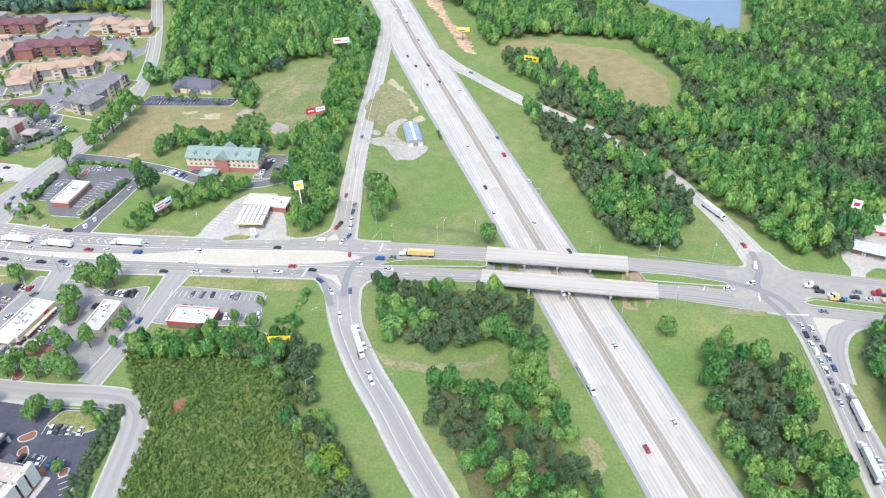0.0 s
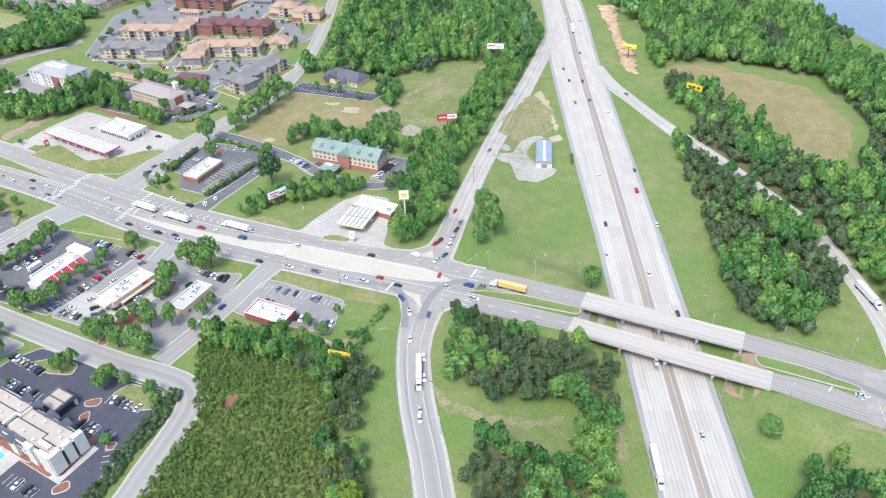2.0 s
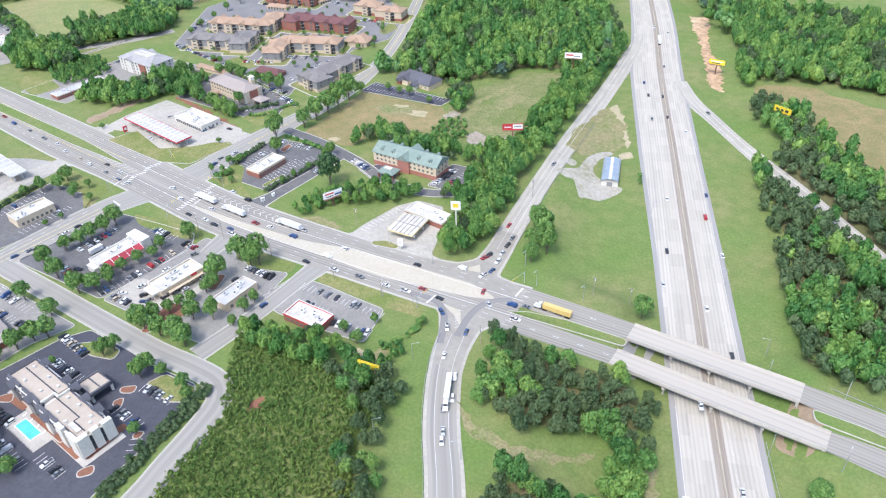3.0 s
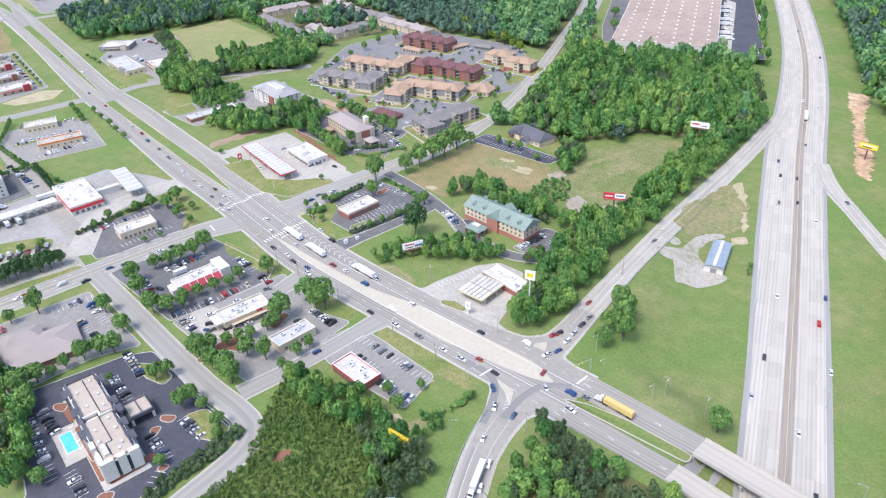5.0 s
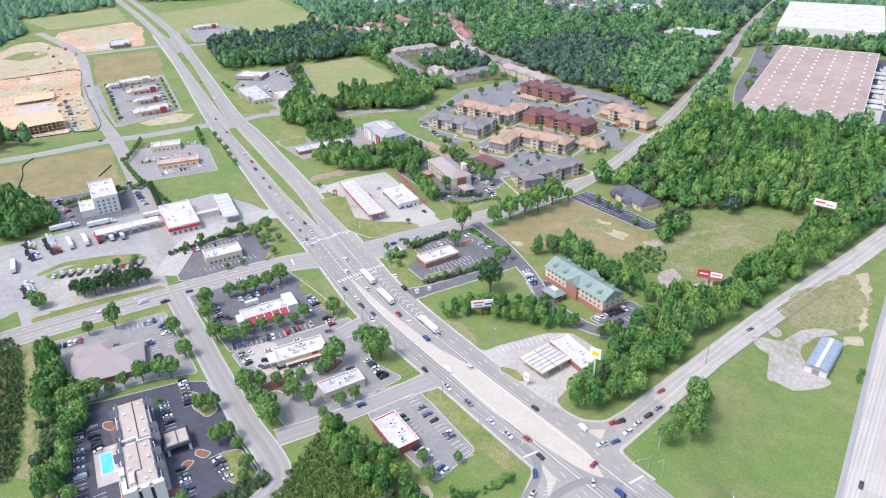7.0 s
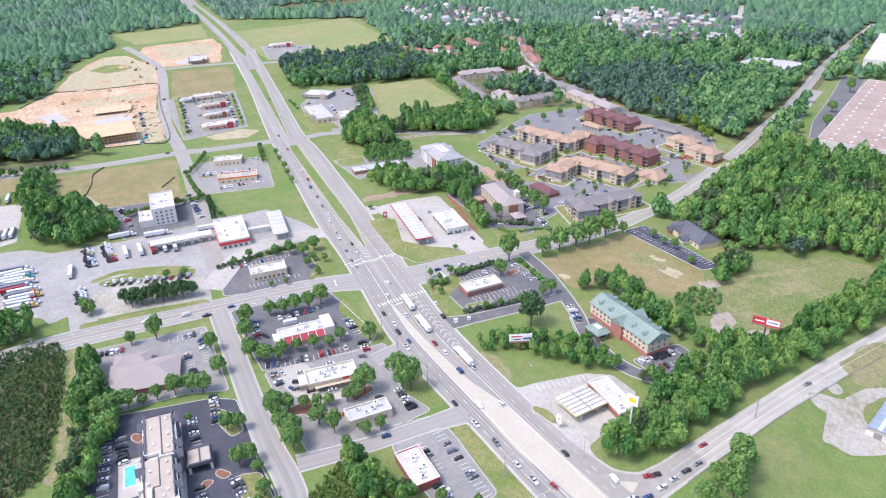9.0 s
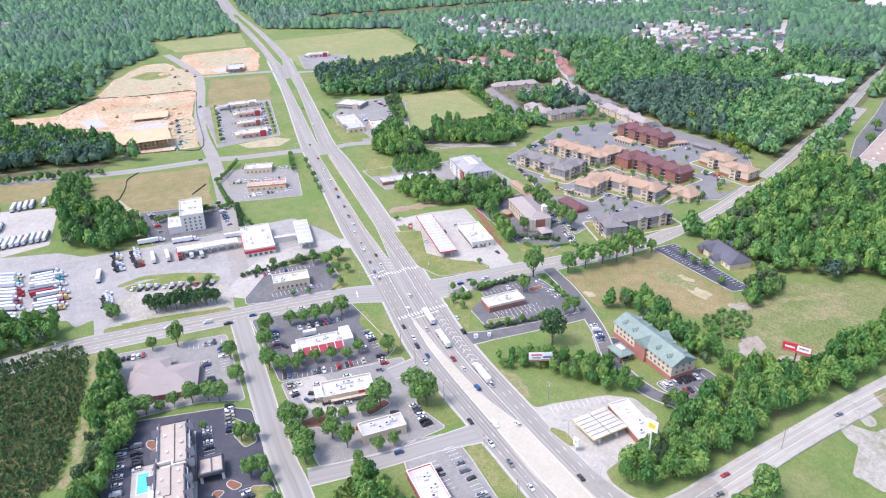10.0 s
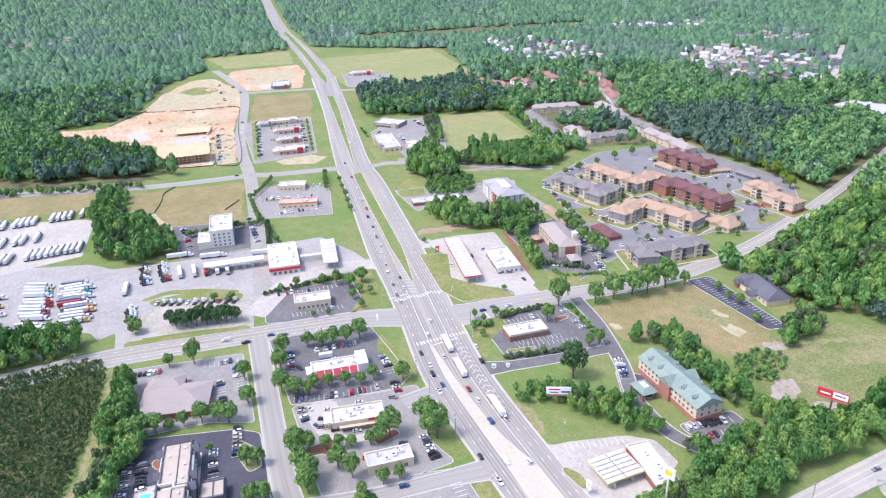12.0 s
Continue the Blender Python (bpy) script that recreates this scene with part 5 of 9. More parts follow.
def barn():
    root = thing("barn", "pale blue metal barn with white gable ends", "barn", place(-62.5, 478, 104))
    L, W, H, top = 30, 11, 3.4, 5.6
    n = 9
    arch = [(-W / 2 * math.cos(math.pi * k / (n - 1)), H + (top - H) * math.sin(math.pi * k / (n - 1))) for k in range(n)]
    part("wall", join(box(-L / 2, L / 2, -W / 2, W / 2, -0.8, H), *[([(s * L / 2, a, z) for a, z in arch], [tuple(range(n)), tuple(range(n))[::-1]]) for s in (-1, 1)]), WHITE, root)
    v = [(s * (L / 2 + 0.4), a * 1.05, z + 0.12) for s in (-1, 1) for a, z in arch]
    part("roof", (v, [(k, k + 1, k + 1 + n, k + n) for k in range(n - 1)]), BLUEMETAL, root)
    part("skylight", box(-L / 2, L / 2, -0.8, 0.8, top + 0.08, top + 0.2), WHITEPANEL, root)
    part("door", pane(3.6, 3.4, GREYWALL), GREYWALL, root, at=pose(-L / 2 - 0.02, 0, 0, 0, 0, 90))


def apartment(label, wings, roof, wall):
    """A three-storey apartment block of one or more wings: hipped roofs, cross gables, balconies, windows, paths and lawns."""
    H, top, wide = 9.3, 12.9, 18.0
    count = len([o for o in bpy.data.objects if o.name.startswith("apartment_block")])
    x, y = wings[0][0], wings[0][1]
    root = thing("apartment_block", label, "apartments", place(x, y, 0, 0))
    for k, (ax, ay, bx, by) in enumerate(wings):
        L, rz = math.hypot(bx - ax, by - ay) + wide * 0.75, math.degrees(math.atan2(by - ay, bx - ax))
        cx, cy, W = (ax + bx) / 2, (ay + by) / 2, wide - 1.5 * k
        for name, out, mat, z, words in (("path", 7.4, KERB, 0.15, "pale concrete path round an apartment block"), ("lawn", 6.0, LAWN, 0.172, "lawn strip round an apartment block")):
            ring = rounded([shifted(([(u * (L / 2 + out), w * (W / 2 + out), 0)], []), cx, cy, 0, rz)[0][0][:2] for u, w in ((-1, -1), (1, -1), (1, 1), (-1, 1))], 1, 4)
            sheet(name, ring, mat, z + 0.0015 * count + 0.0007 * k, words, name)
        put = lambda geo: shifted(geo, cx - x, cy - y, 0, rz)
        at = Matrix.Translation((cx - x, cy - y, 0)) @ Matrix.Rotation(radians(rz), 4, "Z")
        part("wall", put(box(-L / 2, L / 2, -W / 2, W / 2, -0.6, H)), wall, root)
        part("plinth", put(box(-L / 2 - 0.1, L / 2 + 0.1, -W / 2 - 0.1, W / 2 + 0.1, -0.6, 2.9)), BRICK if wall is not GREYWALL else TAN, root)
        part("roof", put(pitched(L, W, H + 0.03 * k, top - 0.4 * k, 0.7, W / 2)), roof, root)
        n = max(1, int(L / 15))
        for i in range(n):
            u = -L / 2 + L * (i + 0.5) / n
            for side in (-1, 1):
                deep = 1.5 + 0.5 * ((i + k) % 2)
                gw = 6.5 + 1.5 * (i % 2)
                bay = part("gable_wall", put(box(u - gw / 2, u + gw / 2, *sorted((side * (W / 2 - 0.3), side * (W / 2 + deep))), -0.6, H)), TAN if wall is GREYWALL else wall, root)
                part("gable_roof", put(shifted(shifted(pitched(W / 2 + deep, gw, H + 0.02, H + 2.6, 0.5), 0, 0, 0, 90), u, side * (W / 4 + deep / 2))), roof, bay)
                for z in (0.2, 3.2, 6.3):
                    slab = part("balcony", put(box(u + gw / 2 + 0.2, u + gw / 2 + 4.2, *sorted((side * (W / 2), side * (W / 2 + 1.5))), z - 0.2, z)), WHITE, root)
                    part("railing", put(join(box(u + gw / 2 + 0.2, u + gw / 2 + 4.2, *sorted((side * (W / 2 + 1.4), side * (W / 2 + 1.5))), z, z + 1.0), box(u + gw / 2 + 0.6, u + gw / 2 + 3.8, *sorted((side * (W / 2 + 0.02), side * (W / 2 + 0.1))), z, z + 2.3))), DARKMETAL, slab)
                    part("window", pane(3.2, 1.5), WINDOW, bay, at=at @ pose(u, side * (W / 2 + deep), z + 0.7))
        for z in (0.9, 4.0, 7.1):
            for end in (-1, 1):
                for w in (-W / 4, W / 4):
                    part("window", pane(1.6, 1.5), WINDOW, root, at=at @ pose(end * L / 2, w, z, 0, 0, 90))
    return root


def chapel():
    root = pitched_house("chapel", "brick chapel with a dark steep shingle roof", -249, 546, 35, 17, 4.6, 10.0, -12, CREAM, SLATE, 4, [(0, 7, 1.2, 1.8, 1.2), (2, 7, 1.2, 1.8, 1.2)], [(-8, 8, 1.8)], "chapel")
    part("porch_roof", shifted(shifted(pitched(8, 6, 3.4, 6.4, 0.4), 0, 0, 0, 90), 4, -10), SLATE, root)
    part("porch_roof", shifted(shifted(pitched(6, 5, 3.4, 6.0, 0.4), 0, 0, 0, 90), -13, -9.5), SLATE, root)
    part("porch_wall", box(1.4, 6.6, -13, -8.4, -0.5, 3.4), WHITE, root)
    part("porch_wall", box(-15, -11, -12, -8.4, -0.5, 3.4), BRICK, root)


def clock_hotel():
    root = pitched_house("hotel", "cream hotel with a hipped roof and small clock tower", -378, 466, 46, 18, 9.4, 13.5, -12, CREAM, BEIGESHINGLE, 8, [(s, 12, 1.5, 1.5, z) for s in (0, 2) for z in (1.0, 4.0, 7.0)] + [(1, 4, 1.5, 1.5, z) for z in (1.0, 4.0, 7.0)], [], "hotel", None, (2.8, TAN))
    part("front_wall", box(22.6, 23.6, -8.6, 8.6, -0.5, 9.4), WHITE, root)
    part("front_arch", box(23.6, 24.0, -4.0, 4.0, 3.0, 9.0), BRICK, root)
    for u in (-6.6, -4.6, 4.6, 6.6):
        part("pilaster", box(23.6, 24.1, u - 0.5, u + 0.5, -0.5, 10.0), CREAM, root)
    t = part("clock_tower", box(13.5, 17, 4.5, 8, 9, 16.5), CREAM, root)
    part("tower_roof", shifted(pitched(3.5, 3.5, 16.5, 18.3, 0.4, 2.1), 15.25, 6.25), WHITE, t)
    for rz, dx, dy in ((0, 0, -1.77), (90, 1.77, 0), (90, -1.77, 0)):
        part("clock_face", pane(1.7, 1.7, WHITEPANEL, 0.1), WHITEPANEL, t, at=pose(15.25 + dx, 6.25 + dy, 13.8, 0, 0, rz))
    porch = thing("hotel_porch", "hipped porch on posts before a hotel", "porch", place(-346, 459, -12))
    part("roof", pitched(11, 9, 4.2, 6.2, 0.4, 4.9), BEIGESHINGLE, porch)
    for a in (-5, 5):
        for b in (-4, 4):
            part("post", box(a - 0.4, a + 0.4, b - 0.4, b + 0.4, -0.2, 4.0), CREAM, porch)
    lobby = thing("annex", "round orange brick lobby annex of a hotel", "annex", place(-392, 453))
    part("wall", cyl(0, 0, 4.5, -0.4, 3.6, 12), BRICK, lobby)
    part("roof", cyl(0, 0, 5, 3.6, 5.4, 12, 1.2), TANSHINGLE, lobby)


green_roof_hotel()
pool_hotel()
barn()
chapel()
clock_hotel()
for label, wings, roof, wall in (
    ("grey apartment block with a tan shingle roof", [(-504, 583, -458, 594), (-453, 594, -458, 620)], TANSHINGLE, GREYWALL),
    ("grey apartment block with a grey shingle roof", [(-490, 539, -452, 549), (-442, 544, -449, 565)], GREYSHINGLE, GREYWALL),
    ("grey apartment block with a wide tan shingle roof", [(-404, 566, -360, 580), (-397, 538, -405, 560)], TANSHINGLE, GREYWALL),
    ("brick apartment block with a red-brown shingle roof", [(-430, 622, -380, 629), (-434, 613, -435, 627)], REDSHINGLE, BRICK),
    ("brick apartment block with a red-brown shingle roof beside a pond", [(-511, 680, -463, 685)], REDSHINGLE, BRICK),
    ("tan apartment block with a tan shingle roof", [(-396, 684, -382, 685), (-366, 677, -350, 679)], TANSHINGLE, TAN),
    ("grey apartment block with a grey shingle roof above a grass bank", [(-327, 508, -322, 550), (-333, 508, -320, 504)], GREYSHINGLE, GREYWALL),
):
    apartment(label, wings, roof, wall)
pitched_house("clubhouse", "low tan clubhouse among apartment blocks", -349, 604, 24, 18, 4.2, 8.0, 10, TAN, TANSHINGLE, 9, [(s, 5, 1.5, 1.8, 0.9) for s in (0, 1, 2, 3)], [(0, 9, 2)], "clubhouse")
pitched_house("garage", "low garage block with a red-brown roof", -379, 510, 26, 11, 3.2, 6.2, 1, BRICK, REDSHINGLE, 4, [(0, 6, 2.4, 2.2, 0.1)], [], "garage")
pitched_house("garage", "low garage block with a grey roof", -432, 710, 22, 8, 3.0, 5.0, 9, GREYWALL, GREYSHINGLE, 3, [(0, 8, 2.4, 2.2, 0.1)], [], "garage")
pitched_house("garage", "low tan-roofed garage block among apartments", -489, 658, 24, 9, 3.0, 5.2, 6, TAN, TANSHINGLE, 3, [(0, 6, 2.4, 2.2, 0.1)], [], "garage")
pitched_house("garage", "low tan-roofed carport row among apartments", -455, 696, 22, 8, 3.0, 4.8, 75, TAN, TANSHINGLE, 3, [(0, 6, 2.4, 2.2, 0.1)], [], "garage")
pitched_house("garage", "long low cream garage row beside apartment lots", -427, 494, 44, 7, 3.0, 4.6, -5, CREAM, TANSHINGLE, 2, [(2, 12, 2.4, 2.2, 0.1)], [], "garage")
office = pitched_house("office", "brick office with a broad hipped beige roof", -292, 171, 36, 26, 4.2, 8.2, 76, BRICK, BEIGESHINGLE, 12, [(s, 8, 1.4, 1.6, 1.0) for s in (0, 1, 2, 3)], [], "office")
part("wing_wall", box(-17, 2, 11, 22, -0.5, 4.2), BRICK, office)
part("wing_roof", shifted(pitched(19, 14, 4.25, 7.4, 0.7, 6), -7.5, 15), BEIGESHINGLE, office)

YELLOWTRIM = material("pale_yellow_trim", (0.66, 0.56, 0.30), None, None, 1.0, 0.2, 0.6)
DARKSEAM = material("dark_roof_seam", (0.20, 0.195, 0.19), None, None, 1.0, 0.2, 0.8)
canopy("fuel_canopy", "long white fuel canopy with a red and white fascia", -383, 384, 70, 13, 6.0, -11, GREYROOF, REDPANEL, 8, 13, seam_mat=WHITEPANEL)
trim = bpy.data.objects["fuel_canopy"]
part("ridge_seam", box(-34.5, 34.5, -0.2, 0.2, 5.92, 6.03), WHITEPANEL, trim)
flat_building("petrol_station_shop", "white flat-roofed petrol station shop", -369, 411, 34, 17, 5.2, -10, WHITE, WHITEROOF, units=6, glazed=[(0, 2.2, 2.4)], windows=[(1, 4, 1.5, 2.0, 0.6)])
flat_building("petrol_station_shop", "small cream petrol station shop with a yellow band", -142, 371, 28, 11, 4.6, -8, BRICK, WHITEROOF, WHITE, 0.7, 3, glazed=[(3, 2.0, 2.2)])
canopy("fuel_canopy", "small fuel canopy with broad white roof beams and yellow fascia", -146.5, 354, 17, 20, 5.2, 0, WHITEROOF, YELLOWTRIM, 3, 5, seam_mat=DARKSEAM)
part("cross_seam", box(-8.2, 8.2, -0.2, 0.2, 5.13, 5.24), DARKSEAM, bpy.data.objects["fuel_canopy.001"])
canopy("fuel_canopy", "white fuel canopy with broad roof beams beside a roadside shop", 213, 330, 34, 9, 5.2, -24, GREYROOF, WHITE, 3, 5, seam_mat=WHITEPANEL)
diner_red = flat_building("restaurant", "white flat-roofed restaurant with a red sloping awning", -285, 261, 32, 10.5, 5.4, 82, WHITE, WHITEROOF, WHITE, 0.9, 7, glazed=[(2, 1.8, 2.2)], windows=[(0, 8, 1.6, 1.6, 1.0), (1, 4, 1.4, 1.6, 1.0)])
part("awning", ([(-14, -5.4, 5.3), (10, -5.4, 5.3), (10, -9.4, 3.1), (-14, -9.4, 3.1), (-14, -5.4, 2.9), (10, -5.4, 2.9)], [(3, 2, 1, 0), (0, 4, 3), (2, 5, 1), (4, 5, 2, 3)]), REDWALL, diner_red, "red sloping awning")
for k in range(6):
    part("awning_rib", shifted(([(-0.16, -5.4, 5.4), (0.16, -5.4, 5.4), (0.16, -9.4, 3.2), (-0.16, -9.4, 3.2)], [(3, 2, 1, 0)]), -13.8 + 4.7 * k), WHITEPANEL, diner_red)
part("side_porch", join(box(-19, -15.9, -4.5, 3.0, -0.4, 3.6), box(-19.3, -15.9, -4.8, 3.3, 3.6, 3.9)), WHITE, diner_red)
part("front_wall", box(-14, 10, -8.6, -5.3, -0.5, 3.0), CREAM, diner_red)
trailer = thing("box_trailer", "white box trailer parked beside a restaurant", "trailer", place(-301, 257, 82))
part("body", box(-4, 4, -1.3, 1.3, 0.9, 3.6), PAINTS_WHITE, trailer)
part("wheels", join(*[shifted(rod((u, -1.2, 0.5), (u, 1.2, 0.5), 0.48, 9), 0, 0) for u in (1.6, 2.8)]), DARKMETAL, trailer)
part("corner_tower", box(10, 16.2, -7.4, 7.2, -0.5, 6.8), WHITE, diner_red)
part("porch_glass", box(16.0, 16.35, -6.5, 3.5, 0.4, 3.6), GLASS, diner_red)
cream = flat_building("restaurant", "cream restaurant with a white flat roof and rooftop units", -236, 257, 27, 13, 5.6, 79, CREAM, WHITEROOF, CREAM, 1.0, 8, windows=[(0, 8, 1.6, 1.8, 0.9), (1, 4, 1.6, 1.8, 0.9), (2, 8, 1.6, 1.8, 0.9)])
part("awning", join(box(-10, 12, -8.6, -6.6, 3.0, 3.25)), TAN, cream)
part("drive_through", box(-17.5, -13.4, -4.5, 4.5, 3.6, 4.6), WHITE, cream)
for s in (-4, 4):
    part("post", box(-17.2, -16.8, s - 0.2, s + 0.2, -0.2, 3.6), TAN, cream)
part("sign_panel", box(5, 8.4, -6.75, -6.6, 4.0, 5.4), REDPANEL, cream)
sheet("apron", [(-262, 238), (-258, 252), (-226, 246), (-222, 272), (-218, 274), (-220, 240), (-236, 234), (-250, 233)], PALELOT, 0.125, "pale concrete apron round a restaurant", "paving", 1)
flat_building("shop", "small cream flat-roofed shop with rooftop units", -198, 261, 22, 10, 5.2, 84, CREAM, GREYROOF, CREAM, 0.9, 6, windows=[(0, 4, 1.8, 2.0, 0.6), (1, 3, 1.6, 2.0, 0.6)])
flat_building("restaurant", "brick restaurant with a white flat roof and red band", -151.5, 263.4, 23, 12, 4.8, -4, BRICK, WHITEROOF, REDPANEL, 0.8, 6, windows=[(0, 7, 1.5, 1.6, 1.0), (2, 7, 1.5, 1.6, 1.0)])
flat_building("diner", "brick diner with a white flat roof", -273, 377, 25, 12, 5.0, 84, BRICK, WHITEROOF, CREAM, 0.9, 4, windows=[(0, 8, 1.6, 1.6, 1.0), (1, 3, 1.6, 1.6, 1.0), (2, 8, 1.6, 1.6, 1.0)])
stop = flat_building("truck_stop_shop", "large white truck stop shop with a red and white front", -446, 262, 44, 22, 6.8, -8, WHITE, WHITEROOF, WHITE, 0.9, 8, windows=[(1, 5, 2.2, 2.2, 0.5)], rim=WHITE)
part("front_band", box(22.0, 22.5, -11.2, 11.2, 3.4, 5.6), REDPANEL, stop)
part("front_band", box(-8, 22.0, -11.5, -11.05, 3.6, 5.4), REDPANEL, stop)
canopy("fuel_canopy", "white fuel canopy with broad roof beams beside a truck stop", -438, 296, 44, 11, 6.2, -11, GREYROOF, WHITE, 4, 5, seam_mat=WHITEPANEL)
canopy("fuel_canopy", "long narrow white diesel canopy over lorry lanes", -452, 226, 44, 9, 6.2, 83, WHITEROOF, WHITE, 7, 6)
flat_building("link_canopy", "narrow white flat covered way beside a truck stop", -440, 282, 16, 4, 4.6, 80, WHITE, WHITEROOF, None, 0.3, 0)
flat_building("hotel", "white five-storey hotel with a flat roof", -515, 226, 36, 18, 14.5, -8, WHITE, WHITEROOF, WHITE, 1.0, 9, windows=[(s, 9, 1.5, 1.6, z) for s in (0, 2) for z in (1.2, 4.2, 7.2, 10.2)] + [(1, 4, 1.5, 1.6, z) for z in (1.2, 4.2, 7.2, 10.2)])
flat_building("annex", "low white annex of a hotel", -510, 211, 22, 10, 6, -8, WHITE, WHITEROOF, None, 0.7, 2)
flat_building("restaurant", "white burger restaurant with a stepped parapet", -370, 266, 24, 13, 6.0, 80, CREAM, WHITEROOF, CREAM, 1.1, 5, windows=[(0, 7, 1.6, 1.8, 0.9), (1, 4, 1.6, 1.8, 0.9)])
flat_building("restaurant", "beige restaurant with a flat roof", -610, 305, 26, 14, 5.4, 70, CREAM, WHITEROOF, None, 0.9, 4, windows=[(0, 6, 1.5, 1.6, 1.0), (1, 3, 1.5, 1.6, 1.0)])
flat_building("restaurant", "restaurant with an orange-red front and flat roof", -560, 300, 34, 13, 5.6, 72, CREAM, TANROOF, ORANGE, 0.9, 5, windows=[(0, 6, 1.5, 1.6, 1.0), (1, 3, 1.5, 1.6, 1.0)])
wh2 = pitched_house("hotel", "white and red four-storey hotel with a grey hipped roof", -489, 474, 46, 24, 11.5, 15.5, -8, WHITE, PALESHINGLE, 9, [(s, 10, 1.5, 1.6, z) for s in (0, 2) for z in (1.0, 4.0, 6.8, 9.2)] + [(1, 4, 1.5, 1.6, z) for z in (1.0, 4.0, 6.8, 9.2)], [(-8, 8, 1)], "hotel")
part("red_bay", box(8, 16, -13.2, -11.8, -0.5, 11), BRICK, wh2)
part("roof_deck", box(-10, 12, -4, 4, 14.2, 15.4), WHITEROOF, wh2)
flat_building("motel", "low motel wing with a pale flat roof and red doors", -510, 416, 44, 11, 3.8, 80, BRICK, GREYROOF, TAN, 0.4, 2, windows=[(0, 10, 1.4, 1.5, 0.9), (2, 10, 1.4, 1.5, 0.9)])
for x, y, L, W, rz, wall, roof, label in (
    (-866, 350, 34, 15, 82, CREAM, WHITEROOF, "small white-roofed shop in a grey lot"), (-818, 346, 30, 13, 82, CREAM, TANROOF, "small shop with a pinkish roof"), (-775, 338, 24, 13, 82, TAN, GREYROOF, "small tan restaurant with a pale roof"), (-733, 330, 32, 18, 82, CREAM, WHITEROOF, "large white-roofed restaurant in a grey lot"), (-862, 326, 16, 10, 82, WHITE, GREYROOF, "low pale kiosk in a grey lot"),
    (-786, 469, 34, 24, 42, GREYWALL, WHITEROOF, "pale-roofed shop with a blue-grey front"), (-707, 437, 58, 20, -8, CREAM, GREYROOF, "long grey-roofed car showroom"), (-676, 460, 38, 18, -12, BRICK, WHITEROOF, "restaurant with a stepped red front"), (-1118, 535, 34, 16, 75, WHITE, WHITEROOF, "far small white-roofed shop"), (-1095, 394, 24, 40, 78, GREYWALL, GREYROOF, "grey site office on bare earth"),
    (218, 359, 34, 14, -19, WHITE, WHITEROOF, "white roadside shop beside pale forecourt"),
):
    shop = flat_building("shop", label, x, y, L, W, 5.2, rz, wall, roof, None, 0.8, 5, windows=[(0, 4, 2.2, 2.0, 0.6), (1, 3, 2.2, 2.0, 0.6)])
    tone = (BRICK, TANROOF, GREYWALL, REDWALL, TAN)[int(abs(x)) % 5]
    part("entrance", box(L * 0.22, L * 0.42, -W / 2 - 1.2, -W / 2 + 1.5, -0.4, 6.6), tone, shop)
    part("awning", box(-L * 0.4, L * 0.2, -W / 2 - 1.6, -W / 2 - 0.1, 2.9, 3.2), tone, shop)
    part("rear_wing", box(-L / 2 - 3.5, -L / 2 - 0.1, -W * 0.3, W * 0.35, -0.4, 3.8), wall, shop)
flat_building("warehouse", "vast warehouse with a pinkish flat roof and white walls", -313, 913, 256, 106, 12.5, -67.5, WHITE, PINKROOF, WHITE, 0.6, 3, windows=[(0, 16, 3.0, 3.6, 0.4)], category="warehouse")
VENT = mesh_of("roof_vent", *join(box(-0.9, 0.9, -0.9, 0.9, 0, 0.5), box(-1.1, 1.1, -1.1, 1.1, 0.5, 0.7)), WHITEPANEL)
for i in range(15):
    for j in range(6):
        part("roof_vent", VENT, WHITEPANEL, bpy.data.objects["warehouse"], at=pose(-118 + 17 * i, -42 + 17 * j, 12.0))
flat_building("warehouse", "vast white-roofed warehouse behind dark trees", -860, 1740, 180, 200, 12, -58, WHITE, WHITEROOF, WHITE, 0.6, 20, category="warehouse")
flat_building("warehouse", "vast white-roofed warehouse beyond a pinkish one", -458, 1218, 190, 130, 12, -64.5, WHITE, WHITEROOF, WHITE, 0.6, 20, category="warehouse")
flat_building("warehouse", "pale grey-roofed depot among trees", -545, 1015, 62, 48, 8, 5, WHITE, GREYROOF, WHITE, 0.3, 0, category="warehouse")


# ---- road paint ----
def paint(name, geo, mat, label):
    return tagged(part(name, geo, mat), label, "road marking", kind="stuff")


def bar(x, y, rz, L, W, z=0.27):
    return shifted(box(-L / 2, L / 2, -W / 2, W / 2, 0, 0.012), x, y, hz(x, y) * (0 if -62 < x < 200 and 280 < y < 336 else 1) + z, rz)


paint("lane_marking", join(*[dashes(MAIN[2:], o, 3, 9, 0.18, 0.24) for o in (10.5, 14.2, -10.5, -14.2)], *[dashes(MAIN[8:], o, 1, 0, 0.25, 0.24) for o in (6.4, -6.6)]), PAINT, "worn white lane lines on the main road")
paint("lane_marking", join(*[dashes([(-372, 339), (-430, 347), (-590, 371), (-622, 376)], o, 1, 0, 0.25, 0.24) for o in (5.4, -5.4)]), YPAINT, "worn yellow lines beside the median")
paint("lane_marking", join(*[dashes(ROADS[0][0][:5], o, 1, 0, 0.25, 0.24) for o in (2.2, -2.2)], *[dashes(ROADS[0][0][6:13], o, 1, 0, 0.22, 0.24) for o in (0.35, -0.35)]), YPAINT, "worn yellow centre lines of the cross street")
paint("lane_marking", join(*[dashes(ROADS[0][0][:5], o, 3, 6, 0.25, 0.24) for o in (5.6, -5.6)]), PAINT, "worn white lane lines of the cross street")
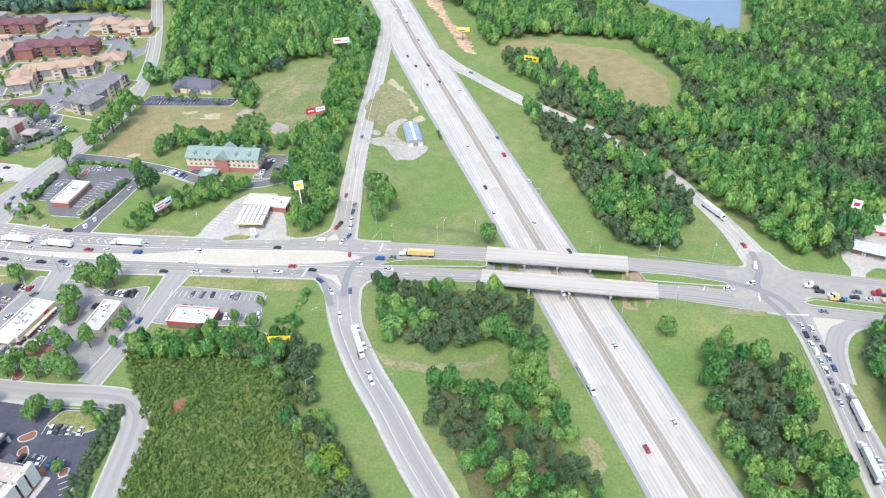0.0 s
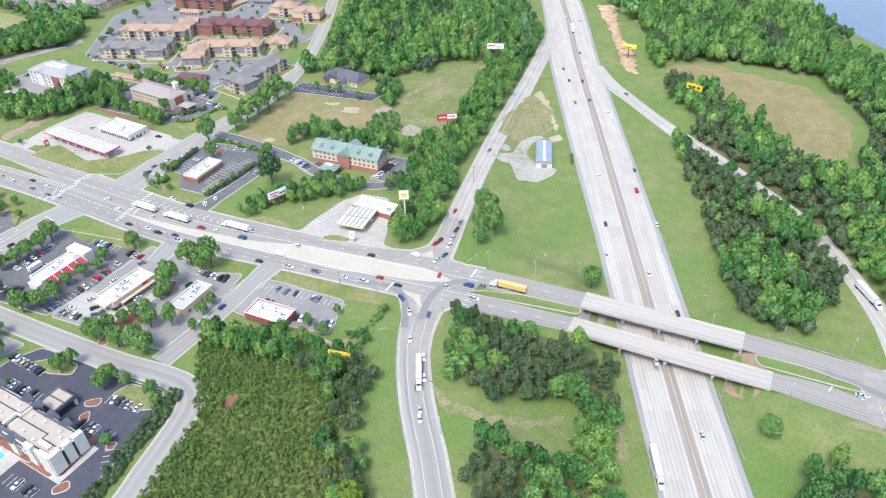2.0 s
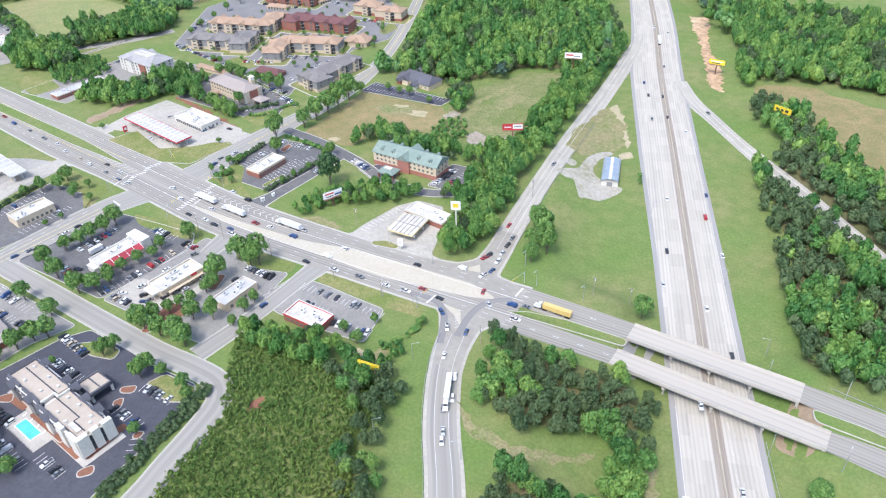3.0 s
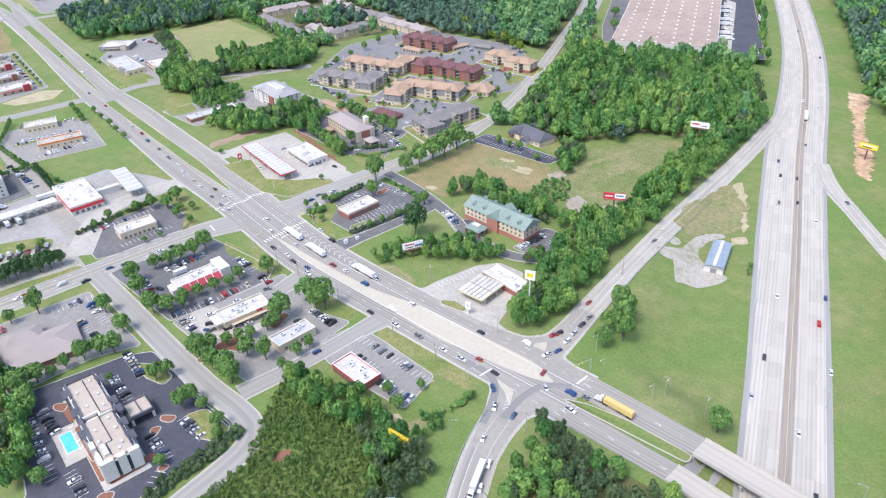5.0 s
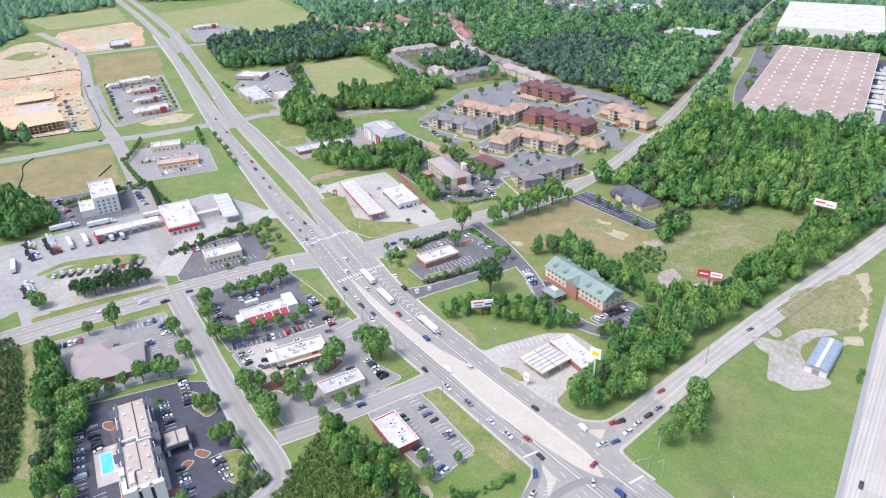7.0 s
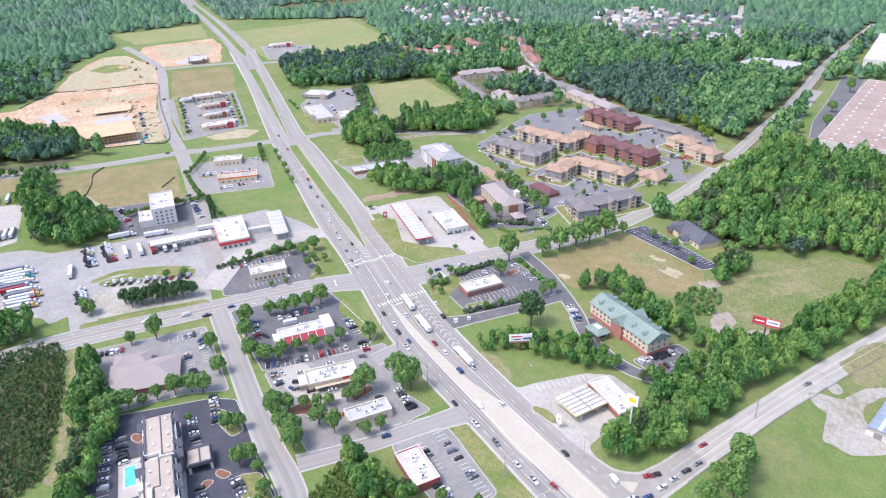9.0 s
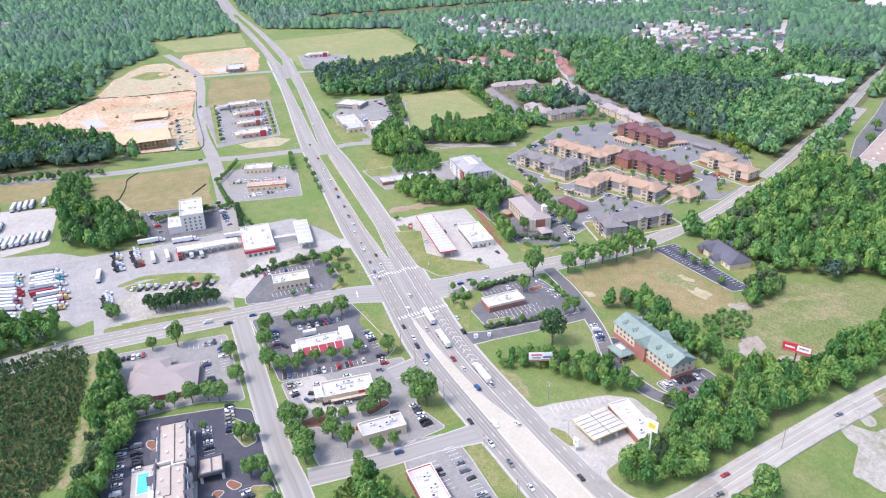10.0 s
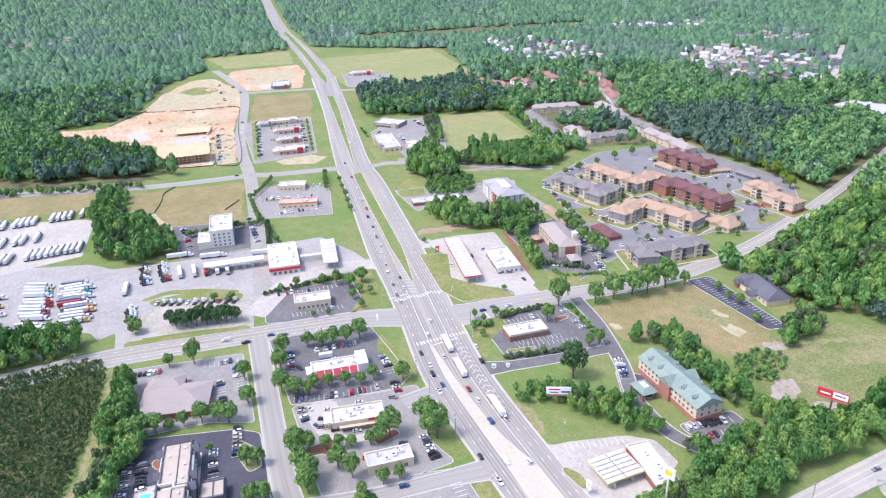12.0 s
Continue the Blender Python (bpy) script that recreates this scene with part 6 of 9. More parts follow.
for k, (pts, w, _) in enumerate(RAMPS[:4]):
    h = [a - 0.9 for a in (w if isinstance(w, list) else [w] * len(pts))]
    paint("lane_marking", join(*[dashes(pts[1:-1], s * min(h), 1, 0, 0.14, 0.25) for s in (-1, 1)]), PAINT, "white edge lines of a ramp")
paint("lane_marking", join(dashes(SOUTH_LANES[:2], 0, 3, 9, 0.25, 0.26), dashes(NORTH_LANES[:2], 0, 3, 9, 0.25, 0.26)), PAINT, "white lane dashes before the bridges")
# crossings, stop lines and hatched gores at the junctions
paint("crossing", join(*[bar(-349 + 1.0 * math.sin(i), 319 + 2.2 * i, 8, 3.2, 0.7) for i in range(16)], *[bar(-291, 312 + 2.2 * i, 4, 3.2, 0.7) for i in range(16)]), PAINT, "white ladder crossings at the junction")
paint("stop_line", join(bar(-286.5, 329, 94, 17, 0.7), bar(-354, 322, 98, 14, 0.7), bar(-333, 300, -14, 9, 0.7), bar(-303, 366, -4, 10, 0.7), bar(-65, 330, 84, 8, 0.9), bar(-104, 305, 80, 8, 0.9), bar(151.5, 281.5, 0, 11, 0.8), bar(136.5, 294.5, 82, 7, 0.8), bar(124, 299.5, 40, 5, 0.5), bar(110, 300.5, 65, 4, 0.5)), PAINT, "white stop lines at the junctions")
paint("hatching", join(*[bar(-286 + 5.2 * i, 333.4 - 0.42 * i, -48, 3.8, 0.55) for i in range(16)], *[bar(-286 + 5.2 * i, 336.0 - 0.42 * i, 44, 3.8, 0.55) for i in range(16)]), FADED, "worn white chevron hatching between lanes")
paint("hatching", join(*[bar(-356 - 4.6 * i, 334 + 0.9 * i, 55, 5.5, 0.55) for i in range(9)], *[bar(-86 + 1.0 * i, 300 - 2.0 * i, 65, 2.6, 0.45) for i in range(5)], *[bar(-62 + 2.6 * i, 313.0 - 0.1 * i, 70, 2.2, 0.4) for i in range(3)]), FADED, "worn white chevron hatching at the ramps")
paint("hatching", join(*[shifted(box(-2.2, 2.2, -0.25, 0.25, 0, 0.012), x, y, hz(x, y) + 0.24, 115) for x, y in [(99.5 - 0.327 * (13 * i), 180 + 13 * i - 42) for i in range(15)]]), FADED, "worn white diagonal strokes on the highway shoulder")


# ---- vehicles ----
RUBBER = material("tyre_rubber", (0.03, 0.03, 0.03), None, None, 2.0, 0.3, 0.9)
PAINTS = {}
for key, c in (("white", (0.66, 0.66, 0.655)), ("silver", (0.50, 0.51, 0.52)), ("grey", (0.17, 0.18, 0.19)), ("black", (0.025, 0.026, 0.03)), ("red", (0.33, 0.03, 0.035)), ("blue", (0.03, 0.07, 0.18)), ("tan", (0.45, 0.38, 0.28)), ("orange", (0.75, 0.16, 0.02)), ("yellow", (0.62, 0.45, 0.16)), ("teal", (0.05, 0.36, 0.42))):
    PAINTS[key] = material(key + "_vehicle_paint", c, tuple(a * 0.93 for a in c), None, 1.0, 0.3, 0.35, spec=0.5)


def extruded(profile, w0, w1=None):
    """A side outline (x, z) drawn out across a vehicle, narrower at the top where w1 is less."""
    w1 = w0 if w1 is None else w1
    lo, hi = min(z for _, z in profile), max(z for _, z in profile)
    half = [w0 + (w1 - w0) * (z - lo) / (hi - lo) for _, z in profile]
    n = len(profile)
    v = [(x, -h, z) for (x, z), h in zip(profile, half)] + [(x, h, z) for (x, z), h in zip(profile, half)]
    return v, [tuple(range(n))[::-1], tuple(range(n, 2 * n))] + [(i, (i + 1) % n, n + (i + 1) % n, n + i) for i in range(n)]


def wheel_mesh(r, w):
    v, f = cyl(0, 0, r, -w / 2, w / 2, 10)
    return mesh_of("wheel", [(x, z, y) for x, y, z in v], [q[::-1] for q in f], RUBBER)


CAR_WHEEL = wheel_mesh(0.34, 0.24)


def gear_mesh(name, r, along, half, ends, base, n=7):
    """The running gear under a vehicle: one low frame drawn out over rows of round wheels."""
    line = [(ends[0], base)]
    for a in along:
        line += [(a - r * math.cos(math.pi * i / n), r - r * math.sin(math.pi * i / n)) for i in range(n + 1)]
    line += [(ends[1], base), (ends[1], base + 0.16), (ends[0], base + 0.16)]
    return mesh_of(name, *extruded(line, half), RUBBER)


CAR_GEAR = gear_mesh("running_gear", 0.34, (-1.4, 1.4), 0.86, (-2.1, 2.1), 0.36)
CAB_GEAR, TRAILER_GEAR = gear_mesh("running_gear", 0.52, (-3.3, -2.0, 2.4), 1.2, (-3.9, 3.2), 0.54), gear_mesh("running_gear", 0.52, (-9.2, -7.9), 1.22, (-9.9, -6.8), 0.54)
SHAPES = {
    "saloon_car": ([(-2.3, 0.3), (-2.35, 0.72), (-2.2, 0.94), (-1.4, 1.0), (1.0, 0.97), (2.0, 0.84), (2.32, 0.62), (2.3, 0.3)], [(-1.75, 0.98), (-1.0, 1.38), (0.3, 1.4), (1.15, 0.96)], [(-1.0, 1.38), (-0.95, 1.45), (0.25, 1.46), (0.3, 1.4)], 0.88),
    "suv": ([(-2.35, 0.4), (-2.4, 0.9), (-2.3, 1.12), (1.0, 1.12), (2.1, 1.0), (2.4, 0.75), (2.35, 0.4)], [(-2.25, 1.1), (-2.0, 1.68), (0.3, 1.7), (1.1, 1.1)], [(-2.0, 1.68), (-1.95, 1.77), (0.25, 1.78), (0.3, 1.7)], 0.94),
    "pickup": ([(-2.8, 0.45), (-2.8, 1.1), (-0.6, 1.12), (1.2, 1.12), (2.5, 1.02), (2.8, 0.8), (2.75, 0.45)], [(-0.6, 1.1), (-0.45, 1.72), (0.7, 1.74), (1.3, 1.1)], [(-0.45, 1.72), (-0.4, 1.81), (0.65, 1.82), (0.7, 1.74)], 0.97),
    "van": ([(-2.8, 0.4), (-2.85, 1.2), (1.6, 1.2), (2.6, 1.05), (2.85, 0.8), (2.8, 0.4)], [(-2.75, 1.18), (-2.65, 2.0), (1.0, 2.05), (1.8, 1.18)], [(-2.65, 2.0), (-2.6, 2.2), (0.9, 2.22), (1.0, 2.05)], 1.0),
}
VEHICLES = {}


def car(shape, colour, x, y, rz, where):
    z = hz(x, y) if not (-62 < x < 205 and 280 < y < 337) else 0.0
    m = place(x, y, rz, z + 0.2)
    words = {"saloon_car": "saloon car", "suv": "sport utility car", "pickup": "pickup truck", "van": "panel van"}[shape]
    far = x < -255 or y > 380
    label, key = f"{colour} {words} {where}", (shape, colour, far)
    if key in VEHICLES:
        return tagged(copy_thing(VEHICLES[key], m), label)
    body, glass, roof, half = SHAPES[shape]
    root = thing(shape, label, "car" if shape != "pickup" else "pickup", m, "cars on the roads and in the lots")
    part("body", join(extruded(body, half, half * 0.97), extruded(roof, half * 0.74, half * 0.7)), PAINTS[colour], root)
    part("cabin_glass", extruded(glass, half * 0.93, half * 0.74), GLASS if shape != "van" else PAINTS[colour], root, "dark glazing")
    if far:
        # far off, the wheels are one part
        part("running_gear", CAR_GEAR, RUBBER, root)
        VEHICLES[key] = root
        return root
    if shape == "pickup":
        part("load_bed", box(-2.65, -0.7, -0.75, 0.75, 1.1, 1.14), DARKMETAL, root)
    for a in (-1.4, 1.4):
        for b in (-half + 0.08, half - 0.08):
            part("wheel", CAR_WHEEL, RUBBER, root, at=pose(a * (1.2 if shape in ("pickup", "van") else 1), b, 0.34))
    VEHICLES[key] = root
    return root


def lorry(colour, load, x, y, rz, where, trailer=True):
    """A lorry: cab with bonnet and sleeper, and a long box trailer. Its middle stands at x, y."""
    z = hz(x, y) if not (-62 < x < 205 and 280 < y < 337) else 0.0
    m, key = place(x, y, rz, z + 0.2), ("lorry", colour, load, trailer)
    label = f"{load} trailer lorry with {colour} cab {where}" if trailer else f"{colour} lorry cab without trailer {where}"
    if key in VEHICLES:
        return tagged(copy_thing(VEHICLES[key], m), label)
    root = thing("articulated_lorry" if trailer else "lorry_cab", label, "lorry", m, "lorries")
    o = 6.4 if trailer else 0.0
    cab = part("cab", extruded([(o - 0.6, 0.7), (o - 0.6, 3.5), (o + 0.3, 3.7), (o + 1.3, 3.0), (o + 1.7, 1.9), (o + 3.2, 1.75), (o + 3.5, 1.2), (o + 3.5, 0.7)], 1.15, 1.05), PAINTS[colour], root)
    part("windscreen", extruded([(o + 1.32, 2.95), (o + 1.4, 2.97), (o + 1.78, 2.0), (o + 1.7, 1.95)], 1.0, 0.92), GLASS, cab)
    frame_geo = [box(o - 3.4, o + 3.3, -0.5, 0.5, 0.55, 0.95), rod((o - 1.4, -1.0, 0.75), (o + 0.4, -1.0, 0.75), 0.33, 8), rod((o - 1.4, 1.0, 0.75), (o + 0.4, 1.0, 0.75), 0.33, 8)]
    if trailer:
        part("trailer_box", box(-10.2, 4.9, -1.28, 1.28, 1.25, 4.05), PAINTS[load], root)
        frame_geo += [box(-10.0, 4.6, -0.6, 0.6, 0.95, 1.25), box(-6.0, -2.0, -1.2, 1.2, 0.5, 0.9)]
        part("trailer_gear", TRAILER_GEAR, RUBBER, root)
    part("chassis", join(*frame_geo), DARKMETAL, root)
    part("cab_gear", CAB_GEAR, RUBBER, root, at=pose(o, 0, 0))
    VEHICLES[key] = root
    return root


CAR_RNG = random.Random(5)
KINDS = ["saloon_car"] * 5 + ["suv"] * 4 + ["pickup"] * 2 + ["van"]
COLOURS = ["white"] * 5 + ["silver"] * 3 + ["grey"] * 3 + ["black"] * 4 + ["red"] * 1 + ["blue"] * 2 + ["tan"]
BAYS = []


def bays(ax, ay, bx, by, n, side, fill, where="parked in a marked bay", lean=0.0, depth=5.2):
    """A row of parking bays from a to b, opening to one side; some hold a car."""
    d = Vector((bx - ax, by - ay))
    u, rz = d.normalized(), math.degrees(math.atan2(by - ay, bx - ax))
    w = Vector((-u.y, u.x)) * side
    w = (w + u * lean).normalized()
    ang = math.degrees(math.atan2(w.y, w.x))
    step = d.length / n
    for i in range(n + 1):
        p = Vector((ax, ay)) + u * step * i + w * depth / 2
        BAYS.append(bar(p.x, p.y, ang, depth, 0.22, 0.2))
        if i < n and CAR_RNG.random() < fill:
            q = p + u * step / 2
            car(CAR_RNG.choice(KINDS), CAR_RNG.choice(COLOURS), q.x + CAR_RNG.uniform(-0.2, 0.2), q.y + CAR_RNG.uniform(-0.2, 0.2), ang + CAR_RNG.choice((0, 180)) + CAR_RNG.uniform(-3, 3), where)


for row in (
    (-264, 145, -205, 134, 20, 1, 0.35), (-248, 154, -228, 152, 7, -1, 0.6), (-245, 182, -222, 179, 9, 1, 0.35), (-257, 201, -234, 197, 8, -1, 0.85), (-193, 189, -175, 189, 7, 1, 0.7), (-196, 174, -177, 172, 7, 1, 0.6), (-202, 146, -186, 144, 6, -1, 0.6), (-176, 170, -170, 160, 4, 1, 0.0),
):
    bays(*row, where="parked beside the hotel")
for row in (
    (-270, 231, -263, 257, 10, -1, 0.8), (-264, 260, -261, 277, 7, -1, 0.8), (-314, 253, -311, 279, 10, -1, 0.7), (-289, 291, -269, 290, 7, -1, 0.5), (-259, 288, -249, 287, 4, -1, 0.8), (-210, 286, -190, 285, 7, -1, 0.75), (-259, 229, -246, 229, 5, 1, 0.8), (-316, 236, -296, 233, 7, 1, 0.4),
    (-264, 366, -259, 395, 11, 1, 0.0), (-288, 416, -262, 415, 10, -1, 0.1), (-288, 372, -286, 398, 9, 1, 0.1), (-251, 402, -260, 366, 12, -1, 0.0),
    (-334, 150, -331, 166, 6, -1, 0.7), (-306, 193, -282, 192, 9, 1, 0.25), (-327, 190, -323, 211, 8, -1, 0.1), (-314, 209, -291, 207, 8, -1, 0.25),
    (-172, 287, -120, 285, 19, -1, 0.14), (-167, 270, -148, 270, 7, 1, 0.6), (-140, 264, -118, 266, 8, 1, 0.3), (-174, 344, -167, 372, 10, -1, 0.0), (-358, 250, -355, 283, 12, 1, 0.1), (-396, 246, -392, 288, 14, -1, 0.2),
):
    bays(*row, where="parked outside a restaurant")
for row in (
    (-161, 406, -157, 431, 9, -1, 0.75), (-147, 408, -142, 432, 9, 1, 0.35), (-226, 409, -208, 402, 7, 1, 0.75), (-553, 250, -492, 248, 22, 1, 0.5), (-556, 194, -504, 196, 18, 1, 0.35), (-352, 437, -333, 455, 9, 1, 0.3), (-342, 478, -316, 470, 10, -1, 0.8), (-416, 476, -350, 482, 22, -1, 0.6), (-282, 531, -214, 527, 24, -1, 0.0), (-282, 516, -240, 515, 15, 1, 0.0), (-532, 452, -532, 496, 15, -1, 0.4),
):
    bays(*row, where="parked beside a hotel lot")
for row in (
    (-512, 527, -430, 507, 30, 1, 0.5), (-500, 566, -444, 572, 18, -1, 0.45), (-420, 520, -392, 530, 9, 1, 0.7), (-410, 545, -372, 556, 12, -1, 0.8), (-435, 590, -370, 608, 22, -1, 0.5), (-436, 646, -384, 648, 18, 1, 0.4), (-384, 662, -352, 668, 11, -1, 0.5), (-346, 590, -338, 622, 10, 1, 0.5), (-430, 690, -480, 705, 16, -1, 0.5), (-396, 484, -340, 480, 20, 1, 0.5), (-352, 506, -346, 556, 17, 1, 0.6), (-540, 600, -528, 560, 14, 1, 0.5), (-520, 660, -470, 664, 17, 1, 0.6),
):
    bays(*row, where="parked among apartment blocks")
for row in (
    (-630, 293, -606, 334, 14, -1, 0.5), (-588, 275, -574, 320, 15, 1, 0.5), (-592, 275, -578, 322, 15, -1, 0.4), (-545, 276, -542, 318, 13, 1, 0.6), (-886, 318, -722, 292, 50, 1, 0.45), (-840, 324, -834, 364, 13, -1, 0.6), (-836, 324, -830, 364, 13, 1, 0.5), (-794, 318, -788, 356, 12, -1, 0.6), (-790, 318, -784, 356, 12, 1, 0.5), (-750, 310, -745, 348, 12, -1, 0.6), (-866, 376, -724, 350, 44, -1, 0.4),
    (-760, 442, -742, 452, 6, 1, 0.5), (-790, 500, -750, 500, 13, 1, 0.5), (-738, 500, -690, 490, 15, -1, 0.4), (-660, 484, -700, 500, 13, 1, 0.4), (-735, 460, -700, 454, 11, 1, 0.7), (-1130, 515, -1100, 508, 9, 1, 0.3), (-1100, 560, -1040, 548, 18, -1, 0.4), (-850, 262, -740, 250, 34, 1, 0.3), (-900, 300, -840, 288, 18, 1, 0.4),
):
    bays(*row, where="parked outside a far shop")
paint("bay_lines", join(*BAYS), PAINT, "white lines between parking bays")

# traffic: main road, junction queues, ramps and highway
for k, (x, y, rz) in enumerate(((-298, 321.5, 172), (-313, 329, 190), (-271, 321, 174), (-235, 320.5, 176), (-224, 321, 176), (-205, 319, 178), (-148, 304, -4), (-131, 304, -2), (-119, 304.5, -2), (-112, 310, 178), (-100, 307, -4), (-94, 298, -40), (-86, 289, -62), (-78, 271, -70), (-75, 314, -40), (-82, 322, 100), (-88, 334, -110), (-64, 318.5, 176), (-57, 320.5, 176), (-58, 309, 0), (-101, 335, 172), (-94, 349, 245), (-125, 327, 178), (-245, 309, -4), (-266, 310, -4), (-273, 343, 172))):
    car(CAR_RNG.choice(KINDS), ("grey", "white", "silver", "red", "black", "blue")[k % 6 if k % 4 else 1], x, y, rz, "on the main road")
for k, (x, y, rz) in enumerate(((-280, 310, -6), (-257, 308, -5), (-240, 305, -4), (-356, 322, 172), (-346, 321, 172), (-372, 325, 172), (-364, 330, 172), (-380, 333, 172), (-392, 328, 172), (-405, 331, 171), (-425, 334, 171), (-440, 339, 171), (-458, 341, 171), (-480, 345, 171), (-503, 348, 171), (-522, 353, 171), (-545, 356, 170), (-578, 361, 170), (-613, 366, 170), (-661, 373, 170), (-183, 302.5, -2), (-164, 303, -2), (-170, 322, 178), (-204, 327, 178), (-257, 339, 172), (-730, 399, 169), (-810, 412, 168))):
    car(CAR_RNG.choice(KINDS), CAR_RNG.choice(COLOURS), x, y, rz, "waiting on the main road")
for k, (x, y, rz) in enumerate(((-353, 182, 82), (-339, 216, 84), (-347, 205, 264), (-341, 232, 84), (-338, 240, 84), (-334, 262, 80), (-333, 270, 80), (-308, 384, 92), (-310, 366, 92), (-312, 374, 92), (-300, 389, 270), (-674, 261, 80), (-292, 505, 95), (-240, 236, 20), (-231, 250, 80), (-250, 262, 80), (-338, 412, 0), (-397, 409, 80), (-354, 402, 80), (-352, 408, 70), (-382, 375, -11), (-389, 395, -11), (-239, 388, 84), (-180, 262, 84))):
    car(CAR_RNG.choice(KINDS), ("white", "black", "silver", "blue", "grey")[k % 5], x, y, rz, "on a side street")
for x, y, rz, c in ((-244, 240, 60, "black"), (-238, 238.5, 75, "grey"), (-232.5, 244, 82, "black"), (-226.5, 266, 80, "silver"), (-256, 236, 30, "white"), (-251, 245, 70, "white"), (-227.5, 254, 80, "white"), (-296, 240, 20, "black"), (-297, 262, 82, "silver"), (-272, 280, 85, "white"), (-246, 280, 60, "grey"), (-206, 252, 80, "orange"), (-208, 272, 80, "black")):
    car("suv" if c in ("black", "grey") else "saloon_car", c, x, y, rz, "in a restaurant lot")
car("pickup", "red", -353, 186, 262, "on the cross street")
car("pickup", "orange", -274, 196, 60, "parked beside an office")
for x, y, rz, c in ((-95, 384, 268, "red"), (-93, 352, 250, "black"), (-85.5, 340, 258, "blue"), (-86, 349, 262, "white"), (-87, 357, 264, "silver"), (-87.5, 365, 265, "black"), (-88, 373, 266, "grey"), (-98, 464, 266, "grey"), (-67, 261, -70, "white"), (-63, 242, -66, "grey"), (-62, 249, -66, "white"), (-57, 231, -60, "silver"), (-55, 226, -60, "white"), (-76, 290, -80, "blue"), (140, 339, -75, "red"), (135, 305, 200, "white"), (122, 300, -6, "silver"), (165, 284, -8, "grey"), (168, 299.5, 172, "black"), (173.5, 297, 172, "white"), (184, 295.5, 172, "black"), (187, 300, 172, "grey"), (178, 294.2, 172, "teal"), (191, 294.5, 172, "silver"), (205, 296, 172, "white"), (150.5, 273, 92, "silver"), (150.6, 266.5, 92, "black"), (150.8, 260, 92, "white"), (154.6, 271, 91, "white"), (154.8, 264, 91, "grey")):
    car("suv" if c in ("white", "black") else "saloon_car", c, x, y, rz, "on a ramp")
for k in range(24):
    y = 186 + 4.2 * (k % 12) * 1.5
    car(CAR_RNG.choice(KINDS), CAR_RNG.choice(COLOURS), (151.6, 155.8)[k // 12] + 0.3 * math.sin(k), y + (k // 12) * 2, 90, "queueing on the exit ramp") if k not in (3, 4, 5, 14, 15, 20) else None
for x, y, north, c in ((-1, 377, 0, "silver"), (-7, 408, 0, "black"), (24, 367, 0, "white"), (-60, 571, 0, "grey"), (-50, 578, 0, "black"), (-63, 614, 0, "black"), (-78, 676, 1, "grey"), (-74, 612, 0, "black"), (-84, 635, 0, "blue"), (-21, 463, 0, "white"), (22, 417, 1, "white"), (36, 293, 0, "silver"), (66, 200, 0, "red"), (-24, 598, 2, "grey"), (27, 532, 2, "black"), (42, 330, 1, "black"), (0, 478, 1, "blue"), (-32, 560, 1, "white"), (-96, 760, 1, "silver"), (-112, 770, 0, "white"), (-140, 900, 1, "black"), (-190, 980, 0, "grey"), (80, 215, 1, "white"), (60, 262, 1, "silver")):
    car("saloon_car" if k % 2 else "suv", c, x, y, (-71.5 if not north else 108.5) if north < 2 else -50, "on the highway")
for c, load, x, y, rz, where in (
    ("white", "white", -283, 328, 173, "waiting on the main road"), ("white", "white", -256, 324.3, 174, "waiting on the main road"), ("white", "yellow", -44, 323, 177, "on the main road"), ("white", "white", -65, 250, -68, "on the entry ramp"), ("white", "white", 44, 238, -72, "on the highway"), ("white", "white", 131, 372, -62, "on the entry ramp"),
    ("grey", "white", 156, 218, 90, "queueing on the exit ramp"), ("white", "silver", 152, 194, 90, "queueing on the exit ramp"), ("white", "white", -98, 735, 108, "on the highway"), ("white", "white", 228, 294, 172, "on the main road"), ("white", "white", -215, 327, 176, "waiting on the main road"),
):
    lorry(c, load, x, y, rz, where)
for c, x, y in (("white", 165, 303.5), ("yellow", 174.5, 293.6), ("red", 197, 298.6), ("yellow", 200, 293)):
    lorry(c, "white", x, y, 172, "queueing on the main road", False)
car("van", "red", 5, 452, 108, "on the highway")
car("van", "white", 141, 320, -98, "turning onto the main road")
car("van", "white", -175, 312, -2, "on the main road")
LORRY_RNG = random.Random(9)
CABS = ["white", "white", "blue", "red", "teal", "grey", "yellow", "white", "orange"]
for k in range(14):
    lorry(LORRY_RNG.choice(CABS), "red" if k == 7 else LORRY_RNG.choice(("white", "white", "silver", "white", "grey")), -474 + 4.6 * k, 117 + LORRY_RNG.uniform(-3, 3), 84 + LORRY_RNG.uniform(-5, 5), "in the lorry park")
    if k not in (4, 11):
        lorry(LORRY_RNG.choice(CABS), "white" if k % 4 else "silver", -482 + 5.2 * k, 93 + LORRY_RNG.uniform(-3, 3), 66 + LORRY_RNG.uniform(-5, 5), "in the lorry park")
    if k < 11:
        lorry(LORRY_RNG.choice(CABS), "white", -476 + 4.6 * k, 62 + LORRY_RNG.uniform(-2, 2), 80, "in the lorry park", k % 3 == 0)
